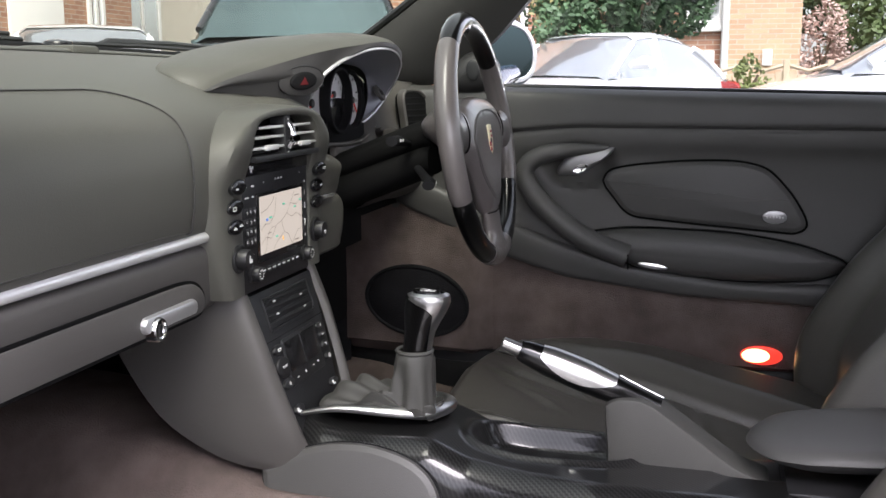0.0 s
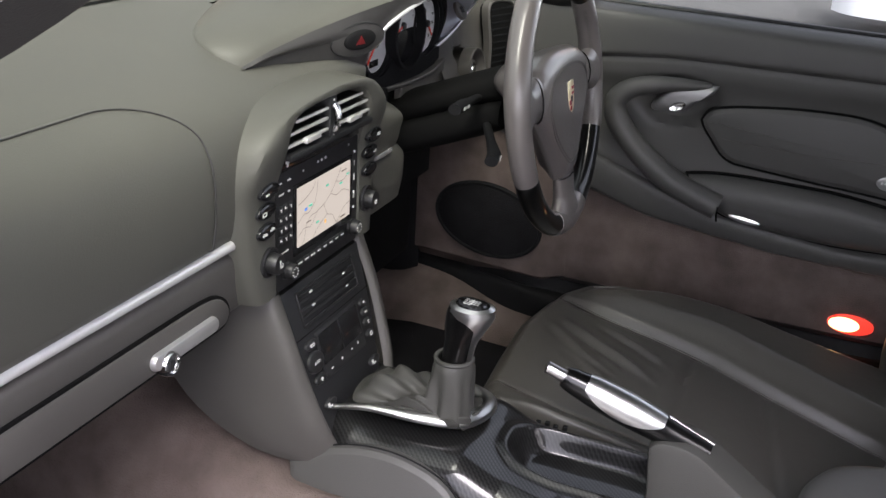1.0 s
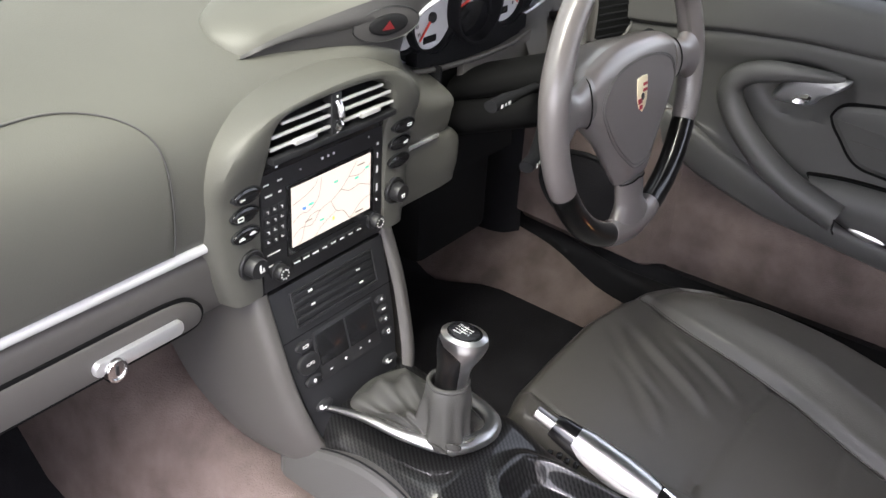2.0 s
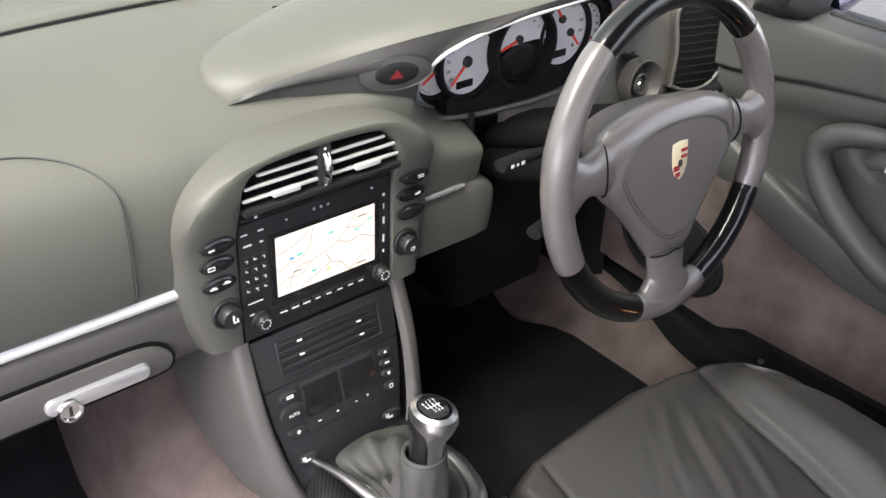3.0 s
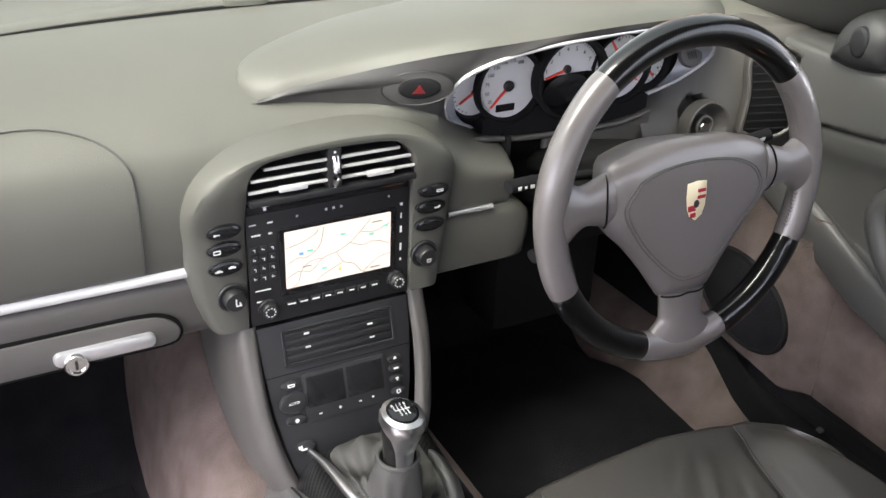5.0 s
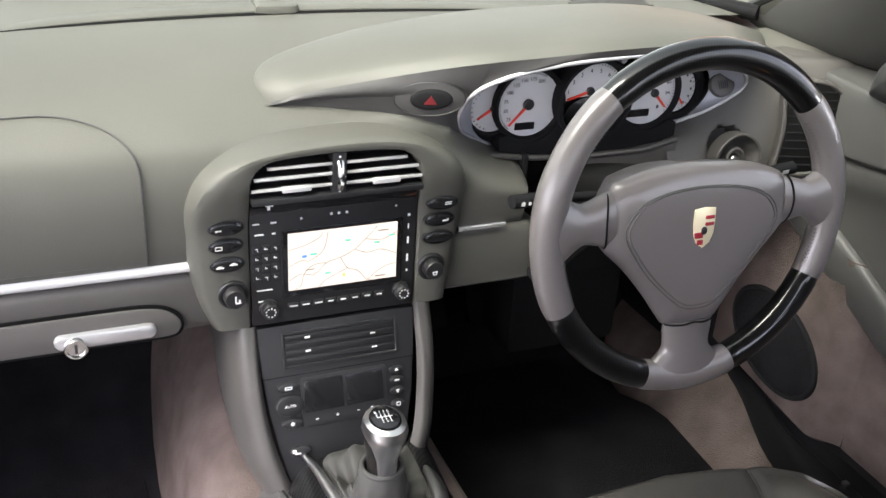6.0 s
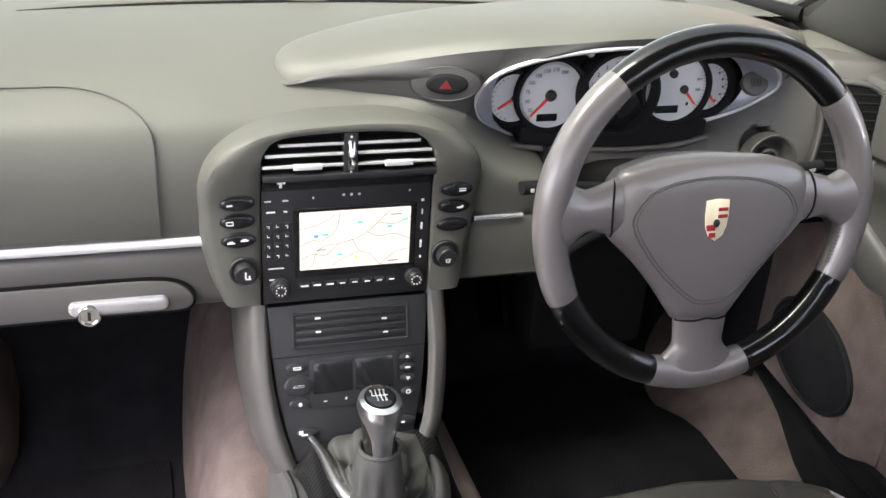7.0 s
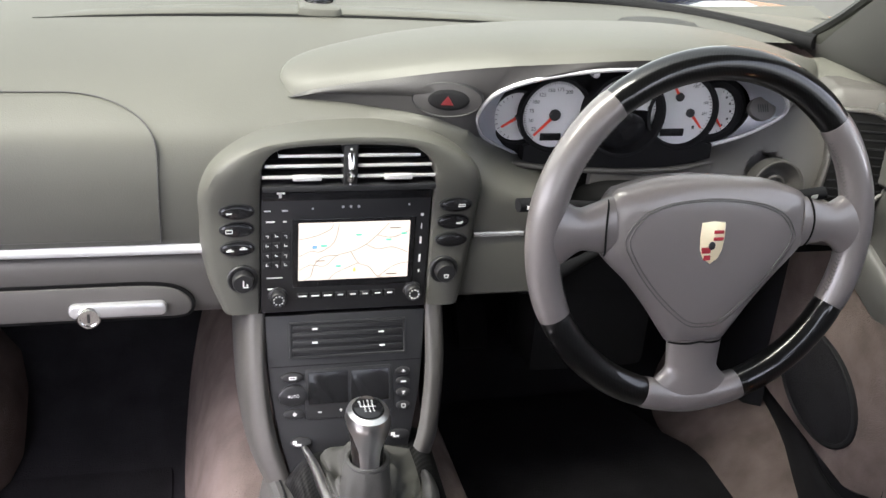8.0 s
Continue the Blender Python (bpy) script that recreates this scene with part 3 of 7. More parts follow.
bars([(0.05, 0.727, 0.012, 0.0012), (-0.03, 0.746, 0.01, 0.0008), (0.052, 0.783, 0.012, 0.001)], FRONT, 0.0048, ROAD, screen, "map_sign")
for r in range(4):
    for c in range(3):
        u, v = -0.0868 + 0.0098 * c, 0.7765 - 0.0115 * r
        key = part("key", slab(rrect(u - 0.004, u + 0.004, v - 0.0042, v + 0.0042, 0.001, 2), FRONT, 0.0036, 0.003, 0.0007), BLACK, unit)
        bars([(u, v, 0.0034, 0.0006), (u - 0.001, v + 0.0012, 0.0006, 0.0024)] if (r + c) % 2 else [(u, v + 0.001, 0.0028, 0.0006), (u + 0.001, v - 0.0006, 0.0006, 0.0028)], FRONT, 0.0042, WHITE, key)
bars([(-0.0865, 0.8055, 0.007, 0.0014), (-0.068, 0.8055, 0.006, 0.0016), (-0.0835, 0.793, 0.0095, 0.0018), (-0.068, 0.793, 0.004, 0.0018), (-0.079, 0.7265, 0.017, 0.0012), (-0.079, 0.713, 0.015, 0.0016)], FRONT, 0.0027, WHITE, unit)
bars([(-0.006 + 0.0085 * k, 0.8085, 0.0026, 0.0026) for k in range(3)] + [(-0.0385, 0.807, 0.002, 0.002), (0.0665, 0.8095, 0.002, 0.002)], FRONT, 0.0027, DIAL, unit)
bars([(0.0818, 0.797, 0.003, 0.003), (0.0818, 0.783, 0.0012, 0.006), (0.0818, 0.766, 0.0022, 0.008), (0.0818, 0.744, 0.0022, 0.009), (0.0818, 0.728, 0.002, 0.003)], FRONT, 0.0027, WHITE, unit)
for k in range(8):
    u = -0.0485 + 0.0140 * k
    sk = part("soft_key", slab(rrect(u - 0.006, u + 0.006, 0.699, 0.7065, 0.001, 2), FRONT, 0.0045, 0.004, 0.001), BLACK, unit)
    bars([(u, 0.7035, 0.0085 if k < 3 else 0.006, 0.0014)], FRONT, 0.0051, WHITE, sk)
for u in (-0.0755, 0.0755):
    kn = part("tuning_knob", lathe([(0.0105, 0), (0.0105, 0.004), (0.009, 0.005), (0.0088, 0.012), (0.0078, 0.0132), (0.001, 0.0132)], (u, -0.001, 0.7045), n=24), BLACK, unit, "small black tuning knob")
    bars([(u + 0.0052 * math.cos(a), 0.7045 + 0.0052 * math.sin(a), 0.0014, 0.0014) for a in np.linspace(0, 5.6, 9)], FRONT, 0.0149, WHITE, kn)

# climate panel, sloping back under the unit
LOW = Plane((0, -0.003, 0.6795), (1, 0, 0), (0, 0.30, 1))
low_out = [(-0.090, 0), (-0.0885, -0.05), (-0.084, -0.10), (-0.076, -0.145), (-0.066, -0.185), (0.066, -0.185), (0.075, -0.145), (0.084, -0.10), (0.089, -0.05), (0.092, 0)]
low = part("climate_panel", slab(low_out, LOW, 0.0, 0.03, 0.002), DARK, console, "charcoal climate control panel")
part("cassette_box", frame_slab(rrect(-0.0635, 0.0690, -0.050, -0.0085, 0.0015, 2), rrect(-0.0610, 0.0665, -0.0475, -0.011, 0.001, 2), LOW, 0.0025, 0.005, 0.0005), BLACK, low)
for k in range(4):
    v = -0.0155 - 0.0088 * k
    part("cassette_flap", slab(rrect(-0.0605, 0.066, v - 0.0036, v + 0.0036, 0.0008, 2), LOW, 0.0018, 0.004, 0.0012), DARK, low)
bars([(-0.035, -0.0165, 0.006, 0.0022), (-0.035, -0.0322, 0.006, 0.0022), (0.0405, -0.0235, 0.006, 0.0018), (0.0415, -0.0395, 0.006, 0.0018)], LOW, 0.0026, WHITE, low, "flap_catch")
bars([(0.001, -0.0585, 0.178, 0.0006)], LOW, 0.0006, VOID, low, "seam")
cl = part("climate_unit", slab(rrect(-0.047, 0.053, -0.122, -0.063, 0.003), LOW, 0.0015, 0.004, 0.001), BLACK, low)
part("climate_display", slab(rrect(-0.0435, 0.0015, -0.104, -0.067, 0.001, 2), LOW, 0.0022, 0.002, 0.0004), BLACK_GLOSS, cl)
part("climate_display", slab(rrect(0.005, 0.049, -0.104, -0.067, 0.001, 2), LOW, 0.0022, 0.002, 0.0004), BLACK_GLOSS, cl)
bars([(-0.031, -0.1135, 0.004, 0.0012), (-0.007, -0.1125, 0.0036, 0.001), (-0.007, -0.1125, 0.001, 0.0036), (0.018, -0.112, 0.003, 0.0012), (0.034, -0.111, 0.0026, 0.0022)], LOW, 0.0022, WHITE, cl)


def rocker(u, v, ru, rv, marks):
    b = part("climate_button", slab(ellipse(u, v, ru, rv, 20), LOW, 0.0035, 0.006, 0.0012, dome=0.0004), BLACK, low)
    bars([(u + a, v + c, d, e) for a, c, d, e in marks], LOW, 0.0043, WHITE, b)


rocker(-0.061, -0.071, 0.0125, 0.006, ((0, 0.0008, 0.0085, 0.001), (0, -0.0016, 0.006, 0.001), (-0.0036, -0.0004, 0.001, 0.003), (0.0036, -0.0004, 0.001, 0.003)))
rocker(-0.0605, -0.0925, 0.0165, 0.0125, ())
text("AUTO", LOW, -0.0605, -0.0925, 0.0046, WHITE, low, 0.0046)
rocker(-0.0595, -0.1135, 0.0125, 0.006, ((0, 0, 0.005, 0.001), (0, 0, 0.001, 0.005), (0, 0, 0.0034, 0.0034)))
for v, m in ((-0.0715, ((0, 0, 0.004, 0.001), (0, 0.0014, 0.0018, 0.0018))), (-0.0835, ((0, 0, 0.006, 0.0018),)), (-0.0965, ((0, 0.0008, 0.004, 0.0012), (0, -0.0012, 0.0016, 0.0016))), (-0.1125, ((-0.002, 0, 0.001, 0.004), (0.002, 0, 0.001, 0.004), (0, 0.002, 0.004, 0.001), (0, -0.002, 0.003, 0.001)))):
    rocker(0.0655, v, 0.0085, 0.0048, m)
for u, v in ((-0.053, -0.1475), (0.060, -0.1465)):
    rocker(u, v, 0.0125, 0.0062, ((-0.006, 0, 0.002, 0.006), (-0.003, -0.002, 0.006, 0.002), (-0.0085, 0.001, 0.002, 0.004)))

# padded cheeks either side of the climate panel
for sx, k in ((-1, 0), (1, 0.003)):
    F = [(-0.0885 - k, 0.002, 0.684), (-0.0895 - k, -0.018, 0.63), (-0.0860 - k, -0.034, 0.58), (-0.0775 - k, -0.049, 0.535), (-0.064, -0.062, 0.494)]
    F2 = [(-0.0945 - k, -0.004, 0.684), (-0.0965 - k, -0.026, 0.63), (-0.0935 - k, -0.043, 0.58), (-0.086 - k, -0.058, 0.534), (-0.070, -0.069, 0.49)]
    M = [(-0.111 - k, 0.006, 0.684), (-0.113 - k, -0.012, 0.628), (-0.110 - k, -0.028, 0.574), (-0.101 - k, -0.046, 0.525), (-0.082, -0.062, 0.484)]
    N = [(-0.121, 0.08, 0.682), (-0.122, 0.07, 0.622), (-0.119, 0.045, 0.555), (-0.109, 0.005, 0.505), (-0.090, -0.045, 0.478)]
    K = [(-0.112, 0.18, 0.67), (-0.116, 0.150, 0.605), (-0.115, 0.098, 0.533), (-0.106, 0.028, 0.489), (-0.088, -0.03, 0.472)]
    cols = [spline([c[i] for c in (F, F2, M, N, K)], 22) for i in range(5)]
    rows = [spline([cols[i][j] for i in range(5)], 20) for j in range(22)]
    part("side_cheek", surface([[Vector((-sx * p.x, p.y, p.z)) for p in r] for r in rows]), GREY_SOFT, console, "padded grey side cheek")

# ---- instrument hood ----
hood = thing("instrument_hood", (0.25, 0.1, 0.85), "grey leather instrument binnacle hood with stitched edge", "binnacle")
crest_line = [(-0.057, 0.064, 0.9110), (-0.036, 0.053, 0.921), (-0.004, 0.046, 0.929), (0.051, 0.031, 0.941), (0.106, 0.007, 0.955), (0.16, -0.015, 0.966), (0.216, -0.029, 0.973),
              (0.280, -0.041, 0.980), (0.353, -0.037, 0.980), (0.420, -0.026, 0.9755), (0.486, -0.008, 0.9645), (0.55, 0.035, 0.943), (0.61, 0.10, 0.92)]
back_line = [(-0.060, 0.110, 0.929), (-0.046, 0.128, 0.934), (-0.012, 0.149, 0.939), (0.055, 0.176, 0.946), (0.11, 0.190, 0.949), (0.16, 0.199, 0.951), (0.216, 0.209, 0.953),
             (0.283, 0.215, 0.953), (0.36, 0.218, 0.953), (0.43, 0.215, 0.952), (0.50, 0.20, 0.95), (0.56, 0.175, 0.945), (0.63, 0.15, 0.93)]
CL, BL = spline(crest_line, 60), spline(back_line, 60)
rows = []
for k, (a, b) in enumerate(zip(CL, BL)):
    nose = math.sqrt(1 - (1 - min(1, k / 9)) ** 2)
    lift = nose * (0.013 + 0.010 * step(0, 26, k)) * (1 - 0.45 * step(40, 59, k))
    row = []
    for j in range(27):
        u = j / 26
        p = a.lerp(b, u)
        p += Vector((-0.0075 * math.sin(math.pi * u) * (1 - step(0, 9, k)), 0, lift * (1 - abs(2 * u - 1) ** 2.4) ** 0.6))
        row.append(p)
    rows.append(row + [b + Vector((0, 0.003, -0.012))])
rows.insert(0, [p + Vector((0.002, 0, -0.010)) for p in rows[0]])
part("hood_top", surface(rows), GREY, hood, "", 70)
part("stitched_seam", sweep([p + Vector((0, 0.003, 0.0006)) for p in CL], 0.0011, 6), GREY_SOFT, hood)
rim_line = [(0.203, 0.064, 0.843), (0.175, 0.052, 0.858), (0.152, 0.032, 0.876), (0.139, 0.012, 0.902), (0.148, -0.004, 0.930), (0.172, -0.018, 0.948), (0.21, -0.027, 0.960), (0.25, -0.036, 0.968), (0.297, -0.038, 0.971),
            (0.350, -0.034, 0.971), (0.412, -0.026, 0.9645), (0.466, -0.013, 0.951), (0.508, 0.010, 0.926), (0.528, 0.030, 0.905), (0.520, 0.038, 0.889), (0.485, 0.046, 0.8675), (0.440, 0.056, 0.8505)]
RIM = spline(rim_line, 80)
face_low = low_edge[:9]
FL, CLf = spline(face_low, 40), spline(crest_line[:6], 40)
# front face: from the crest down to the lower edge, and round the opening of the dials
split_pts = [(-0.058, 0.0575, 0.9125), (-0.03, 0.0525, 0.916), (0.0, 0.0465, 0.919), (0.05, 0.031, 0.922), (0.10, 0.010, 0.925), (0.13, 0.004, 0.915), (0.139, 0.012, 0.902)]
split = spline(split_pts, 40)
part("hood_front", surface([[a.lerp(b, k / 7) + Vector((0, -0.004 * math.sin(math.pi * k / 7), 0)) for a, b in zip(CLf, split)] for k in range(8)]), SHADED_HIDE, hood)
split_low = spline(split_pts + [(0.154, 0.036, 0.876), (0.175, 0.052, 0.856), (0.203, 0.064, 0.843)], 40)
part("hood_front", surface([[a.lerp(b, k / 5) for a, b in zip(split_low, FL)] for k in range(6)]), SHADED_HIDE, hood)
top_rim = spline(rim_line[3:14], 50)
top_crest = spline(crest_line[5:], 50)
part("hood_lip", surface([[a.lerp(b, k / 5) + Vector((0, -0.003 * math.sin(math.pi * k / 5), 0)) for a, b in zip(top_crest, top_rim)] for k in range(6)]), SHADED_HIDE, hood)
# hazard switch
HZ = Plane((0.1025, 0.0068, 0.9243), (0.9, -0.44, 0.07), (0.0, -0.1, 1))
part("hazard_ring", frame_slab(ellipse(0, 0, 0.0385, 0.0195, 36), ellipse(0, 0, 0.0372, 0.0183, 36), HZ, 0.0016, 0.01, 0.0006), DARK, hood)
part("hazard_boss", slab(ellipse(0, 0, 0.0375, 0.0185, 36), HZ, 0.001, 0.03, 0.001), SHADED_HIDE, hood)
hzb = part("hazard_switch", slab(ellipse(0.002, 0, 0.0225, 0.0118, 32), HZ, 0.0035, 0.02, 0.002, dome=0.0006), SHROUD, hood, "black oval hazard switch with red triangle")
part("triangle", slab([(-0.0055, -0.0045), (0.0085, -0.0045), (0.0015, 0.0055)], HZ, 0.0046, 0.0008, 0), mat("hazard_red", (0.13, 0.010, 0.012), 0.4, vary=0.0), hzb, "red warning triangle")

# ---- instrument cluster ----
cluster = thing("instrument_cluster", (0.32, 0.06, 0.84), "instrument cluster with five white-faced dials and red needles", "instrument cluster")
inner = spline([(0.207, 0.060, 0.843), (0.186, 0.058, 0.856), (0.176, 0.056, 0.874), (0.173, 0.055, 0.895), (0.180, 0.052, 0.918), (0.198, 0.048, 0.936), (0.222, 0.044, 0.946), (0.255, 0.042, 0.950), (0.30, 0.042, 0.952),
                (0.36, 0.042, 0.950), (0.42, 0.044, 0.946), (0.462, 0.048, 0.936), (0.486, 0.052, 0.918), (0.495, 0.055, 0.895), (0.488, 0.057, 0.876), (0.470, 0.058, 0.860), (0.441, 0.060, 0.848)], 80)
part("trim_ring", surface([[a.lerp(b, u) for a, b in zip(RIM, inner)] for u in (0, 0.12, 0.3, 0.5, 0.7, 0.9, 1.0)]), SILVER, cluster, "silver surround of the dials")
part("bright_edge", sweep(RIM, 0.0026, 10), SILVER_BRIGHT, cluster, "thin bright edge")
CP = Plane((0, 0.060, 0))
panel = [(p.x, p.z) for p in inner] + [(0.438, 0.836), (0.42, 0.829), (0.30, 0.824), (0.225, 0.826), (0.205, 0.832)]
part("backing", slab(panel, CP, -0.004, 0.01, 0), SHROUD, cluster)
part("lower_lip", sweep([(0.195, 0.042, 0.838), (0.25, 0.037, 0.832), (0.33, 0.034, 0.829), (0.40, 0.034, 0.830), (0.446, 0.037, 0.838)], 0.0035, 10), GREY_SOFT, cluster)


def gauge(u, v, r, w, ring=0.0055, dial=None, lip=0.005):
    g = part("dial_bezel", lathe([(r + ring, -0.01), (r + ring, w + lip - 0.001), (r + ring - 0.001, w + lip), (r + 0.0015, w + lip), (r, w), (r, -0.002), (0.001, -0.002)], (u, 0.060, v), n=40), SHROUD, cluster, "round black dial bezel")
    if dial is not False:
        part("dial_face", slab(dial or ellipse(u, v, r * 0.985, r * 0.985, 40), CP, w - 0.001, 0.002, 0), DIAL, g, "white dial face")
    return g


def needle(g, u, v, a, length, w, hub=0.0052):
    d = Vector((math.cos(a), math.sin(a)))
    n = Vector((-d.y, d.x))
    p0, p1 = Vector((u, v)) + d * hub * 0.6, Vector((u, v)) + d * length
    part("needle", slab([p0 + n * 0.0017, p0 - n * 0.0017, p1 - n * 0.0011, p1 + n * 0.0011], CP, w + 0.0024, 0.0012, 0), RED, g, "red needle")
    part("needle_hub", lathe([(hub, -0.002), (hub, 0.003), (hub * 0.8, 0.0042), (0.0005, 0.0042)], CP(u, v, w), n=20), BLACK, g)


def ticks(g, u, v, r, w, a0, a1, n, size=0.0024, material=None):
    bm = bmesh.new()
    for a in np.linspace(a0, a1, n):
        d = Vector((math.cos(a), math.sin(a)))
        m = Vector((-d.y, d.x)) * 0.0003
        p0, p1 = Vector((u, v)) + d * (r - size), Vector((u, v)) + d * r
        slab([p0 - m, p1 - m, p1 + m, p0 + m], CP, w, 0.0006, 0, bm)
    part("dial_ticks", bm, material or BLACK, g)


g = gauge(0.2010, 0.8885, 0.0285, 0.002, 0.0045, lip=0.003)
ticks(g, 0.2010, 0.8885, 0.0265, 0.0018, radians(110), radians(250), 12)
needle(g, 0.2010, 0.8885, radians(212), 0.022, 0.001, 0.003)
g = gauge(0.2450, 0.8925, 0.0395, 0.0075)
ticks(g, 0.2450, 0.8925, 0.0385, 0.0073, radians(60), radians(228), 41)
for i, s_ in enumerate(("25", "50", "75", "100", "125", "150", "175", "200")):
    a = radians(214 - 21.5 * i)
    text(s_, CP, 0.2450 + 0.0300 * math.cos(a), 0.8925 + 0.0300 * math.sin(a), 0.0060, BLACK, g, 0.0073)
needle(g, 0.2440, 0.8925, radians(226), 0.034, 0.0065, 0.0066)
part("trip_window", slab(rrect(0.229, 0.2545, 0.8615, 0.8705, 0.001, 2), CP, 0.0072, 0.001, 0.0003), BLACK_GLOSS, g)
g = gauge(0.4035, 0.8955, 0.0405, 0.0075)
ticks(g, 0.4035, 0.8955, 0.0390, 0.0073, radians(-40), radians(30), 13)
ticks(g, 0.4035, 0.8955, 0.0390, 0.0073, radians(55), radians(115), 9)
for s_, u, v in (("4/4", 0.4330, 0.9065), ("2/4", 0.4330, 0.8935), ("120", 0.4160, 0.9270), ("50", 0.3970, 0.9300)):
    text(s_, CP, u, v, 0.0052, BLACK, g, 0.0073)
needle(g, 0.3975, 0.9140, radians(125), 0.020, 0.0065, 0.0052)
needle(g, 0.4145, 0.8945, radians(-48), 0.025, 0.0065, 0.0052)
part("clock_window", slab(rrect(0.3800, 0.4105, 0.8655, 0.875, 0.001, 2), CP, 0.0072, 0.001, 0.0003), BLACK_GLOSS, g)
bars([(0.4215, 0.8765, 0.003, 0.004)], CP, 0.0073, BLACK, g, "fuel_sign")
g = gauge(0.4480, 0.8945, 0.0290, 0.002, 0.0090, lip=0.003)
ticks(g, 0.4480, 0.8945, 0.0275, 0.0018, radians(-70), radians(70), 12)
for i in range(5):
    a = radians(-50 + 25 * i)
    bars([(0.4480 + 0.0225 * math.cos(a), 0.8945 + 0.0225 * math.sin(a), 0.0022, 0.0026)], CP, 0.0018, BLACK, g)
needle(g, 0.4460, 0.8945, radians(-52), 0.024, 0.001, 0.003)
TA = [(0.3250 + 0.043 * math.cos(a), 0.8955 + 0.043 * math.sin(a)) for a in np.linspace(radians(2), radians(186), 40)]
g = gauge(0.3250, 0.8955, 0.0445, 0.0115, 0.006, lip=0.012, dial=TA + [(0.30, 0.897), (0.33, 0.899), (0.35, 0.899)])
part("display", slab(ellipse(0.325, 0.8755, 0.034, 0.022, 36), CP, 0.0112, 0.001, 0.0003), BLACK_GLOSS, g, "dark round trip display")
ticks(g, 0.3250, 0.8955, 0.0425, 0.0111, radians(6), radians(182), 33)
for i, s_ in enumerate(("1", "2", "3", "4", "5", "6", "7", "8")):
    a = radians(164 - 22 * i)
    text(s_, CP, 0.3250 + 0.0335 * math.cos(a), 0.8955 + 0.0335 * math.sin(a), 0.007, BLACK, g, 0.0111)
needle(g, 0.3215, 0.9045, radians(196), 0.031, 0.0105)
for u, v in ((0.289, 0.940), (0.365, 0.938)):
    part("warning_lamp", lathe([(0.0048, -0.01), (0.0048, 0.006), (0.0035, 0.008), (0.0005, 0.008)], CP(u, v, 0.0), n=16), DIAL, cluster)
# black lower part of the cluster, filling in under the bezels
dials = ((0.2010, 0.8885, 0.033), (0.2450, 0.8925, 0.045), (0.4035, 0.8955, 0.046), (0.4480, 0.8945, 0.038), (0.3250, 0.8955, 0.0505))
top_edge = []
for k in range(61):
    x = lerp(0.208, 0.447, k / 60)
    lows = [cv - math.sqrt(r * r - (x - cu) ** 2) for cu, cv, r in dials if abs(x - cu) < r]
    top_edge.append((x, min(lows) + 0.001))
part("lower_shroud", slab([(p.x, p.y) for p in spline([(0.208, 0.840, 0), (0.25, 0.832, 0), (0.325, 0.8285, 0), (0.40, 0.830, 0), (0.447, 0.840, 0)], 20)] + top_edge[::-1], CP, 0.015, 0.018, 0), SHROUD, cluster)
SPK = Plane((0.4965, 0.034, 0.905), (1, 0.10, 0), (-0.02, 0.62, 1))
sp = part("light_dimmer", slab(ellipse(0, 0, 0.0185, 0.0145, 28), SPK, 0.0030, 0.006, 0.0012), GREY_SOFT, cluster, "round grey vented disc")
for k in range(5):
    part("disc_slot", slab(rrect(-0.0072 + 0.0032 * k, -0.0060 + 0.0032 * k, -0.005, 0.005, 0.0005, 2), SPK, 0.0036, 0.001, 0), DARK, sp)

# ---- dash right of the column ----
rows = []
for i in range(90):
    x = lerp(0.432, 0.70, i / 89)
    yb = 0.012 - 0.03 * step(0.58, 0.70, x)
    t = step(0.54, 0.62, x)
    zr = float(np.interp(x, [0.432, 0.443, 0.485, 0.520, 0.530, 0.60, 0.62], [0.848, 0.850, 0.866, 0.884, 0.896, 0.915, 0.925]))
    rows.append([(x, p.x + 0.026 * (1 - step(0.80, 1.0, math.hypot(x - 0.5245, p.y - 0.813) / 0.033)), p.y) for p in spline([(0.10, zr + 0.003, 0), (0.056 + (yb + 0.016) * t, zr, 0), (0.050 + yb, zr - 0.008, 0), (0.028 + yb, 0.832 + 0.03 * t, 0), (0.012 + yb, 0.80, 0), (0.014 + yb, 0.76, 0), (0.03 + yb, 0.725, 0), (0.09, 0.70, 0)], 70)])
part("side_panel", surface(rows), GREY_SOFT, dashboard)
rows = [[Vector((0.545, 0.076, 0.884)).lerp(Vector((0.72, 0.01, 0.915)), u) + Vector((0, v * 0.12, v * 0.035 + 0.01 * math.sin(math.pi * v))) for v in np.linspace(0, 1, 8)] for u in np.linspace(0, 1, 10)]
part("corner_pad", surface(rows), GREY, dashboard)
rows = [[(x, y, 0.917 + 0.18 * (y - 0.10) + 0.004 * math.sin(9 * x)) for y in np.linspace(0.10, 0.36, 10)] for x in np.linspace(0.52, 0.76, 10)]
part("corner_fill", surface(rows), GREY, dashboard)
HO = Plane((0.520, 0.014, 0.814), (1, 0.0, 0), (0, 0.12, 1))
part("ignition_collar", frame_slab(ellipse(0.006, -0.002, 0.036, 0.034, 36), ellipse(0.005, -0.001, 0.0325, 0.0305, 36), HO, 0.005, 0.02, 0.001), GREY_SOFT, dashboard)
ign = part("ignition_boss", lathe([(0.0325, 0.002), (0.0310, 0.002), (0.027, -0.004), (0.023, -0.011), (0.018, -0.015), (0.0150, -0.015), (0.0145, -0.006), (0.0125, -0.0045), (0.0110, -0.005), (0.0105, -0.010), (0.001, -0.010)], HO(0.005, -0.001, 0.003), HO.w, 32, cap=False), GREY_SOFT, dashboard, "recessed grey ignition lock")
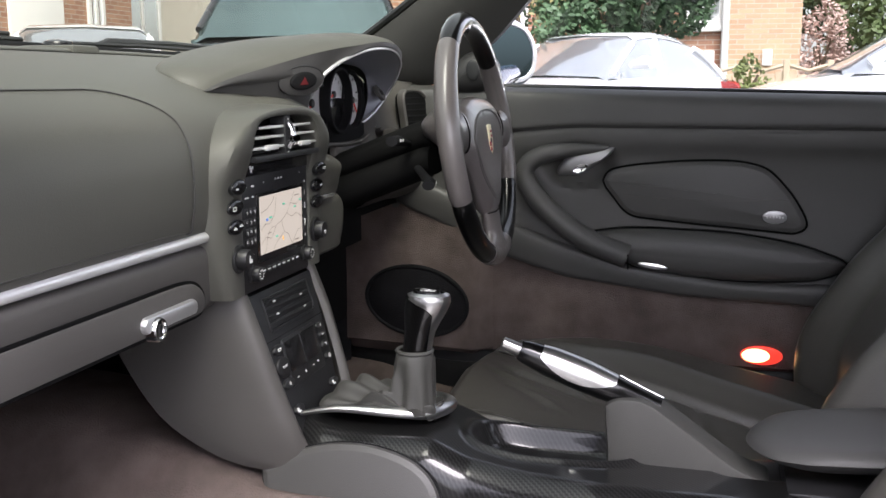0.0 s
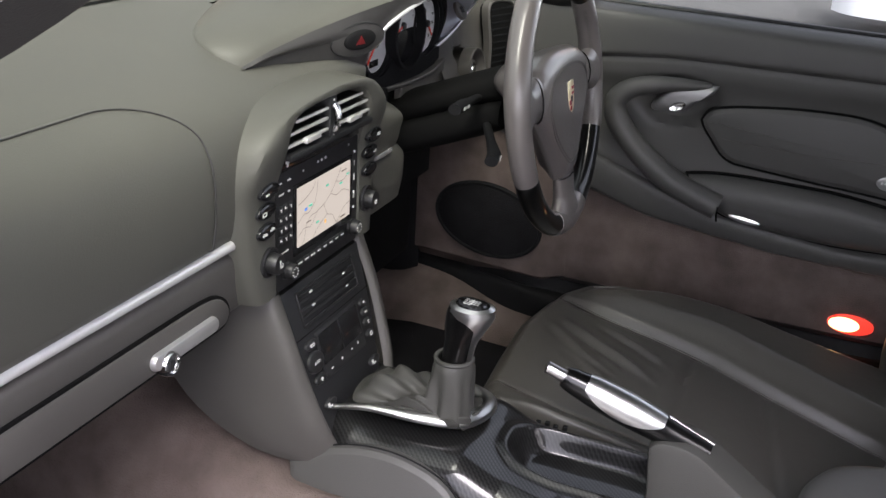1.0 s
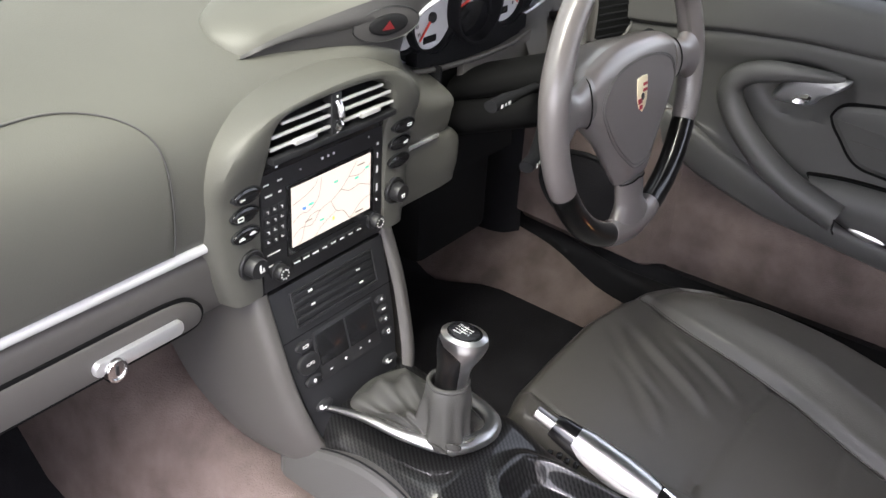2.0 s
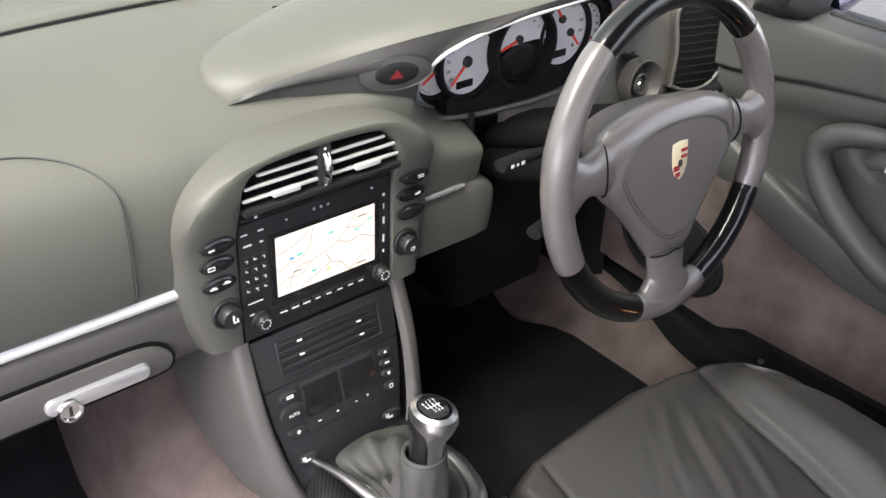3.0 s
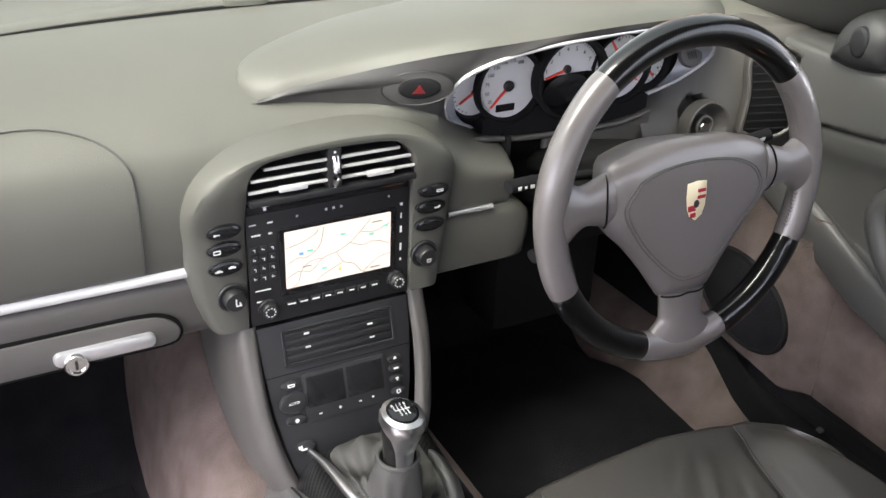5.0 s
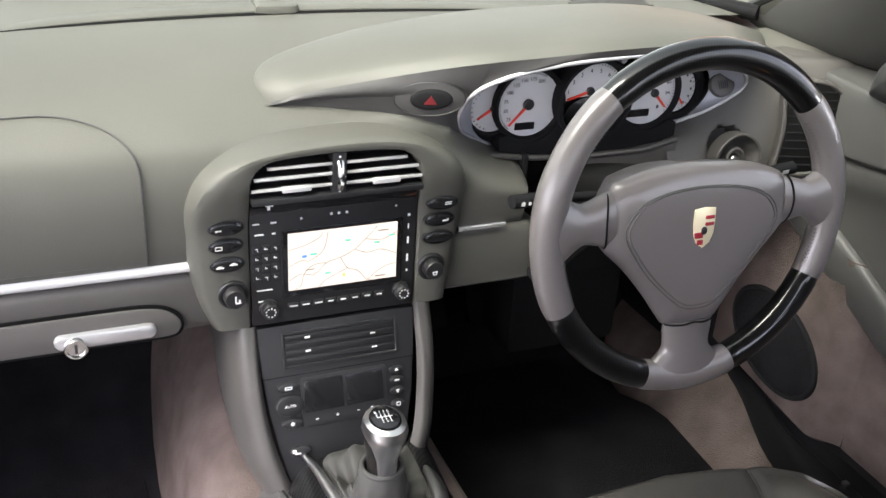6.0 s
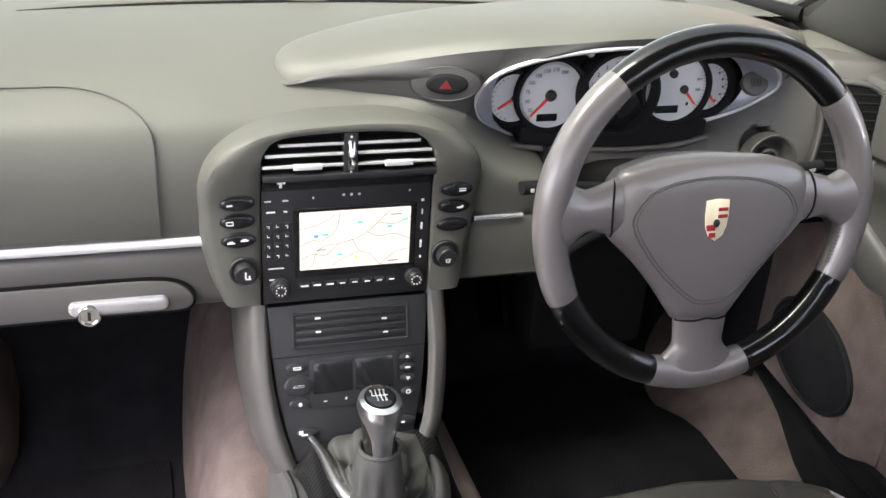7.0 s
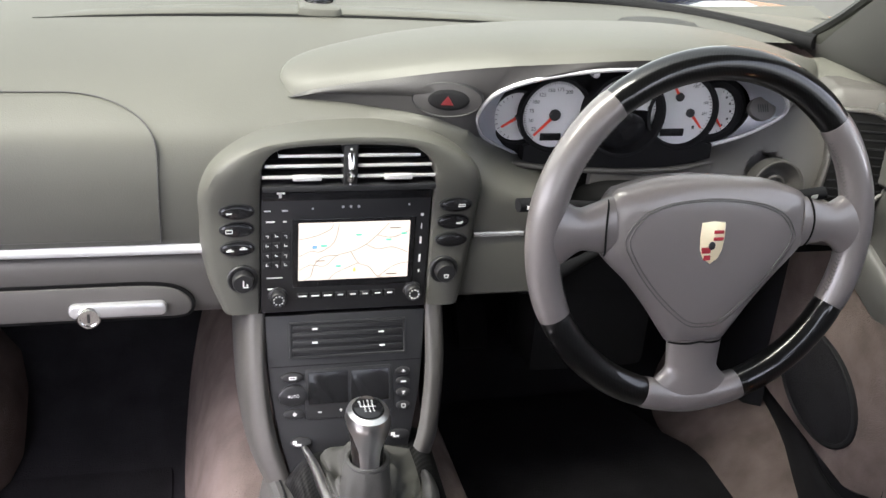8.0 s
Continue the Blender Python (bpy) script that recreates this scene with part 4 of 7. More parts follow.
part("ignition_lock", lathe([(0.0075, -0.012), (0.0075, -0.006), (0.006, -0.004), (0.001, -0.004)], HO(0.004, -0.002, 0.003), HO.w, 20), CHROME, ign, "bright lock barrel")
VR = Plane((0.628, 0.012, 0.845), (1, -0.30, 0), (0, 0.10, 1))
vo = [(-0.040, -0.046), (-0.034, 0.0), (-0.036, 0.052), (-0.010, 0.060), (0.022, 0.054), (0.040, 0.030), (0.043, 0.0), (0.034, -0.032), (0.012, -0.052), (-0.02, -0.054)]
voc = [(p.x, p.y) for p in spline([(a, b, 0) for a, b in vo + vo[:1]], 41)[:-1]]
sv = part("side_vent", slab(voc, VR, 0.0085, 0.02, 0.001), VOID, dashboard, "dark side air vent")
part("vent_rim", frame_slab(inset(voc, -0.006), voc, VR, 0.0105, 0.014, 0.002), GREY_SOFT, sv)
for k in range(10):
    v = -0.045 + 0.0105 * k
    us = [a for a, b in voc if abs(b - v) < 0.012]
    part("slat", slab([(min(us) + 0.002, v - 0.0012), (max(us) - 0.002, v - 0.0012), (max(us) - 0.002, v + 0.0012), (min(us) + 0.002, v + 0.0012)], VR, 0.0095, 0.004, 0.0005), SHROUD, sv)
part("vent_wheel", sweep([VR(0.047, v, 0.010) for v in np.linspace(-0.02, 0.03, 5)], 0.004, 8), BLACK, sv)

# ---- steering column, stalks ----
column = thing("steering_column", (0.325, -0.03, 0.80), "grey and near-black shaded steering column cover with control stalks", "steering column")
def ring_at(y, cx, cz, rx, rz, n=28, p=2.6):
    return [(cx + rx * math.copysign(abs(math.cos(a)) ** (2 / p), math.cos(a)), y, cz + rz * math.copysign(abs(math.sin(a)) ** (2 / p), math.sin(a))) for a in np.linspace(0, 2 * math.pi, n, endpoint=False)]
# column covers and recess carry the shade below the cluster in their colour
part("shroud", surface([ring_at(-0.115, 0.325, 0.848, 0.046, 0.022), ring_at(-0.10, 0.325, 0.846, 0.050, 0.024), ring_at(-0.04, 0.325, 0.825, 0.050, 0.022), ring_at(0.05, 0.325, 0.790, 0.048, 0.022)], False, True, True), VOID, column, "column shroud, near-black for the shade on it")
part("lower_cover", surface([ring_at(-0.113, 0.325, 0.812, 0.049, 0.024), ring_at(-0.10, 0.325, 0.808, 0.055, 0.027), ring_at(-0.04, 0.325, 0.785, 0.055, 0.028), ring_at(0.05, 0.325, 0.752, 0.053, 0.030)], False, True, True), VOID, column, "lower half of the column cover, near-black for the shade on it")
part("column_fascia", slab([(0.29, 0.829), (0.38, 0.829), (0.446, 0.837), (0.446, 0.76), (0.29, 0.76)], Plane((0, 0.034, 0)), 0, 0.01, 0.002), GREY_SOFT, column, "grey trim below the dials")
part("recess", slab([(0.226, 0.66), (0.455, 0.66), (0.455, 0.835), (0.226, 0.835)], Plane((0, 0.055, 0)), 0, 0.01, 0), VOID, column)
part("recess_side", box(0.2335, 0.240, 0.03, 0.06, 0.72, 0.838, 0.002), SHROUD, column)


def stalk(p0, p1, p2, marks):
    s = part("stalk", sweep([p0, Vector(p0).lerp(Vector(p1), 0.6), p1, p2], [0.006, 0.0065, 0.009, 0.0085], 12, flat=0.8), SHROUD, column, "black control stalk with white symbols")
    d = (Vector(p2) - Vector(p1)).normalized()
    pl = Plane(Vector(p1).lerp(Vector(p2), 0.5) + Vector((0, -0.0092, 0.001)), d, Vector((0, 0, 1)))
    bars(marks, pl if pl.w.y < 0 else Plane(pl.o, -d, (0, 0, 1)), 0.0012, WHITE, s)


stalk((0.27, -0.085, 0.835), (0.190, -0.095, 0.844), (0.157, -0.097, 0.845), ((-0.008, 0, 0.004, 0.004), (0.0, 0, 0.003, 0.003), (0.008, 0, 0.005, 0.004)))
stalk((0.27, -0.10, 0.80), (0.190, -0.140, 0.788), (0.162, -0.146, 0.787), ((-0.004, 0, 0.003, 0.005), (0.004, 0.001, 0.004, 0.003)))
stalk((0.38, -0.08, 0.838), (0.452, -0.108, 0.848), (0.496, -0.116, 0.858), ((-0.009, 0.001, 0.006, 0.004), (0.006, 0.001, 0.007, 0.004)))

# darker than black plastic: shade under the dash is in the colour
knee = part("knee_cover", box(0.255, 0.420, 0.065, 0.16, 0.535, 0.700, 0.014), VOID, column, "black cover under the dash, darkened with its shade")

# ---- steering wheel ----
W0, LEAN = Vector((0.3255, -0.178, 0.840)), radians(8.5)
WP = Plane(W0, (1, 0, 0), (0, math.sin(LEAN), math.cos(LEAN)))
wheel = thing("steering_wheel", W0, "three-spoke steering wheel in grey leather and dark carbon", "steering wheel")
RC, RT = 0.1695, 0.0165


def rim_arc(a0, a1, r, n=30, flare=0.0):
    rows = []
    for i in range(n):
        e = i / (n - 1)
        a = radians(lerp(a0, a1, e))
        c = WP(RC * math.cos(a), RC * math.sin(a))
        out = (WP(math.cos(a), math.sin(a)) - W0)
        rr = r + flare * math.exp(-((e - 0.5) / 0.16) ** 2) - 0.0008 * (max(0, 1 - 14 * min(e, 1 - e)) ** 2)
        rows.append([c + out * (rr * math.cos(b)) + WP.w * (rr * 0.95 * math.sin(b)) for b in np.linspace(0, 2 * math.pi, 36, endpoint=False)])
    return surface(rows, False, True, True)


for a0, a1, m, lab, fl in ((129, 206, GREY_WHEEL, "worn grey leather grip", 0.001), (252, 289, GREY_WHEEL, "worn grey leather grip", 0.001), (333, 402, GREY_WHEEL, "worn grey leather grip", 0.001),
                           (42, 129, DARK_CARBON, "glossy carbon segment", 0), (206, 252, DARK_CARBON, "glossy carbon segment", 0), (289, 333, DARK_CARBON, "glossy carbon segment", 0)):
    part("rim_segment", rim_arc(a0, a1, RT if m is GREY_WHEEL else RT - 0.0005, 34, fl), m, wheel, lab)
pad = [(-0.098, 0.050), (-0.108, 0.036), (-0.112, 0.010), (-0.109, -0.014), (-0.080, -0.043), (-0.056, -0.072), (-0.036, -0.100), (-0.026, -0.110), (0.0, -0.112), (0.026, -0.110), (0.036, -0.100), (0.056, -0.072), (0.080, -0.043), (0.109, -0.010), (0.112, 0.010), (0.108, 0.034), (0.096, 0.046),
       (0.06, 0.057), (0.02, 0.061), (-0.02, 0.063), (-0.06, 0.060)]
padc = [(p.x, p.y) for p in spline([(a, b, 0) for a, b in pad + pad[:1]], 77)[:-1]]
back = [(a * 0.93, b * 0.88) for a, b in padc]
deep = [lerp(0.45, 1.0, step(-0.03, 0.045, b)) for a, b in padc]
rings = [(0.085, 0.0166), (0.076, 0.0166), (0.066, 0.01658), (0.056, 0.01655), (0.045, 0.01653), (0.034, 0.0165), (0.024, 0.0158), (0.016, 0.0142), (0.010, 0.0118), (0.0055, 0.0085), (0.002, 0.0040), (0.0, -0.001)]
part("airbag_pad", surface([[WP(a * (1 - d / 0.0855), -0.012 + (b + 0.012) * (1 - d / 0.0855), w) for a, b in padc] for d, w in rings], False, True, True), GREY_WHEEL, wheel, "grey leather airbag pad", 80)
part("hub_cover", surface([[WP(a * 0.995, b * 0.995, -0.0005) for a, b in padc], [WP(a, b, -0.005) for a, b in padc], [WP(a * 0.98, b + 0.3 * (q[1] - b), -0.020 * d) for (a, b), q, d in zip(padc, back, deep)], [WP(a * 0.94, b, -0.036 * d) for (a, b), d in zip(back, deep)], [WP(a * 0.80, b * 0.93, -0.056 * d) for (a, b), d in zip(back, deep)], [WP(a * 0.62, b * 0.80, -0.068 * d) for (a, b), d in zip(back, deep)], [WP(a * 0.4, b * 0.5, -0.074 * d) for (a, b), d in zip(back, deep)]], False, True, True), GREY_WHEEL, wheel, "", 80)
# stitched triangle on the pad
tri_l = [(-0.074, 0.030), (-0.088, 0.012), (-0.089, -0.006), (-0.067, -0.040), (-0.041, -0.068), (-0.018, -0.086), (0.0, -0.089), (0.018, -0.086), (0.041, -0.068), (0.067, -0.040), (0.089, -0.006), (0.088, 0.010), (0.074, 0.026), (0.045, 0.037), (0.0, 0.042), (-0.045, 0.039)]
tri_c = [(p.x, p.y) for p in spline([(a, b, 0) for a, b in tri_l + tri_l[:1]], 81)[:-1]]
polar = sorted((math.atan2(b + 0.012, a), math.hypot(a, b + 0.012)) for a, b in padc)


def pad_height(a, b):
    reach = np.interp(math.atan2(b + 0.012, a), [p[0] for p in polar], [p[1] for p in polar], period=2 * math.pi)
    share = math.hypot(a, b + 0.012) / reach
    return float(np.interp(1 - share, [d / 0.0855 for d, w in rings[::-1]], [w for d, w in rings[::-1]]))


for sc in (1.0, 0.955):
    part("stitched_groove", sweep([WP(a * sc, b * sc, pad_height(a * sc, b * sc) + 0.0001) for a, b in tri_c], 0.0008, 6, closed=True, up=WP.w), GREY_SOFT, wheel)
# hand-sewn seam along the inside of the side grips
for a0, a1 in ((134, 166), (184, 203), (337, 352), (14, 38)):
    bm = bmesh.new()
    for k in range(int((a1 - a0) / 1.5)):
        a = radians(a0 + 1.5 * k)
        for q, dq in ((0.35, -0.3), (0.35, 0.3)):
            e = [WP((RC - (RT + 0.0006) * math.cos(v)) * math.cos(a + g), (RC - (RT + 0.0006) * math.cos(v)) * math.sin(a + g), (RT + 0.0006) * math.sin(v)) for v, g in ((q, 0.0), (q + dq * 0.5, radians(0.8)))]
            sweep(e, 0.00045, 5, bm=bm, up=WP.w)
    tagged(part("stitching", bm, GREY_SOFT, wheel, "sewn seam"), kind="stuff")
# spokes
def spoke(p, q, h0, h1, hm):
    p, q = Vector(p), Vector(q)
    d = (q - p).normalized()
    n = Vector((-d.y, d.x))
    rows = []
    for k in range(25):
        u = k / 24
        c = p.lerp(q, u)
        h = lerp(lerp(h0, hm, step(0, 0.5, u)), h1, step(0.45, 1, u))
        t = lerp(0.012, 0.0158, u ** 2)
        wv = 0.001 * (1 - u)
        rows.append([WP(*(c + n * (h * math.cos(a))), wv + t * math.sin(a)) for a in np.linspace(0, 2 * math.pi, 48, endpoint=False)])
    return surface(rows, False, True, True)


part("spoke", spoke((-0.100, 0.015), (-0.168, 0.010), 0.0285, 0.040, 0.021), GREY_WHEEL, wheel)
part("spoke", spoke((0.100, 0.013), (0.168, 0.010), 0.0265, 0.040, 0.020), GREY_WHEEL, wheel)
part("spoke", spoke((0.0, -0.105), (0.0, -0.168), 0.030, 0.056, 0.028), GREY_WHEEL, wheel)
# dark joints where the spokes meet the pad, lying on the spokes
for side, h in ((-1, 0.028), (1, 0.0262), (0, 0.030)):
    run = []
    for k in range(-12, 13):
        q = k / 12 * 0.985
        w = 0.0010 + 0.0124 * math.sqrt(1 - q * q)
        if side:
            run.append(WP(side * (0.1115 - 0.004 * q * q), 0.0135 + h * q, w))
        else:
            run.append(WP(h * q, -0.1075 + 0.0022 * math.exp(-(q / 0.25) ** 2), w))
    part("pad_seam", sweep(run, 0.0010, 6), VOID, wheel)
# shield emblem
sh = [(-0.0125, 0.021), (0.0, 0.0225), (0.0125, 0.021), (0.013, 0.006), (0.0118, -0.006), (0.008, -0.015), (0.0, -0.0205), (-0.008, -0.015), (-0.0118, -0.006), (-0.013, 0.006)]
EM = Plane(WP(-0.0015, -0.002, 0.0160), WP.u, WP.v)
em = part("emblem", slab(sh, EM, 0.0015, 0.004, 0.0006), GOLD, wheel, "small gold and red shield emblem")
for a, b, c, d in ((0.001, 0.0115, 0.010, 0.0135), (0.001, 0.0115, 0.003, 0.0065), (-0.011, -0.001, -0.007, -0.0035), (-0.0105, -0.001, -0.0095, -0.0065), (-0.0075, -0.0005, -0.0165, -0.0115)):
    part("emblem_field", slab(rrect(min(a, b), max(a, b), min(c, d), max(c, d), 0.0005, 1), EM, 0.0021, 0.001, 0.0002), RED_DARK, em, "red enamel field")
part("emblem_field", slab(ellipse(0, -0.002, 0.0036, 0.0042, 14), EM, 0.0023, 0.001, 0.0003), BLACK, em)

# ---- floor, tunnel, mats, sills ----
# the floor's black holds both dark matting and the footwell's shade
floor = part("floor", surface([[(x, y, 0.275 + 0.30 * step(0.25, 0.75, y)) for x in np.linspace(-0.80, 0.80, 6)] for y in np.linspace(-1.3, 0.85, 30)]), MAT_BLACK)
tagged(floor, "carpeted car floor rising to the bulkhead, black with footwell shade in it", "floor", kind="structure")


def tunnel_row(y):
    r = step(0.05, 0.35, y) * 0.03 - 0.045 * (1 - step(-0.05, 0.06, y))
    return [(-0.190, y, 0.26), (-0.184, y, 0.30), (-0.170, y, 0.37), (-0.146, y, 0.44), (-0.118, y, 0.478 + 0.4 * r), (-0.07, y, 0.488 + r), (0.07, y, 0.488 + r), (0.11, y, 0.475 + r), (0.15, y, 0.43), (0.18, y, 0.36), (0.19, y, 0.30), (0.195, y, 0.26)]


tunnel = part("tunnel", surface([[Vector(p) for p in spline(tunnel_row(y), 34)] for y in np.linspace(0.85, -1.2, 50)]), CARPET)
tagged(tunnel, "taupe carpeted transmission tunnel", "tunnel", kind="structure")


def mat_slab(name, outline, z0, slope, label):
    pl = Plane((0, 0, z0), (1, 0, 0), (0, 1, slope))
    m = part(name, slab(outline, pl, 0.010, 0.010, 0.003), MAT_BLACK)
    return tagged(m, label, "floor mat")


mat_slab("floor_mat", [(0.20, -0.45), (0.58, -0.45), (0.592, -0.02), (0.594, 0.13), (0.583, 0.17), (0.552, 0.215), (0.520, 0.285), (0.49, 0.335), (0.20, 0.335)], 0.30, 0.02, "black carpet mat in the driver's footwell")
# taupe carpet given the black mat's colour to stand for deep footwell shade
toe = part("toe_board", surface([[(x, y, 0.285 + 0.30 * step(0.25, 0.75, y)) for x in np.linspace(0.20, 0.80, 12)] for y in np.linspace(0.10, 0.61, 20)]), MAT_BLACK)
tagged(toe, "carpet rising to the bulkhead, blackened for the driver's footwell shade", "carpet", kind="structure")
mat_slab("floor_mat", [(-0.60, -0.45), (-0.205, -0.45), (-0.205, 0.60), (-0.60, 0.60)], 0.270, 0.0, "black carpet mat in the passenger footwell")
# mat black here stands for shade at the footwell's end
bulk = part("bulkhead", box(-0.8, 0.8, 0.62, 0.66, 0.2, 0.95), MAT_BLACK)
tagged(bulk, "lined bulkhead behind the footwells, black for the shade there", "bulkhead", kind="structure")
# shuts stray light out of the footwells; shade is in its near-black
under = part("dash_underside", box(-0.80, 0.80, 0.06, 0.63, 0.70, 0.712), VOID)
tagged(under, "underside of the dashboard, near-black for its shade", "panel", kind="structure")


def sill_edge(y):
    return float(np.interp(y, [-0.40, -0.20, -0.094, -0.03, 0.063, 0.18, 0.40], [0.606, 0.610, 0.630, 0.645, 0.676, 0.706, 0.74]))


for sx in (1, -1):
    # carpeted inner sill and black rocker cover
    rows, cover_run = [], []
    for y in np.linspace(0.62, -1.1, 60):
        e, z = sill_edge(y), 0.358 + 0.024 * step(-0.05, 0.12, y)
        rows.append([Vector((sx * p.x, y, p.y)) for p in spline([(0.57, 0.27, 0), (0.590, 0.305, 0), (lerp(0.592, e, 0.45), lerp(0.312, z, 0.62), 0), (e - 0.010, z - 0.003, 0), (e + 0.006, z, 0)], 14)])
        cover_run.append([Vector((sx * p.x, y, p.y)) for p in spline([(e - 0.002, z - 0.006, 0), (e + 0.002, z + 0.010, 0), (e + 0.012, 0.396, 0), (max(0.664, e + 0.022), 0.401, 0), (max(0.670, e + 0.028), 0.399, 0), (max(0.675, e + 0.032), 0.417, 0), (max(0.684, e + 0.040), 0.421, 0), (0.76, 0.40, 0), (0.77, 0.25, 0)], 24)])
    s1 = part("sill_carpet", surface(rows), CARPET)
    tagged(s1, "taupe carpeted inner sill", "sill", kind="structure")
    s2 = part("door_sill", surface(cover_run[8:]), SILL)
    tagged(s2, "black plastic door sill cover", "sill", kind="structure")
kick = part("kick_panel", surface([[(lerp(0.686, 0.668 + 0.11 * (y - 0.022), step(-0.125, -0.085, y)) + 0.03 * (1 - step(0.404, 0.426, z)), y, z) for z in np.linspace(0.400, 0.70, 24)] for y in np.linspace(0.170, -0.125, 24)]), CARPET)
tagged(kick, "taupe carpeted kick panel", "panel", kind="structure")
kick = part("kick_cover", surface([[(0.692 - 0.02 * step(0.165, 0.20, y), y, z) for z in np.linspace(0.36, 0.70, 6)] for y in np.linspace(0.62, 0.165, 20)]), SHROUD)
tagged(kick, "black plastic cover at the front of the footwell", "panel", kind="structure")
kick = part("kick_panel", surface([[(-0.686 + 0.27 * step(-0.10, 0.33, y) * (1 - 0.8 * step(0.36, 0.55, z)), y, z) for z in np.linspace(0.27, 0.70, 12)] for y in np.linspace(0.62, -0.125, 18)]), CARPET)
tagged(kick, "taupe carpeted kick panel", "panel", kind="structure")
KP = Plane((0.667, 0.022, 0.512), (-0.11, -1, 0), (0, 0, 1))
spk = thing("footwell_speaker", (0.667, 0.022, 0.512), "black oval footwell speaker cover on the kick panel", "speaker")
part("cover", slab(ellipse(0, 0, 0.101, 0.064, 40, radians(-4)), KP, 0.005, 0.03, 0.004), MAT_BLACK, spk)
part("ring", frame_slab(ellipse(0, 0, 0.107, 0.070, 40, radians(-4)), ellipse(0, 0, 0.100, 0.063, 40, radians(-4)), KP, 0.006, 0.03, 0.002), SHROUD, spk)
# screws along the sill
for y in (-0.169, -0.294):
    sc = part("sill_clip", box(0.660, 0.668, y - 0.004, y + 0.004, 0.398, 0.405, 0.001), ALU)
    tagged(sc, "small bright clip on the black sill", "clip", "sill clips")
# pedals
for x, w in ((0.27, 0.05), (0.36, 0.055), (0.455, 0.045)):
    pd = thing("pedal", (x, 0.36, 0.40), "black rubber foot pedal in the dark footwell", "pedal", "pedals")
    pl = Plane((x, 0.37, 0.44), (1, 0, 0), (0, 0.6, 1))
    part("pad", slab(rrect(-w / 2, w / 2, -0.04, 0.04, 0.006), pl, 0, 0.012, 0.003), SHROUD, pd)
    part("arm", sweep([(x, 0.39, 0.46), (x, 0.46, 0.58), (x, 0.48, 0.70)], 0.008, 8), SHROUD, pd)

# ---- carbon tunnel console ----
carbon = thing("tunnel_console", (0.02, -0.3, 0.48), "glossy carbon tunnel console with coin tray and metal gear surround", "console")


def top_z(x, y):
    z = 0.503 + 0.014 * step(-0.26, -0.20, y) + 0.010 * step(-0.12, -0.02, y) - 0.012 * step(-0.20, -0.32, y)
    tray = 1 - step(0.75, 1.0, (abs((x - 0.028) / 0.050) ** 3 + abs((y + 0.340) / 0.098) ** 3) ** (1 / 3))
    lip = math.exp(-(((abs((x - 0.028) / 0.050) ** 3 + abs((y + 0.340) / 0.098) ** 3) ** (1 / 3) - 1.02) / 0.09) ** 2)
    rear = 1 - step(0.75, 1.0, (abs((x - 0.06) / 0.075) ** 4 + abs((y + 0.575) / 0.06) ** 4) ** 0.25)
    return z - 0.022 * tray + 0.006 * lip - 0.012 * rear


def console_row(y):
    xl = -0.083 + 0.03 * step(-0.08, -0.02, y) - 0.02 * step(-0.24, -0.42, y)
    xr = 0.110
    out = []
    for k in range(121):
        u = k / 120
        x = lerp(xl, xr, u)
        e = min(u, 1 - u) * (xr - xl)
        drop = 0.05 * (1 - math.sqrt(max(0, 1 - (max(0, 0.036 - e) / 0.036) ** 2)))
        out.append(Vector((x, y, top_z(x, y) - drop)))
    return [out[0] + Vector((-0.003, 0, -0.05))] + out + [out[-1] + Vector((0.003, 0, -0.06))]


part("console_shell", surface([console_row(y) for y in np.linspace(-0.015, -0.72, 320)]), CARBON, carbon, "glossy carbon fibre shell", 85)
ringp = spline([(-0.050, -0.045, 0.532), (-0.044, -0.09, 0.540), (-0.034, -0.15, 0.538), (-0.012, -0.192, 0.533), (0.028, -0.208, 0.530), (0.058, -0.197, 0.528), (0.074, -0.158, 0.526), (0.080, -0.12, 0.523), (0.082, -0.09, 0.515)], 60)
part("gear_surround", sweep(ringp, [float(np.interp(k, [0, 10, 24, 48, 59], [0.003, 0.006, 0.0105, 0.0095, 0.004])) for k in range(60)], 16, flat=0.8), ALU, carbon, "satin aluminium gear surround")
part("mounting_plate", slab([(-0.045, -0.03), (-0.03, -0.15), (0.0, -0.195), (0.03, -0.204), (0.062, -0.19), (0.078, -0.15), (0.084, -0.03)], Plane((0, 0, 0.513), (1, 0, 0), (0, 1, 0.05)), 0, 0.02, 0), GREY_BOOT, carbon)
for k in range(4):
    part("console_switch", box(0.092 + 0.003 * (k % 2), 0.099 + 0.003 * (k % 2), -0.258 - 0.011 * k, -0.252 - 0.011 * k, 0.484, 0.4915, 0.0015), BLACK_GLOSS, carbon)
knee_o = [(p.x, p.y) for p in spline([(a, b, 0) for a, b in ((0.012, 0.462), (0.06, 0.488), (0.11, 0.500), (0.16, 0.498), (0.205, 0.482), (0.230, 0.450), (0.232, 0.40), (0.19, 0.36), (0.10, 0.36), (0.03, 0.41), (0.012, 0.462))], 50)[:-1]]
KN = Plane((-0.090, 0, 0), (0, -1, 0), (0.25, 0, 1))
kneep = thing("knee_pad", (-0.19, -0.12, 0.42), "smooth grey knee pad on the side of the tunnel", "knee pad")
part("pad", slab(knee_o, KN, 0.118, 0.03, 0.007, dome=0.001), GREY_DOOR, kneep)
part("edge_seam", sweep([KN(a, b, 0.1105) for a, b in knee_o], 0.0014, 6, closed=True, up=KN.w), SHROUD, kneep, "dark joint round the pad")

# ---- gear lever ----
gear = thing("gear_lever", (0, -0.13, 0.51), "gear lever with creased grey leather boot and metal-capped knob", "gear lever")
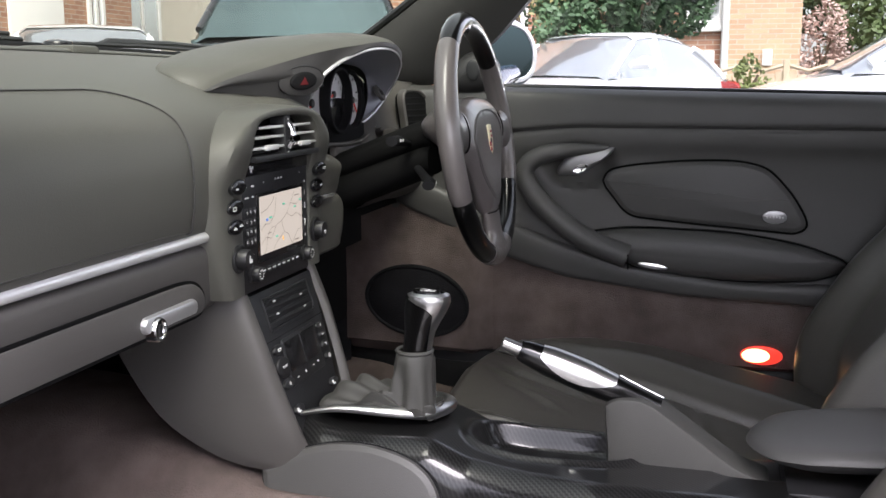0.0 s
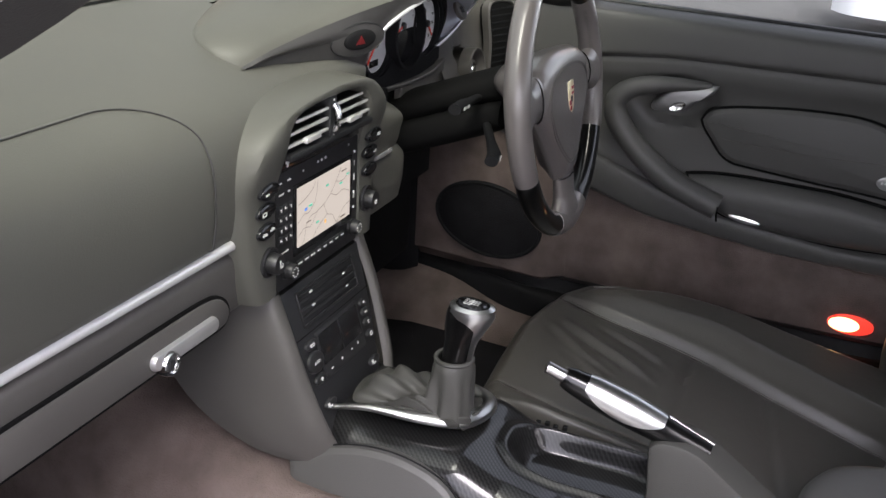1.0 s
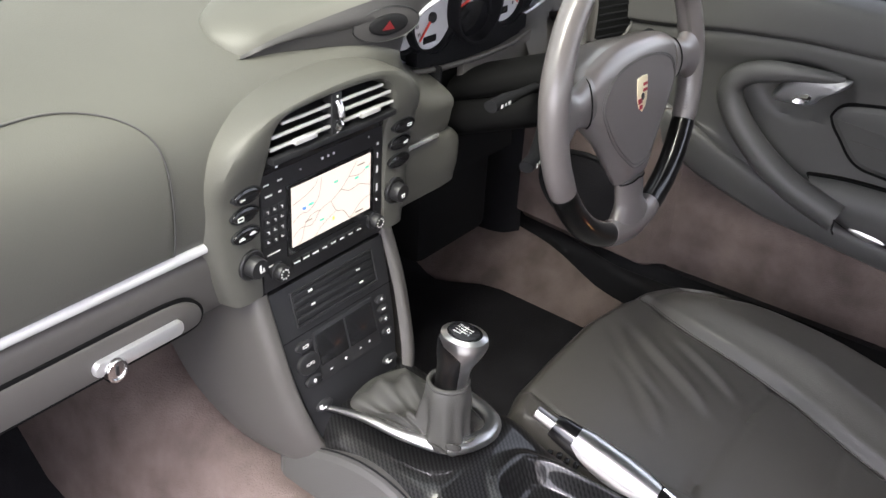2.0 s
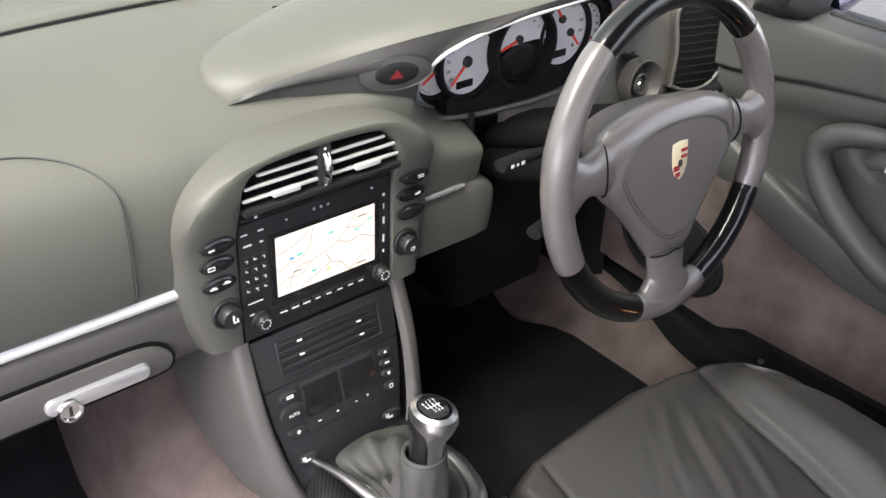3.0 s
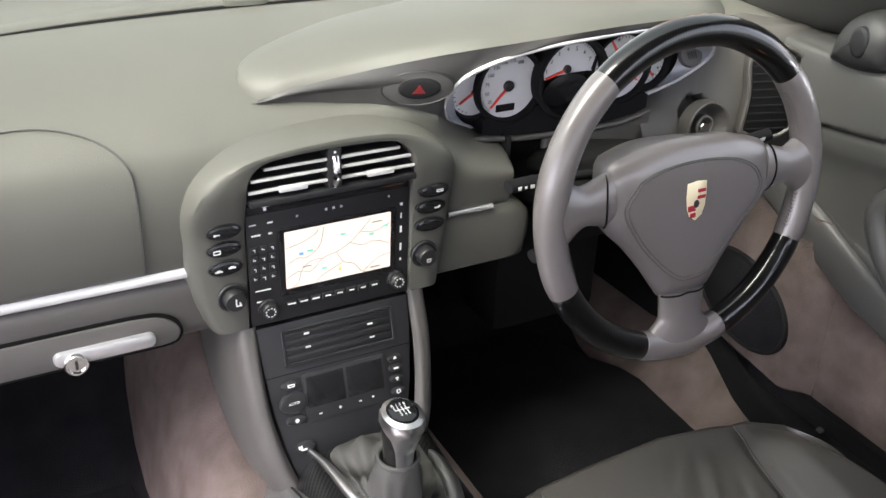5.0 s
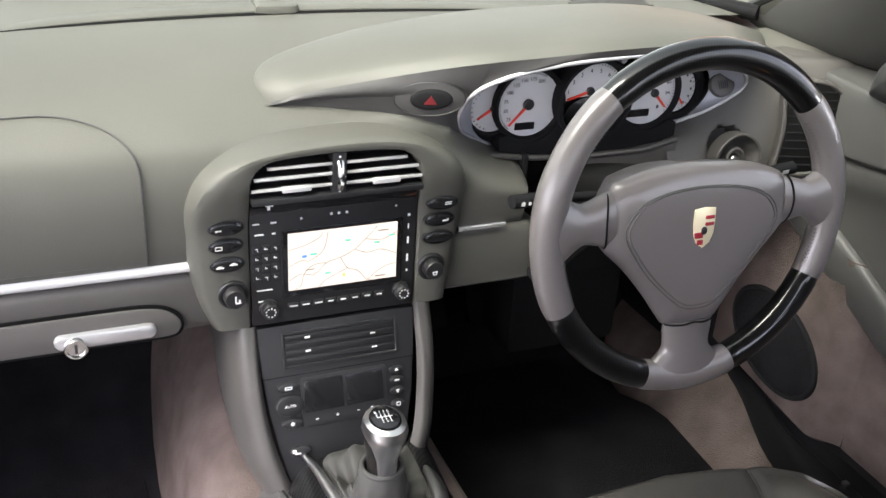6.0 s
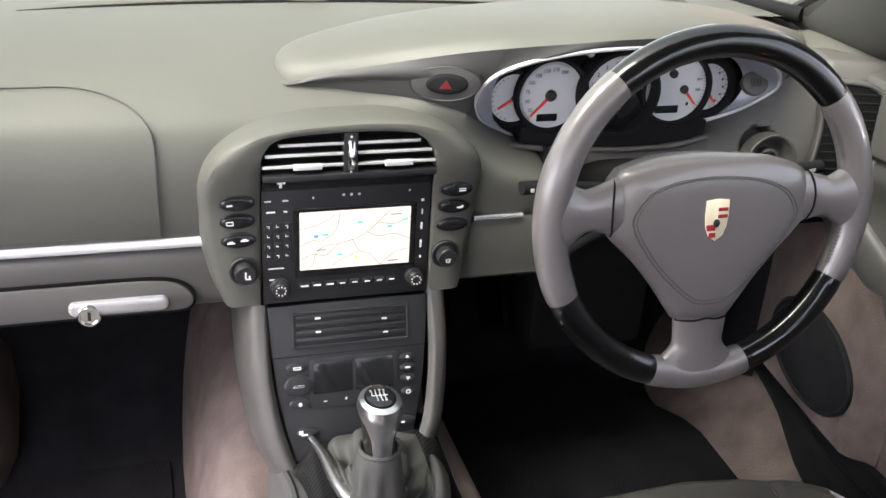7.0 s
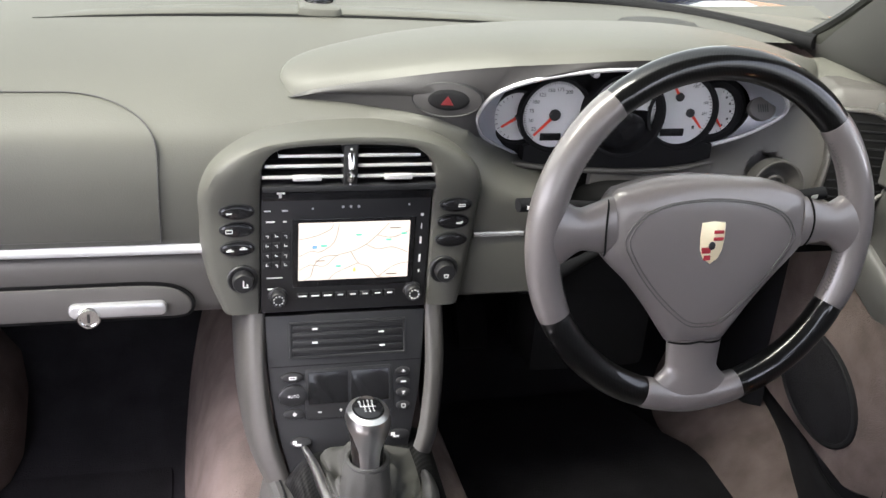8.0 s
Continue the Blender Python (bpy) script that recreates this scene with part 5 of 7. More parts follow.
AX0, AX1 = Vector((-0.001, -0.172, 0.590)), Vector((-0.007, -0.187, 0.681))
base_ring = [Vector(p) for p in spline([(0.070, -0.062, 0.528), (0.02, -0.052, 0.534), (-0.030, -0.064, 0.535), (-0.033, -0.10, 0.536), (-0.026, -0.145, 0.534), (-0.007, -0.182, 0.530), (0.028, -0.198, 0.528), (0.052, -0.189, 0.526), (0.066, -0.155, 0.525), (0.072, -0.10, 0.522), (0.070, -0.062, 0.528)], 97)[:-1]]
rows = []
for lev in range(34):
    u = lev / 33
    row = []
    for k, b in enumerate(base_ring):
        a = math.atan2(b.y + 0.12, b.x - 0.02)
        d = Vector((math.cos(a), math.sin(a), 0))
        f = max(0.0, math.sin(a)) ** 0.7
        s, v = min(u / 0.55, 1), max(0, (u - 0.55) / 0.45)
        c = Vector((AX0.x, AX0.y - 0.003, 0)) + d * (lerp(0.0285, 0.0235, v ** 0.8) - 0.003 * step(0.88, 1, v))
        side = 1 - s if s < 1 else 0
        p = Vector((b.x, b.y, 0)).lerp(c, 1 - side ** (1.0 + 0.6 * (1 - f)))
        z0 = b.z + 0.024 * f * math.sin(math.pi * 0.60 * s) / 0.95 + 0.007 * (1 - f) * math.sin(math.pi * s) - 0.004 * s * (1 - f)
        z = lerp(z0, 0.606, v)
        w = math.sin(math.pi * min(1, s * 0.86)) ** 0.7 * (1 - v)
        fold = 0.0070 * math.sin(4 * a + 5.5 * s + 1.4 * math.sin(2 * a + 1)) * w
        fold += 0.0036 * math.sin(9 * a - 8 * s + 0.9) * w + 0.0011 * math.sin(3 * a + 6 * v) * step(0, 0.3, v) * (1 - step(0.85, 1, v))
        row.append(Vector((p.x, p.y, z)) + d * fold * 0.8 + Vector((0, 0, fold * 1.1)))
    rows.append(row)
part("boot", surface(rows, False, True), GREY_BOOT, gear, "creased grey leather boot")
part("boot_collar", sweep([Vector((AX0.x + 0.0208 * math.cos(a), AX0.y - 0.003 + 0.0208 * math.sin(a), 0.606)) for a in np.linspace(0, 2 * math.pi, 32, endpoint=False)], 0.0028, 8, closed=True), GREY_BOOT, gear)


def knob_ring(h, grow=0.0, a0=0.0, a1=2 * math.pi, n=32, close=True):
    r = np.interp(h, [0, 0.2, 0.45, 0.7, 0.86, 0.95, 1.0], [0.0165, 0.0160, 0.0168, 0.0200, 0.0212, 0.0194, 0.0150]) + grow
    c = AX0.lerp(AX1, h)
    lean_y = 0.003 + 0.005 * step(0.4, 1.0, h)
    stretch = lerp(1.05, 1.26, step(0.35, 0.85, h))
    angs = np.linspace(a0, a1, n, endpoint=not close)
    return [c + Vector((r * math.cos(a), r * stretch * math.sin(a) - lean_y, 0)) for a in angs]


part("knob_core", surface([knob_ring(h) for h in np.linspace(0, 0.97, 20)], False, True, True), DARK_CARBON, gear, "dark carbon knob body")
rows = []
for h in np.linspace(0.02, 0.955, 20):
    half = radians(np.interp(h, [0, 0.45, 0.72, 0.82, 0.90, 0.95, 1], [30, 38, 56, 84, 130, 180, 180]))
    rows.append(knob_ring(h, 0.0012, -math.pi / 2 - half, -math.pi / 2 + half, 33, False))
cap_top = knob_ring(0.985, -0.001, -math.pi * 1.5, math.pi / 2, 33, False)
part("knob_cap", surface(rows + [cap_top]), ALU, gear, "brushed aluminium knob cap")
KT = Plane(AX0.lerp(AX1, 0.985) + Vector((0, -0.007, 0.0006)), (1, 0, -0.03), (0, 1, 0.12))
disc = part("shift_plate", slab(ellipse(0, 0, 0.0140, 0.0165, 30), KT, 0.0012, 0.008, 0.0006), BLACK_GLOSS, gear, "black shift pattern plate")
bars([(0, 0, 0.0150, 0.0007), (-0.0035, 0, 0.0007, 0.0085), (0.0005, 0, 0.0007, 0.0085), (0.0045, 0, 0.0007, 0.0085), (-0.0075, 0.002, 0.0007, 0.0045)], KT, 0.0017, WHITE, disc)
for s_, u, v in (("R", -0.0078, 0.0062), ("1", -0.0035, 0.0067), ("3", 0.0005, 0.0070), ("5", 0.0047, 0.0065), ("2", -0.0035, -0.0065), ("4", 0.0007, -0.0070), ("6", 0.0048, -0.0065)):
    text(s_, KT, u, v, 0.0048, WHITE, disc, 0.0017)

# ---- handbrake ----
brake = thing("handbrake", (0.02, -0.42, 0.47), "handbrake lever with carbon and aluminium grip and leather sleeve", "handbrake")
HB0, HB1 = Vector((-0.003, -0.283, 0.626)), Vector((0.026, -0.460, 0.553))
HD = (HB1 - HB0).normalized()
HS = HD.cross(Vector((0, 0, 1))).normalized()
HU = HS.cross(HD)


def hb_ring(s, r0, grow=0.0, a0=0.0, a1=2 * math.pi, n=24, close=True, sq=1.12):
    c = HB0 + HD * s - HU * 0.002
    return [c + HS * ((r0 + grow) * math.cos(a)) + HU * ((r0 + grow) * sq * math.sin(a)) for a in np.linspace(a0, a1, n, endpoint=not close)]


def hb_r(s):
    return float(np.interp(s, [0.022, 0.03, 0.06, 0.10, 0.14, 0.17, 0.195], [0.0105, 0.0125, 0.0155, 0.0165, 0.0150, 0.0125, 0.0110]))


part("button", surface([hb_ring(s, r) for s, r in ((0, 0.0045), (0.001, 0.0062), (0.026, 0.0065), (0.03, 0.006))], False, True, True), ALU, brake, "aluminium release button")
part("grip", surface([hb_ring(s, hb_r(s)) for s in np.linspace(0.022, 0.195, 26)], False, True, True), DARK_CARBON, brake, "glossy carbon grip")
rows = []
for s in np.linspace(0.046, 0.138, 20):
    e = (s - 0.046) / 0.092
    half = radians(18 + 66 * math.sin(math.pi * min(1, 0.08 + e * 0.9)) ** 0.6)
    mid = radians(46)
    rows.append(hb_ring(s, hb_r(s), 0.0016 * math.sin(math.pi * (0.04 + 0.92 * e)) ** 0.4, mid - half + radians(15), mid + half + radians(20), 21, False))
part("grip_saddle", surface(rows), ALU, brake, "brushed aluminium saddle")
part("grip_edge", sweep([HB0 + HD * s + HU * (hb_r(s) * 1.12 - 0.001) for s in (0.14, 0.16, 0.18, 0.196)], 0.0014, 6), CHROME, brake)
sl = [(0.402, 0.556), (0.410, 0.563), (0.425, 0.566), (0.452, 0.562), (0.50, 0.530), (0.55, 0.496), (0.585, 0.482), (0.575, 0.472), (0.52, 0.466), (0.46, 0.462), (0.415, 0.460), (0.404, 0.47), (0.406, 0.50), (0.403, 0.535)]
slc = [(p.x, p.y) for p in spline([(a, b, 0) for a, b in sl + sl[:1]], 61)[:-1]]
part("sleeve", slab(slc, Plane((0.024, 0, 0), (0, -1, 0), (0, 0, 1)), 0.026, 0.052, 0.005), GREY_BOOT, brake, "grey leather sleeve")

# rear console lid
lid_o = [(p.x, p.y) for p in spline([(a, b, 0) for a, b in ((-0.05, -0.63), (-0.03, -0.59), (0.025, -0.566), (0.08, -0.580), (0.112, -0.62), (0.12, -0.75), (0.12, -0.95), (-0.055, -0.95), (-0.06, -0.75), (-0.05, -0.63))], 46)[:-1]]
part("armrest_lid", pillow(lid_o, Plane((0, 0, 0.430), (1, 0, 0), (0, 1, -0.10)), ((0.06, 0.047), (0.04, 0.0465), (0.024, 0.045), (0.012, 0.042), (0.004, 0.038), (0.0, 0.034), (0.012, 0.027), (0.035, 0.020)), 0.19, 0.19), GREY_DOOR, carbon, "padded grey leather armrest lid")
part("rear_box", box(-0.05, 0.115, -0.98, -0.60, 0.42, 0.495, 0.01), BLACK, carbon)

# ---- seats ----
def seat_cushion(mirror):
    seat = thing("driver_seat" if mirror > 0 else "passenger_seat", (0.36 * mirror, -0.45, 0.30), "worn grey leather driver's seat with creased cushion and bolsters" if mirror > 0 else "grey leather passenger seat beside the console", "car seat")
    rows = []
    nx, ny = 210, 110
    shift = 0 if mirror > 0 else 0.03

    def seam_right(y):
        return float(np.interp(-y, [0.10, 0.19, 0.217, 0.261, 0.322, 0.375, 0.42, 0.52, 0.65, 0.80], [0.484, 0.480, 0.472, 0.465, 0.459, 0.453, 0.446, 0.422, 0.392, 0.375]))

    def seam_left(y):
        return 0.189 - 0.20 * min(0.10, max(0.0, -0.17 - y))

    def crown(y):
        q = max(0.0, (-0.16 - y) / 0.64)
        return 0.478 + 0.004 * math.sin(math.pi * min(1, q * 1.8)) - 0.115 * q ** 1.15

    folds = ((0.412, -0.215, 0.330, -0.345, 0.0048, 0.0075), (0.385, -0.195, 0.310, -0.290, 0.0034, 0.0065), (0.330, -0.235, 0.262, -0.315, 0.0032, 0.0075), (0.440, -0.265, 0.385, -0.360, 0.0030, 0.0070))
    for i in range(nx):
        s = i / (nx - 1) * 2 - 1
        row = []
        x0 = 0.352 + s * 0.236
        front = np.interp(x0, [0.116, 0.124, 0.136, 0.155, 0.195, 0.275, 0.38, 0.455, 0.50, 0.536, 0.556, 0.572, 0.588], [-0.21, -0.172, -0.149, -0.136, -0.123, -0.116, -0.111, -0.122, -0.135, -0.162, -0.20, -0.27, -0.36])
        for j in range(ny):
            v = j / (ny - 1)
            if v < 0.25:
                a = math.pi / 2 * v / 0.25
                y = front - 0.048 * (1 - math.cos(a)) - 0.012 * (1 - v / 0.25)
                z = 0.32 + (0.478 - 0.32) * math.sin(a) ** 0.8
            else:
                y = lerp(front - 0.048, -0.80, (v - 0.25) / 0.75)
                z = crown(y)
            depth = step(front - 0.01, front - 0.12, y)
            dr, dl = x0 - seam_right(y), seam_left(y) - x0
            z += depth * (0.010 * step(-0.002, 0.012, dr) + (0.016 + 0.020 * step(-0.24, -0.46, y)) * step(0.0, 0.055, dr) + 0.006 * step(-0.002, 0.010, dl) + 0.010 * step(0.0, 0.04, dl))
            z -= 0.006 * depth * (math.exp(-(dr / 0.007) ** 2) + math.exp(-(dl / 0.005) ** 2))
            if abs(s) > 0.86:
                z -= 0.13 * step(0.86, 1.0, abs(s)) ** 2
            # cross seam and the creases of the worn cushion
            inside = step(0.0, 0.02, -dr) * step(0.0, 0.02, -dl)
            z -= 0.005 * inside * (math.exp(-((y + 0.392) / 0.005) ** 2) + math.exp(-((y + 0.515 - 0.04 * s) / 0.006) ** 2))
            z += 0.004 * inside * step(-0.392, -0.43, y)
            for fx, fy, tx, ty, h, w in folds:
                du, dv = tx - fx, ty - fy
                run = math.hypot(du, dv)
                along = ((x0 - fx) * du + (y - fy) * dv) / run
                off = ((x0 - fx) * dv - (y - fy) * du) / run + 0.004 * math.sin(30 * along + 40 * fx)
                if -0.03 < along < run + 0.03 and abs(off) < 4 * w:
                    z += h * inside * step(-0.03, 0.25 * run, along) * (1 - step(0.7 * run, run + 0.03, along)) * (math.exp(-(off / w) ** 2) - 0.7 * math.exp(-((off - 1.9 * w) / w) ** 2))
            row.append(Vector((x0 * mirror + (0 if mirror > 0 else -0.02), y - shift, z - shift)))
        rows.append(row)
    part("cushion", surface(rows), GREY_SEAT, seat, "", 60)
    for line in (seam_right, seam_left):
        pts = []
        for k in range(24):
            y = lerp(-0.175, -0.70, k / 23)
            pts.append((line(y) * mirror + (0 if mirror > 0 else -0.02), y - shift, crown(y) - shift + 0.0006 - 0.0040 * step(-0.17, -0.27, y)))
        part("piping", sweep(pts, 0.0012, 6), GREY_SEAT, seat)
    br = []
    for i in range(30):
        s = i / 29 * 2 - 1
        bol = step(0.5, 0.8, abs(s)) * (1 - step(0.88, 1.0, abs(s)) ** 2)
        row = []
        for j in range(26):
            v = j / 25
            z = lerp(0.35, 1.02, v)
            y = lerp(float(np.interp(z, [0.35, 0.45, 0.52, 0.556, 0.593, 0.629, 0.70, 1.02], [-0.655, -0.640, -0.647, -0.669, -0.692, -0.721, -0.778, -1.04])), float(np.interp(z, [0.35, 0.38, 0.425, 0.473, 0.521, 0.554, 0.607, 0.655, 0.697, 1.02], [-0.667, -0.665, -0.659, -0.656, -0.664, -0.679, -0.710, -0.741, -0.778, -1.05])), (s + 1) / 2)
            y -= 0.060 * (1 - bol) * (1 - 0.3 * v) + 0.10 * step(0.90, 1.0, abs(s)) ** 2
            row.append(Vector(((0.362 + s * (0.262 - 0.03 * v)) * mirror, y, z)))
        br.append(row + [Vector((row[-1].x, row[-1].y - 0.10, 1.0)), Vector((row[-1].x, row[-1].y - 0.13, 0.45))])
    br.insert(0, [p + Vector((0.004 * mirror, -0.15, 0)) for p in br[0]])
    br.append([p + Vector((-0.004 * mirror, -0.15, 0)) for p in br[-1]])
    part("backrest", surface(br), GREY_SEAT, seat, "", 60)
    part("seat_base", box(min(0.17 * mirror, 0.55 * mirror), max(0.17 * mirror, 0.55 * mirror), -0.80, -0.26, 0.285, 0.34, 0.02), BLACK, seat)
    return seat


seat_cushion(1)
seat_cushion(-1)
rear = part("rear_bulkhead", box(-0.75, 0.75, -1.35, -1.28, 0.25, 0.92, 0.02), GREY_DOOR)
tagged(rear, "grey trimmed wall behind the seats", "wall", kind="structure")

# ---- driver's door ----
door = thing("driver_door", (0.68, -0.45, 0.45), "closed grey leather driver's door with sweeping armrest and pocket", "car door")


def z_trim_low(y):
    return float(np.interp(-y, [-0.1, 0.115, 0.157, 0.262, 0.463, 0.68, 1.1], [0.72, 0.625, 0.606, 0.575, 0.551, 0.544, 0.548]))


def z_trim_top(y):
    return float(np.interp(-y, [-0.1, 0.10, 0.174, 0.262, 0.377, 0.558, 0.686, 1.1], [0.78, 0.695, 0.661, 0.631, 0.598, 0.577, 0.579, 0.585]))


def belt(y):
    return 0.9105 + 0.02 * (y + 0.25)


ys = [0.07 - 1.17 * k / 110 for k in range(111)]
low = [-0.1235] + [y for y in ys if y < -0.13]
rows = []
for y in ys:
    b = belt(y)
    c = 0.846 - 0.012 * step(-0.3, -0.1, y) - 0.016 * step(-0.18, 0.0, y)
    prof = [(0.735, b + 0.001, 0), (0.690, b + 0.002, 0), (0.668, b - 0.003, 0), (0.656, b - 0.015, 0), (0.652, c + 0.014, 0), (0.6535, c + 0.003, 0), (0.660, c - 0.002, 0), (0.658, c - 0.012, 0), (0.660, c - 0.030, 0), (0.668, c - 0.055, 0), (0.672, 0.74, 0), (0.672, 0.69, 0), (0.668, z_trim_top(y) + 0.01, 0), (0.668, z_trim_top(y), 0)]
    bowl = [1 - step(0.55, 1.0, math.hypot((-y - 0.282) / 0.072, (p.y - 0.775) / 0.046)) for p in spline(prof, 64)]
    rows.append([(p.x + 0.026 * k, y, p.y) for p, k in zip(spline(prof, 64), bowl)])
part("door_panel", surface(rows), GREY_DOOR, door, "grey leather upper panel")
part("lower_trim", surface([[(p.x, y, p.y) for p in spline([(0.672, z_trim_top(y) + 0.004, 0), (0.659, z_trim_top(y) - 0.001, 0), (0.6555, lerp(z_trim_top(y), z_trim_low(y), 0.35), 0), (0.658, lerp(z_trim_top(y), z_trim_low(y), 0.75), 0), (0.664, z_trim_low(y), 0), (0.69, z_trim_low(y) - 0.004, 0)], 16)] for y in ys]), GREY_DOOR, door)
part("carpet_panel", surface([[(x, y, z) for x, z in ((0.684, z_trim_low(y) + 0.01), (0.682, 0.53), (0.684, 0.48), (0.690, 0.420))] for y in low]), CARPET, door, "taupe carpet on the lower door")
part("window_seal", sweep([(0.700, y, belt(y) + 0.003) for y in ys[19:]], 0.007, 8, flat=0.7), BLACK, door, "black window seal")
PAINT = mat("dark_blue_paint", (0.008, 0.012, 0.04), 0.25, 0.4, vary=0.1, coat=1.0)
part("outer_skin", surface([[(x, y, z) for x, z in ((0.715, belt(y) - 0.002), (0.755, belt(y) - 0.006), (0.80, belt(y) - 0.05), (0.86, 0.72), (0.88, 0.55), (0.85, 0.35))] for y in ys]), PAINT, door, "dark blue painted outer skin")
DP = Plane((0.672, 0, 0), (0, -1, 0), (0, 0, 1))
spo = [(0.326, 0.751), (0.331, 0.762), (0.343, 0.771), (0.375, 0.778), (0.406, 0.782), (0.455, 0.787), (0.501, 0.789), (0.545, 0.789), (0.576, 0.785), (0.600, 0.777), (0.618, 0.763), (0.643, 0.735), (0.660, 0.709), (0.669, 0.690), (0.668, 0.678), (0.655, 0.670), (0.637, 0.669), (0.57, 0.674), (0.506, 0.678), (0.409, 0.686), (0.380, 0.690), (0.362, 0.701), (0.345, 0.722), (0.332, 0.738)]
spc = [(p.x, p.y) for p in spline([(a, b, 0) for a, b in spo + spo[:1]], 73)[:-1]]
part("speaker_gap", slab(inset(spc, -0.003), DP, 0.0045, 0.006, 0), VOID, door)
spk_p = part("airbag_panel", slab(spc, DP, 0.008, 0.012, 0.006, dome=0.0012), GREY_DOOR, door, "raised oval grey leather panel")
part("stitched_line", sweep([DP(u, 0.7265 - 0.006 * math.sin(math.pi * (u - 0.36) / 0.29), 0.0090) for u in np.linspace(0.36, 0.648, 20)], 0.0008, 6), GREY_SOFT, spk_p)
bd = part("badge", slab(ellipse(0.618, 0.6955, 0.020, 0.0115, 28), DP, 0.0115, 0.004, 0.001), SILVER_DARK, spk_p, "small oval grey badge")
bars([(0.606 + 0.005 * k, 0.6955, 0.0032, 0.0042 - 0.0012 * (k % 2)) for k in range(6)], DP, 0.0119, DIAL, bd)
po = [(0.318, 0.660), (0.36, 0.666), (0.411, 0.668), (0.48, 0.667), (0.554, 0.664), (0.646, 0.651), (0.70, 0.636), (0.735, 0.621), (0.728, 0.606), (0.70, 0.594), (0.668, 0.588), (0.557, 0.583), (0.443, 0.590), (0.376, 0.604), (0.345, 0.632)]
poc = [(p.x, p.y) for p in spline([(a, b, 0) for a, b in po + po[:1]], 73)[:-1]]
part("pocket_gap", slab(inset(poc, -0.003), DP, 0.010, 0.02, 0), VOID, door)
pk = part("pocket_lid", pillow(poc, DP, ((0.034, 0.0335), (0.024, 0.0325), (0.015, 0.0295), (0.008, 0.0250), (0.003, 0.0190), (0.0, 0.0120), (0.0, -0.006)), 0.21, 0.042), GREY_DOOR, door, "padded grey armrest lid of the door pocket", 75)
part("lid_catch", slab(ellipse(0.418, 0.605, 0.026, 0.0055, 24, radians(-7)), Plane((0.655, 0, 0), (0, -1, 0), (0, 0, 1)), 0.014, 0.012, 0.002), ALU, pk, "slim aluminium catch")
arm = spline([(0.652, -0.335, 0.8085), (0.640, -0.27, 0.806), (0.634, -0.215, 0.794), (0.632, -0.190, 0.768), (0.632, -0.203, 0.732), (0.632, -0.246, 0.687), (0.634, -0.303, 0.648), (0.637, -0.374, 0.621)], 40)
part("pull_armrest", sweep(arm, [float(np.interp(k, [0, 8, 18, 39], [0.006, 0.015, 0.018, 0.0215])) for k in range(40)], 18, up=(1, 0, 0)), GREY_DOOR, door, "sweeping grey leather door pull")
part("armrest_seam", sweep([(0.616, -0.3765, 0.628), (0.616, -0.3765, 0.612), (0.630, -0.3765, 0.600)], 0.0016, 6), VOID, door)
hb = [(0.3456, 0.8107), (0.3119, 0.8095), (0.2762, 0.8015), (0.2539, 0.7845), (0.2451, 0.7673), (0.2516, 0.7600), (0.277, 0.7618), (0.2995, 0.7658), (0.3126, 0.7796), (0.3389, 0.7985)]
hbc = [(p.x, p.y) for p in spline([(a, b, 0) for a, b in hb + hb[:1]], 61)[:-1]]
HP = Plane((0.650, 0, 0), (0, -1, 0), (0, 0, 1))
part("door_handle", pillow(hbc, HP, ((0.022, 0.009), (0.014, 0.0088), (0.008, 0.0075), (0.003, 0.005), (0.0, 0.001), (0.0, -0.004)), 0.05, 0.026), SILVER_DARK, door, "satin grey door lever", 75)
part("handle_cup", pillow(ellipse(0.288, 0.7735, 0.013, 0.0065, 24, radians(25)), HP, ((0.005, 0.0096), (0.003, 0.0105), (0.0, 0.0115), (0.0, 0.006)), 0.013, 0.0065), CHROME, door)
LAMP_W = mat("lamp_warm", (0.9, 0.7, 0.4), 0.3, vary=0.0, emit=(1.0, 0.60, 0.22, 0.9))
LAMP_R = mat("lamp_red", (0.7, 0.05, 0.02), 0.3, vary=0.0, emit=(1.0, 0.05, 0.03, 0.22))
LP = Plane((0.684, 0, 0), (0, -1, 0), (0, 0, 1))
lamp = part("courtesy_lamp", slab(ellipse(0.610, 0.4455, 0.036, 0.0170, 30), LP, 0.004, 0.006, 0.002), LAMP_R, door, "lit red and white door courtesy lamp")
part("lamp_lens", slab(ellipse(0.600, 0.4455, 0.024, 0.0125, 26), LP, 0.0065, 0.004, 0.002), LAMP_W, lamp, "glowing warm lens")
pod_o = [(p.x, p.y) for p in spline([(a, b, 0) for a, b in ((0.040, 0.904), (0.048, 0.945), (0.072, 0.972), (0.100, 0.978), (0.126, 0.962), (0.130, 0.938), (0.120, 0.912), (0.08, 0.902), (0.040, 0.904))], 49)[:-1]]
PO = Plane((0.668, 0, 0), (0, -1, 0), (0, 0, 1))
pod = part("mirror_control", pillow(pod_o, PO, ((0.040, 0.030), (0.028, 0.029), (0.018, 0.026), (0.009, 0.020), (0.003, 0.011), (0.0, 0.0), (0.0, -0.03)), 0.046, 0.038), POD, door, "dark grey mirror control pod", 75)
part("mirror_switch", slab(ellipse(0.093, 0.944, 0.013, 0.019, 24), PO, 0.0305, 0.01, 0.002, dome=0.001), DARK, pod)

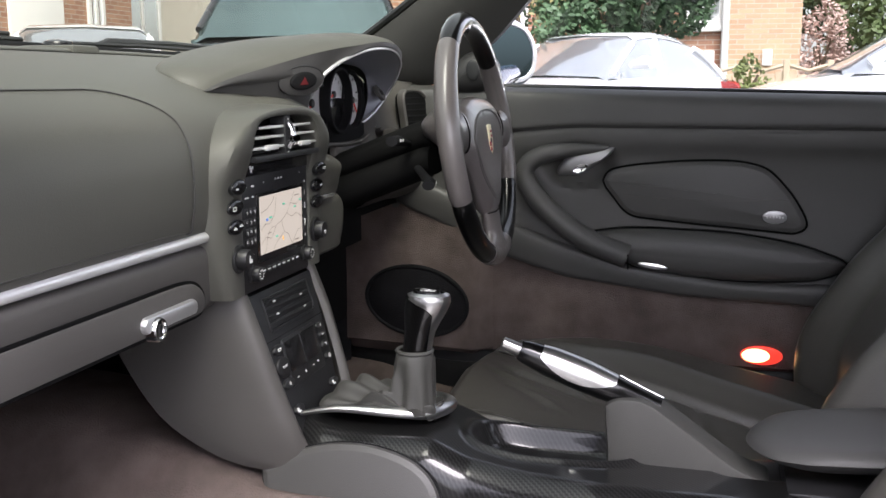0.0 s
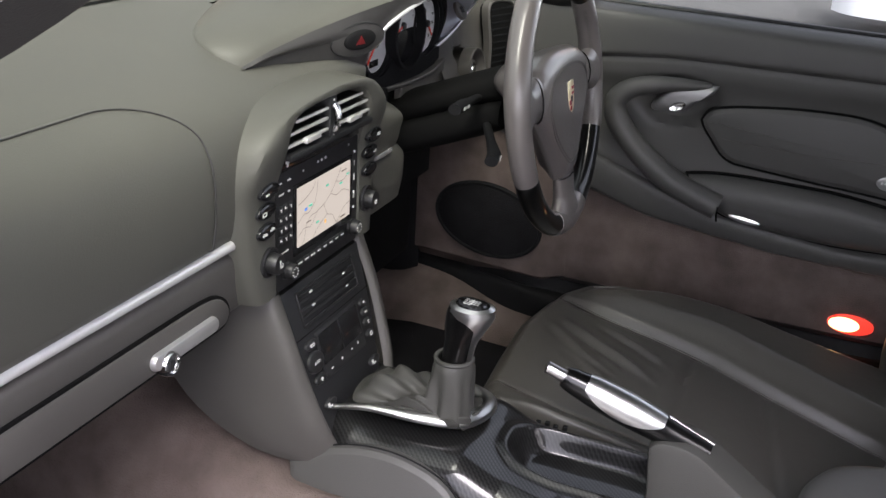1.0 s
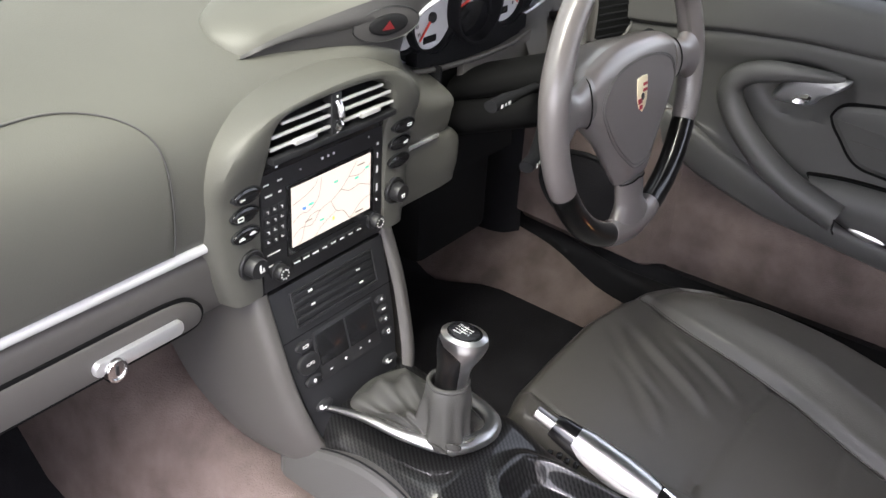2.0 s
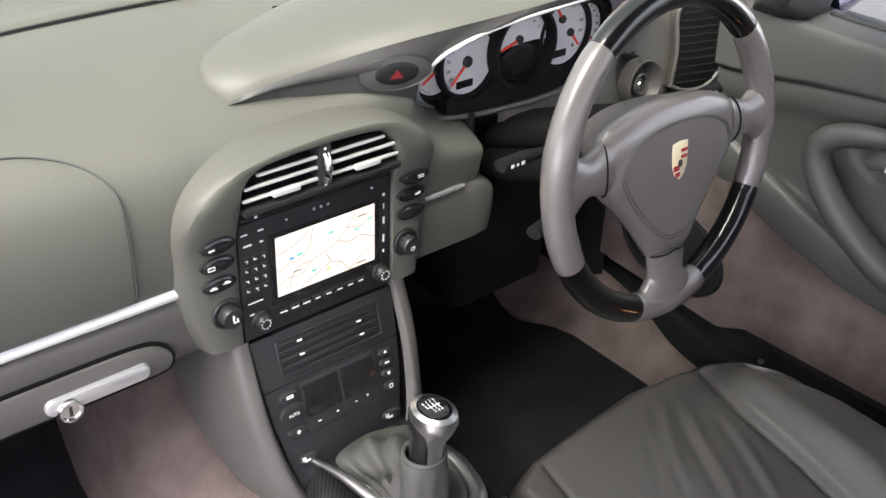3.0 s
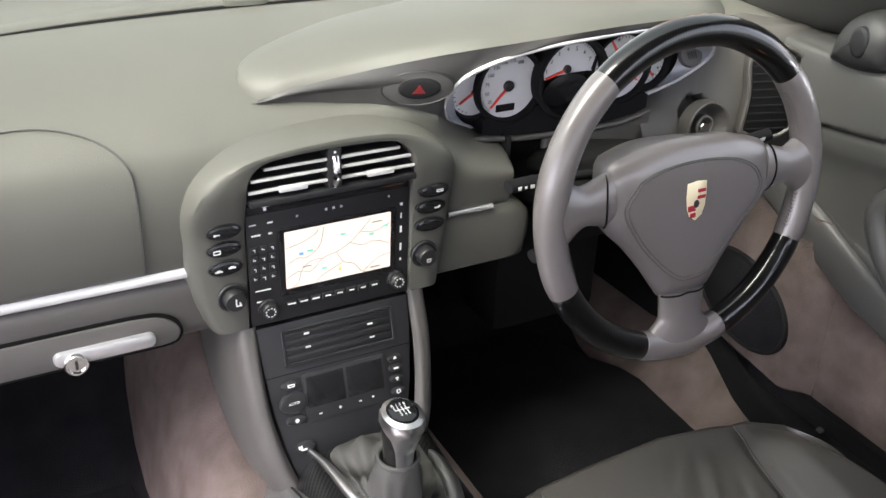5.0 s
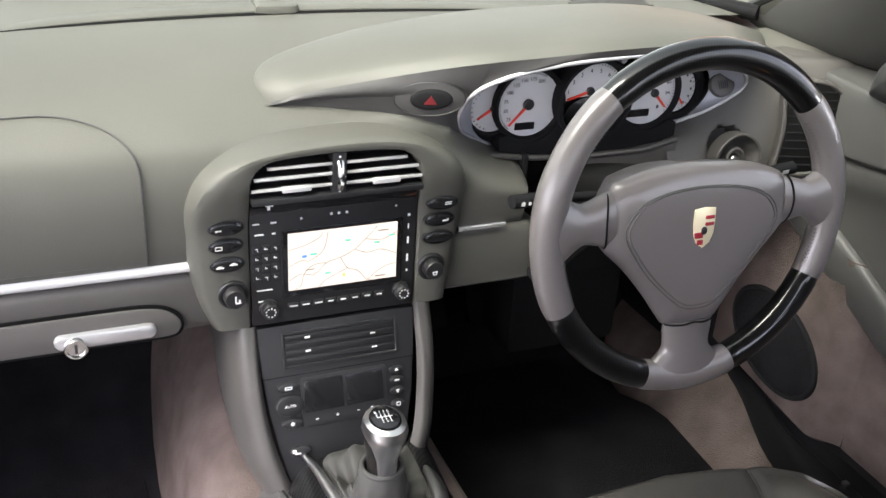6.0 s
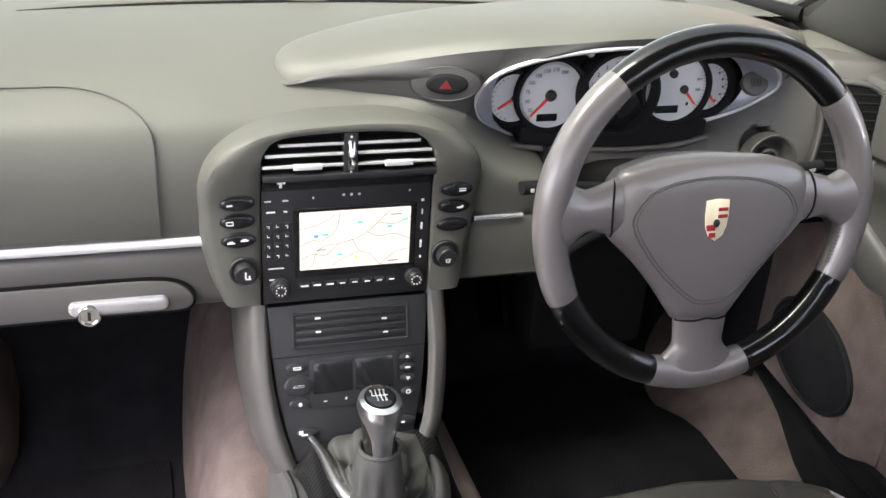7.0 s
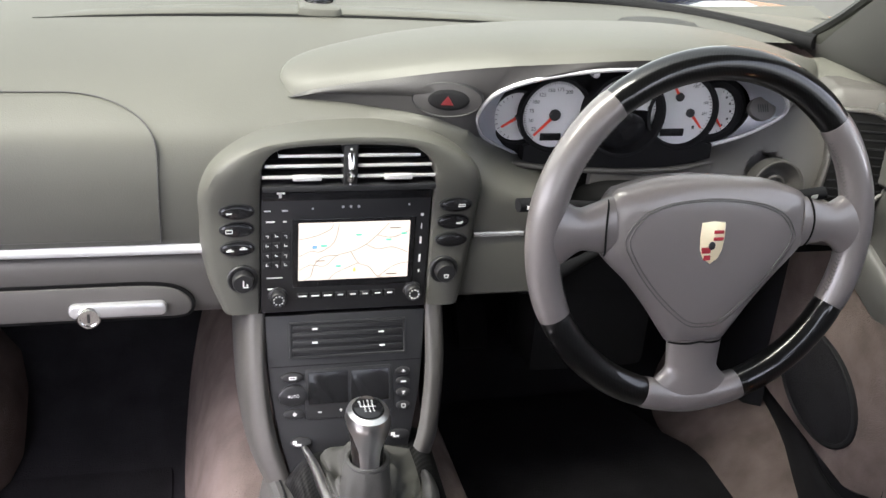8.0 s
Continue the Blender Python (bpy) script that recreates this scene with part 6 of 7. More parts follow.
# ---- windscreen frame ----
frame_ = thing("windscreen_frame", (0, 0, 0.95), "dark windscreen frame with padded pillars", "windscreen frame", kind="structure")
for sx in (1, -1):
    fr = spline([(0.648, 0.20, 0.935), (0.642, 0.18, 0.951), (0.634, 0.10, 0.997), (0.615, 0.0, 1.062), (0.585, -0.15, 1.165), (0.555, -0.27, 1.235)], 24)
    rr = spline([(0.735, 0.10, 0.90), (0.715, 0.0, 0.915), (0.690, -0.10, 0.975), (0.655, -0.18, 1.05), (0.61, -0.29, 1.16), (0.575, -0.38, 1.24)], 24)
    if sx < 0:
        rr = spline([(0.735, 0.10, 0.90), (0.712, 0.0, 0.918), (0.655, -0.09, 0.985), (0.60, -0.18, 1.044), (0.585, -0.27, 1.11), (0.565, -0.38, 1.225)], 24)
    rows = [[a.lerp(b, u) + Vector((-0.018 * math.sin(math.pi * u), 0, 0.004)) for u in np.linspace(0, 1, 10)] + [b + Vector((0.045, 0.0, 0.01)), a + Vector((0.055, 0.01, 0.02))] for a, b in zip(fr, rr)]
    part("pillar", surface([[Vector((sx * p.x, p.y, p.z)) for p in r] for r in rows], False, True, True), GREY_DOOR, frame_, "padded grey windscreen pillar")
    part("pillar_seal", sweep([Vector((sx * (p.x + 0.006), p.y + 0.012, p.z + 0.006)) for p in fr], 0.008, 8), BLACK, frame_)
part("header", sweep([(-0.57, -0.32, 1.245), (-0.3, -0.30, 1.262), (0, -0.295, 1.268), (0.3, -0.30, 1.262), (0.57, -0.32, 1.245)], 0.032, 12, flat=0.6), GREY_DOOR, frame_)
part("base_seal", sweep([Vector((x, 0.387 - 0.40 * abs(x / 0.72) ** 5, 0.966 - 0.012 * abs(x / 0.66) ** 3)) for x in np.linspace(-0.64, 0.64, 60)], 0.0105, 10), SHROUD, frame_)
glass_rows = []
for k in range(24):
    s = k / 23 * 2 - 1
    base = Vector((s * 0.66, 0.387 - 0.40 * abs(s * 0.66 / 0.72) ** 5, 0.966 - 0.012 * abs(s) ** 3))
    top = Vector((s * 0.56, -0.29 - 0.03 * s * s, 1.255 - 0.015 * s * s))
    glass_rows.append([base.lerp(top, u) + Vector((0, 0.02, 0.02)) * math.sin(math.pi * u) for u in np.linspace(0, 1, 10)])
pane = part("windscreen", surface(glass_rows), SCREEN_GLASS, frame_, "lightly tinted windscreen glass")
part("scuttle", surface([[Vector((x, 0.387 - 0.40 * abs(x / 0.72) ** 5 + dy, 0.966 - 0.012 * abs(x / 0.66) ** 3 + dz)) for dy, dz in ((-0.004, -0.004), (0.004, 0.006), (0.02, 0.008), (0.055, -0.002), (0.075, -0.03))] for x in np.linspace(-0.635, 0.635, 60)]), SHROUD, frame_, "black scuttle panel")
bonnet = part("bonnet", surface([[Vector((x, lerp(0.45 - 0.13 * abs(x / 0.72) ** 2.4, 1.85 - 0.5 * x * x, v), lerp(0.925, 0.64, v ** 1.7) + (0.05 * step(0.5, 0.75, abs(x)) - 0.03 * abs(x) ** 2) * (1 - 0.3 * v) - 0.25 * step(0.78, 0.9, abs(x)))) for v in np.linspace(0, 1, 16)] for x in np.linspace(-0.88, 0.88, 34)]), PAINT)
tagged(bonnet, "dark blue painted car bonnet beyond the windscreen", "car bonnet", kind="structure")
for x0 in (-0.30, 0.28):
    wp = thing("wiper", (x0, 0.41, 0.96), "black windscreen wiper at rest on the glass", "wiper", "wipers")
    part("wiper_arm", sweep([(x0 - 0.02, 0.425, 0.968), (x0 + 0.02, 0.418, 0.985), (x0 + 0.20, 0.405, 0.988), (x0 + 0.34, 0.395, 0.986)], [0.010, 0.007, 0.005, 0.003], 8), BLACK, wp)
    part("wiper_blade", sweep([(x0 - 0.10, 0.412, 0.979), (x0 + 0.1, 0.404, 0.981), (x0 + 0.36, 0.392, 0.979)], 0.004, 6), BLACK, wp)

# wing mirror on the driver's side
mir = thing("wing_mirror", (0.84, -0.08, 0.92), "dark silver-rimmed wing mirror outside the driver's window", "wing mirror")
MI = Plane((0.885, -0.108, 0.982), (0.80, -0.60, 0), (0.0, 0.0, 1))
mo = [(p.x, p.y) for p in spline([(a, b, 0) for a, b in ((-0.075, 0.02), (-0.06, 0.052), (-0.01, 0.064), (0.045, 0.050), (0.074, 0.01), (0.070, -0.035), (0.04, -0.058), (-0.03, -0.062), (-0.068, -0.04), (-0.075, 0.02))], 41)[:-1]]
part("housing", surface([[MI(a, b, 0.0) for a, b in mo], [MI(a * 1.06, b * 1.08, -0.006) for a, b in mo], [MI(a * 1.04, b * 1.05, -0.03) for a, b in mo], [MI(a * 0.8, b * 0.8, -0.075) for a, b in mo], [MI(a * 0.3, b * 0.3, -0.095) for a, b in mo]], False, True, True), SILVER, mir, "rounded silver housing")
part("housing_lip", frame_slab(mo, inset(mo, 0.010), MI, 0.004, 0.014, 0.002), SILVER_BRIGHT, mir)
part("mirror_glass", slab(inset(mo, 0.009), MI, -0.002 + 0.003, 0.003, 0), MIRROR, mir, "mirror glass")
part("mirror_foot", sweep([(0.73, -0.10, 0.915), (0.78, -0.11, 0.93), (0.86, -0.12, 0.94)], [0.03, 0.022, 0.018], 12), PAINT, mir)

# ---- roof and rear ----
HEADLINER = mat("dark_headliner", (0.10, 0.10, 0.095), 0.9, grain=0.4, grain_size=500)


def roof_z(x, y):
    return float(np.interp(-y, [0.26, 0.32, 0.6, 0.9, 1.2, 1.45], [1.262, 1.290, 1.350, 1.362, 1.350, 1.31])) - 0.05 * abs(x / 0.57) ** 2.5


roof = thing("roof", (0, -0.8, 1.3), "dark lined coupe roof over the seats", "roof", kind="structure")
part("headliner", surface([[(x, y, roof_z(x, y)) for x in np.linspace(-0.575, 0.575, 20)] for y in np.linspace(-0.28, -1.45, 16)]), HEADLINER, roof)
part("roof_skin", surface([[(x, y, roof_z(x, y) + 0.03 - 0.05 * abs(x / 0.62) ** 6) for x in np.linspace(-0.63, 0.63, 20)] for y in np.linspace(-0.26, -1.48, 16)]), PAINT, roof)
for sx in (1, -1):
    part("roof_rail", sweep([(sx * x, y, z) for x, y, z in ((0.575, -0.36, 1.245), (0.585, -0.5, 1.292), (0.585, -0.8, 1.312), (0.58, -1.1, 1.303), (0.60, -1.4, 1.25), (0.66, -1.8, 1.08), (0.70, -2.05, 0.95))], 0.022, 10), HEADLINER, roof)
    part("rear_side", surface([[(sx * x, y, z) for x, z in ((0.70, 0.25), (0.72, 0.6), (0.72, 0.90), (0.76, 0.93), (0.86, 0.75), (0.86, 0.3))] for y in (-1.06, -1.4, -2.1)]), GREY_DOOR, roof)
part("rear_shelf", box(-0.72, 0.72, -2.1, -1.30, 0.86, 0.90, 0.01), CARPET, roof)
part("rear_window", surface([[Vector((x, lerp(-1.45, -2.1, u), lerp(1.33, 0.93, u) - 0.06 * (x / 0.62) ** 2)) for x in np.linspace(-0.62, 0.62, 10)] for u in np.linspace(0, 1, 8)]), GLASS, roof, "clear rear window")
part("side_window", surface([[(lerp(0.705, 0.60, u) + 0.012 * math.sin(math.pi * u), lerp(y, max(y, -1.06) * 0.94 - 0.09 * step(-0.5, -0.1, y), u), lerp(belt(y), 1.285 - 0.05 * step(-0.5, -0.3, y) - 0.26 * step(-0.36, -0.12, y), u)) for u in np.linspace(0, 1, 8)] for y in np.linspace(-0.14, -1.06, 16)]), GLASS, roof, "clear driver's side window")

# ---- front wings and the unseen opened passenger door ----
for sx in (1, -1):
    wing = part("front_wing", surface([[(sx * x, y, z) for x, z in ((0.70, 0.93), (0.80, 0.90), (0.875, 0.80), (0.89, 0.6), (0.88, 0.30))] for y in np.linspace(0.08, 1.7, 8)]), PAINT)
    tagged(wing, "dark blue painted front wing", "car wing", kind="structure")
# out of view; added, and angled, to hold back low light from this side
open_door = thing("passenger_door", (-0.80, 0.08, 0.3), "opened dark blue passenger door with grey inner panel, unseen, added to block side light", "car door")
OD = Plane((-0.80, 0.08, 0.0), (-0.98, -0.20, 0), (0, 0, 1))
do = [(0.0, 0.36), (0.0, 0.90), (0.03, 0.915), (1.02, 0.90), (1.06, 0.86), (1.08, 0.60), (1.02, 0.36), (0.95, 0.33), (0.05, 0.33)]
part("outer_skin", slab(do, OD, -0.02, 0.06, 0.02), PAINT, open_door, "dark blue painted outer skin")
part("door_panel", slab(inset(do, 0.012), OD, 0.05, 0.07, 0.02), GREY_DOOR, open_door, "grey leather inner panel")

# ---- tail, quarters and wheels of the car ----
tail = part("rear_deck", surface([[(x, y, z - 0.06 * abs(x / 0.8) ** 3) for y, z in ((-2.06, 0.94), (-2.3, 0.88), (-2.55, 0.78), (-2.68, 0.62), (-2.70, 0.42), (-2.62, 0.28))] for x in np.linspace(-0.80, 0.80, 24)]), PAINT)
tagged(tail, "dark blue painted tail of the car", "car tail", kind="structure")
nose = part("front_bumper", surface([[(x, y - 0.55 * (x * x), z) for y, z in ((1.83, 0.64), (1.98, 0.56), (2.02, 0.45), (1.98, 0.30), (1.85, 0.24))] for x in np.linspace(-0.86, 0.86, 24)]), PAINT)
tagged(nose, "dark blue painted front bumper", "bumper", kind="structure")
for sx in (1, -1):
    q = part("rear_quarter", surface([[(sx * x, y, z) for x, z in ((0.70, 0.935), (0.80, 0.90), (0.885, 0.76), (0.90, 0.55), (0.87, 0.28))] for y in (-1.10, -1.4, -1.8, -2.2, -2.62)]), PAINT)
    tagged(q, "dark blue painted rear quarter", "car quarter", kind="structure")
    for y in (1.22, -1.78):
        wh = thing("car_wheel", (sx * 0.80, y, 0.42), "black tyre on a silver alloy wheel", "wheel", "wheels of the car")
        part("tyre", lathe([(0.21, -0.11), (0.30, -0.11), (0.318, -0.08), (0.318, 0.08), (0.30, 0.11), (0.21, 0.11)], (sx * 0.80, y, 0.42), (sx, 0, 0), 32), BLACK, wh)
        rim = bmesh.new()
        lathe([(0.205, 0.03), (0.215, 0.10), (0.20, 0.11), (0.19, 0.05), (0.02, 0.05)], (sx * 0.80, y, 0.42), (sx, 0, 0), 32, rim)
        for k in range(5):
            a = 2 * math.pi * k / 5
            sweep([(sx * 0.885, y, 0.42), (sx * 0.90, y + 0.19 * math.cos(a), 0.42 + 0.19 * math.sin(a))], [0.035, 0.022], 8, bm=rim)
        part("rim", rim, ALU, wh, "silver alloy rim")

# ---- outside ----
GZ = 0.10
ASPHALT = mat("asphalt", (0.07, 0.07, 0.068), 0.9, grain=0.8, grain_size=60, vary=0.2, vary_size=0.6)
ground = part("ground", surface([[(x, y, GZ) for x in (-400, 400)] for y in (-400, 400)]), ASPHALT)
tagged(ground, "grey asphalt parking ground", "ground", kind="structure")
WHITE_PAINT = mat("white_car_paint", (0.75, 0.76, 0.78), 0.25, vary=0.03, coat=1.0)
DARK_PAINT = mat("black_car_paint", (0.015, 0.015, 0.017), 0.25, vary=0.05, coat=1.0)
TEAL_GLASS = mat("dark_teal_car_glass", (0.20, 0.28, 0.28), 0.05, 0.8, vary=0.2, vary_size=1.2)
CAR_GLASS = mat("sky_reflecting_car_glass", (0.62, 0.64, 0.66), 0.06, 0.8, vary=0.05)
RUBBER = mat("tyre_rubber", (0.02, 0.02, 0.02), 0.85, grain=0.3)
TAIL = mat("tail_lamp", (0.35, 0.02, 0.02), 0.2, vary=0.05, coat=0.5)
CLEAR = mat("head_lamp", (0.6, 0.62, 0.65), 0.12, 0.4, vary=0.05)


def parked_car(at, turn, paint, label, length=4.2, width=1.78, height=1.42, group="parked cars", panes=None):
    """Nose towards local +x."""
    car = thing("parked_car", at, label, "car", group)
    car.rotation_euler = (0, 0, radians(turn))
    m = pose(*at, 0, 0, turn)

    def put(name, bm, material, parent, lab=""):
        bm.transform(m)
        ob = new(name, mesh_of(name, bm, material))
        ob.parent = parent
        if parent is car:
            ob.matrix_parent_inverse = m.inverted()
        return tagged(ob, lab)

    L, w, h = length / 2, width / 2, height
    xs = [(-L, 0.55, 0.45), (-L + 0.12, 0.62, 0.78), (-L + 0.6, 0.95, 0.92), (-L * 0.5, 1.0, 0.95), (0, 1.0, 0.94), (L * 0.42, 1.0, 0.92), (L * 0.7, 0.97, 0.84), (L - 0.15, 0.85, 0.70), (L, 0.62, 0.45)]
    prof = [Vector(p) for p in xs]
    rows = []
    for p in spline(prof, 40):
        ww, top = w * p.y, p.z * h / 1.42
        sec = [(-ww * 0.96, 0.22), (-ww, 0.40), (-ww * 1.0, 0.62), (-ww * 0.965, top * 0.93), (-ww * 0.84, top), (-ww * 0.4, top + 0.02), (0, top + 0.025), (ww * 0.4, top + 0.02), (ww * 0.84, top), (ww * 0.965, top * 0.93), (ww, 0.62), (ww, 0.40), (ww * 0.96, 0.22)]
        rows.append([(p.x, q.x, q.y) for q in spline([(a, b, 0) for a, b in sec], 30)])
    body = put("body", surface(rows, False, False), paint, car)
    # cabin: glass house with painted roof
    cab = [(-L + 0.45, 0.90, 0.93), (-L + 0.95, 0.78, 1.28), (-L * 0.2, 0.72, 1.41), (L * 0.12, 0.72, 1.40), (L * 0.30, 0.78, 1.24), (L * 0.56, 0.92, 0.92)]
    rows = []
    for p in spline([Vector(c) for c in cab], 30):
        z, ww = p.z * h / 1.42, w * p.y
        rows.append([(p.x, -w * 0.93, 0.90 * h / 1.42), (p.x, -ww, z - 0.06), (p.x, -ww * 0.86, z), (p.x, 0, z + 0.02), (p.x, ww * 0.86, z), (p.x, ww, z - 0.06), (p.x, w * 0.93, 0.90 * h / 1.42)])
    put("glasshouse", surface(rows), panes or CAR_GLASS, car, "tinted windows")
    put("roof", surface([[Vector(q) + Vector((0, 0, 0.012)) for q in r[1:6]] for r in rows[9:20]]), paint, car)
    for s in (-1, 1):
        for i, j in ((1, 8), (20, 28)):
            put("pillar", sweep([Vector(rows[k][3 + 2 * s]) * 1.0 + Vector((0, 0, 0.008)) for k in range(i, j)], 0.035, 8), paint, car)
        put("pillar", sweep([(0.0, s * w * 0.93, 0.92 * h / 1.42), (-0.05, s * w * 0.73, 1.36 * h / 1.42)], 0.03, 8), paint, car)
        put("wing_mirror", sweep([(L * 0.36, s * w * 0.95, 1.0), (L * 0.36, s * (w + 0.12), 1.03), (L * 0.36, s * (w + 0.20), 1.03)], [0.03, 0.075, 0.06], 10), paint, car)
        put("head_lamp", slab(ellipse(0, 0, 0.16, 0.09, 20), Plane((L - 0.08, s * w * 0.62, 0.66), (0, 1, 0), (-0.4, 0, 1)), 0.03, 0.06, 0.01), CLEAR, car)
        put("tail_lamp", slab(ellipse(0, 0, 0.17, 0.09, 20), Plane((-L + 0.03, s * w * 0.66, 0.76), (0, -1, 0), (0.2, 0, 1)), 0.05, 0.08, 0.01), TAIL, car, "red tail lamp")
        for x in (-L * 0.62, L * 0.62):
            ty = put("tyre", lathe([(0.20, -0.11), (0.31, -0.11), (0.325, -0.08), (0.325, 0.08), (0.31, 0.11), (0.20, 0.11)], (x, s * (w - 0.10), 0.325), (0, s, 0), 32), RUBBER, car)
            rim = bmesh.new()
            lathe([(0.20, 0.04), (0.21, 0.10), (0.195, 0.11), (0.185, 0.06)], (x, s * (w - 0.10), 0.325), (0, s, 0), 32, rim)
            for k in range(7):
                a = 2 * math.pi * k / 7
                sweep([(x, s * (w - 0.02), 0.325), (x + 0.19 * math.cos(a), s * (w - 0.01), 0.325 + 0.19 * math.sin(a))], [0.03, 0.018], 6, bm=rim)
            put("rim", rim, ALU, ty, "spoked alloy rim")
    return car


parked_car((10.6, 0.72, GZ), 152, WHITE_PAINT, "white coupe parked at an angle beyond the driver's door", 3.9, 1.72, 1.36)
parked_car((6.1, -2.35, GZ), 90, WHITE_PAINT, "white saloon parked side-on beyond the driver's door", 3.9, 1.8, 1.38)
parked_car((8.1, 3.35, GZ), 200, DARK_PAINT, "large black car parked beyond the windscreen", 4.7, 1.95, 1.85, panes=TEAL_GLASS)
parked_car((8.2, 5.9, GZ), 214, WHITE_PAINT, "pale car parked far ahead", 4.1, 1.72, 1.40)
parked_car((8.6, 8.4, GZ), 214, WHITE_PAINT, "silver car parked far ahead", 4.1, 1.72, 1.35)


def brick_wall_material(name, light, dark):
    m = bpy.data.materials.new(name)
    m.use_nodes = True
    n, l = m.node_tree.nodes, m.node_tree.links
    tc = n.new("ShaderNodeTexCoord")
    sep, com = n.new("ShaderNodeSeparateXYZ"), n.new("ShaderNodeCombineXYZ")
    l.new(tc.outputs["Object"], sep.inputs["Vector"])
    add = n.new("ShaderNodeMath")
    add.operation = "ADD"
    l.new(sep.outputs["X"], add.inputs[0])
    l.new(sep.outputs["Y"], add.inputs[1])
    l.new(add.outputs["Value"], com.inputs["X"])
    l.new(sep.outputs["Z"], com.inputs["Y"])
    b = n.new("ShaderNodeTexBrick")
    b.inputs["Scale"].default_value = 1.0
    b.inputs["Brick Width"].default_value, b.inputs["Row Height"].default_value, b.inputs["Mortar Size"].default_value = 0.225, 0.075, 0.006
    b.inputs["Color1"].default_value, b.inputs["Color2"].default_value, b.inputs["Mortar"].default_value = (*light, 1), (*dark, 1), (0.50, 0.45, 0.38, 1)
    l.new(com.outputs["Vector"], b.inputs["Vector"])
    l.new(b.outputs["Color"], n["Principled BSDF"].inputs["Base Color"])
    bump = n.new("ShaderNodeBump")
    bump.inputs["Distance"].default_value = 0.01
    l.new(b.outputs["Fac"], bump.inputs["Height"])
    bump.invert = True
    l.new(bump.outputs["Normal"], n["Principled BSDF"].inputs["Normal"])
    n["Principled BSDF"].inputs["Roughness"].default_value = 0.9
    return m


BRICK = brick_wall_material("house_brick", (0.45, 0.25, 0.16), (0.34, 0.17, 0.11))
YELLOW_BRICK = brick_wall_material("yellow_brick", (0.52, 0.36, 0.22), (0.42, 0.27, 0.17))
UPVC = mat("white_frame", (0.8, 0.8, 0.78), 0.4, vary=0.03)
TILE = mat("roof_tile", (0.16, 0.08, 0.06), 0.85, grain=0.5, grain_size=8, vary=0.2)
RENDER = mat("pale_render", (0.62, 0.58, 0.50), 0.9, grain=0.3, grain_size=30, vary=0.08)


def house(x0, x1, y0, y1, h, wins, label, wall=None):
    hs = thing("house", ((x0 + x1) / 2, (y0 + y1) / 2, 0), label, "house", "houses")
    part("wall", box(x0, x1, y0, y1, 0, h), wall or BRICK, hs)
    mx = (y0 + y1) / 2
    part("roof", surface([[(x0 - 0.3, y0 - 0.3, h), (x1 + 0.3, y0 - 0.3, h)], [(x0 - 0.3, mx, h + 2.4), (x1 + 0.3, mx, h + 2.4)], [(x0 - 0.3, y1 + 0.3, h), (x1 + 0.3, y1 + 0.3, h)]]), TILE, hs)
    for face, c, z, ww, hh in wins:
        pl = Plane((x0, c, z), (0, -1, 0), (0, 0, 1)) if face == "x" else Plane((c, y0, z), (1, 0, 0), (0, 0, 1))
        wf = part("window", frame_slab([(-ww, -hh), (ww, -hh), (ww, hh), (-ww, hh)], [(-ww + 0.09, -hh + 0.09), (ww - 0.09, -hh + 0.09), (ww - 0.09, hh - 0.09), (-ww + 0.09, hh - 0.09)], pl, 0.05, 0.10, 0.01), UPVC, hs, "white window frame")
        part("pane", slab([(-ww + 0.08, -hh + 0.08), (ww - 0.08, -hh + 0.08), (ww - 0.08, hh - 0.08), (-ww + 0.08, hh - 0.08)], pl, 0.015, 0.02, 0), CAR_GLASS, wf)
        part("mullion", slab([(-0.04, -hh), (0.04, -hh), (0.04, hh), (-0.04, hh)], pl, 0.045, 0.05, 0.005), UPVC, wf)
        part("sill", slab([(-ww - 0.08, -hh - 0.10), (ww + 0.08, -hh - 0.10), (ww + 0.08, -hh), (-ww - 0.08, -hh)], pl, 0.09, 0.14, 0.01), UPVC, wf)
    return hs


h1 = house(15.0, 22.0, -1.75, 6.0, 5.6, (("x", -0.35, 2.35, 0.30, 0.55), ("x", -0.28, 1.28, 0.24, 0.13), ("x", 3.0, 2.3, 0.6, 0.6), ("x", -1.2, 4.2, 0.4, 0.5)), "red brick house with white windows and a downpipe")
part("downpipe", sweep([(14.85, -0.66, 0), (14.85, -0.66, 5.6)], 0.055, 10), UPVC, h1, "white downpipe")
part("side_wall", box(14.90, 15.0, -1.76, -0.62, 0, 5.6), YELLOW_BRICK, h1, "paler yellow brick")
part("vent_cover", box(14.86, 14.93, -1.36, -1.22, 1.18, 1.42, 0.01), UPVC, h1)
h2 = house(9.5, 15.0, 9.6, 15.5, 5.5, (("y", 13.9, 2.1, 0.24, 0.55), ("y", 13.6, 4.2, 0.5, 0.5)), "brick house with a white door beyond the parked cars")
part("door", box(11.7, 13.0, 9.56, 9.66, 0.1, 2.35, 0.01), UPVC, h2, "white front door")
house(15.6, 21.0, 11.0, 17.0, 5.0, (("y", 17.6, 2.2, 0.7, 0.7),), "pale rendered house beyond the cars", RENDER)
FENCE = mat("weathered_wood", (0.42, 0.34, 0.24), 0.85, grain=0.4, grain_size=20, vary=0.2, vary_size=3)
fence = thing("wooden_fence", (13.0, -1.5, 0), "weathered wooden fence with round-topped panels", "fence")
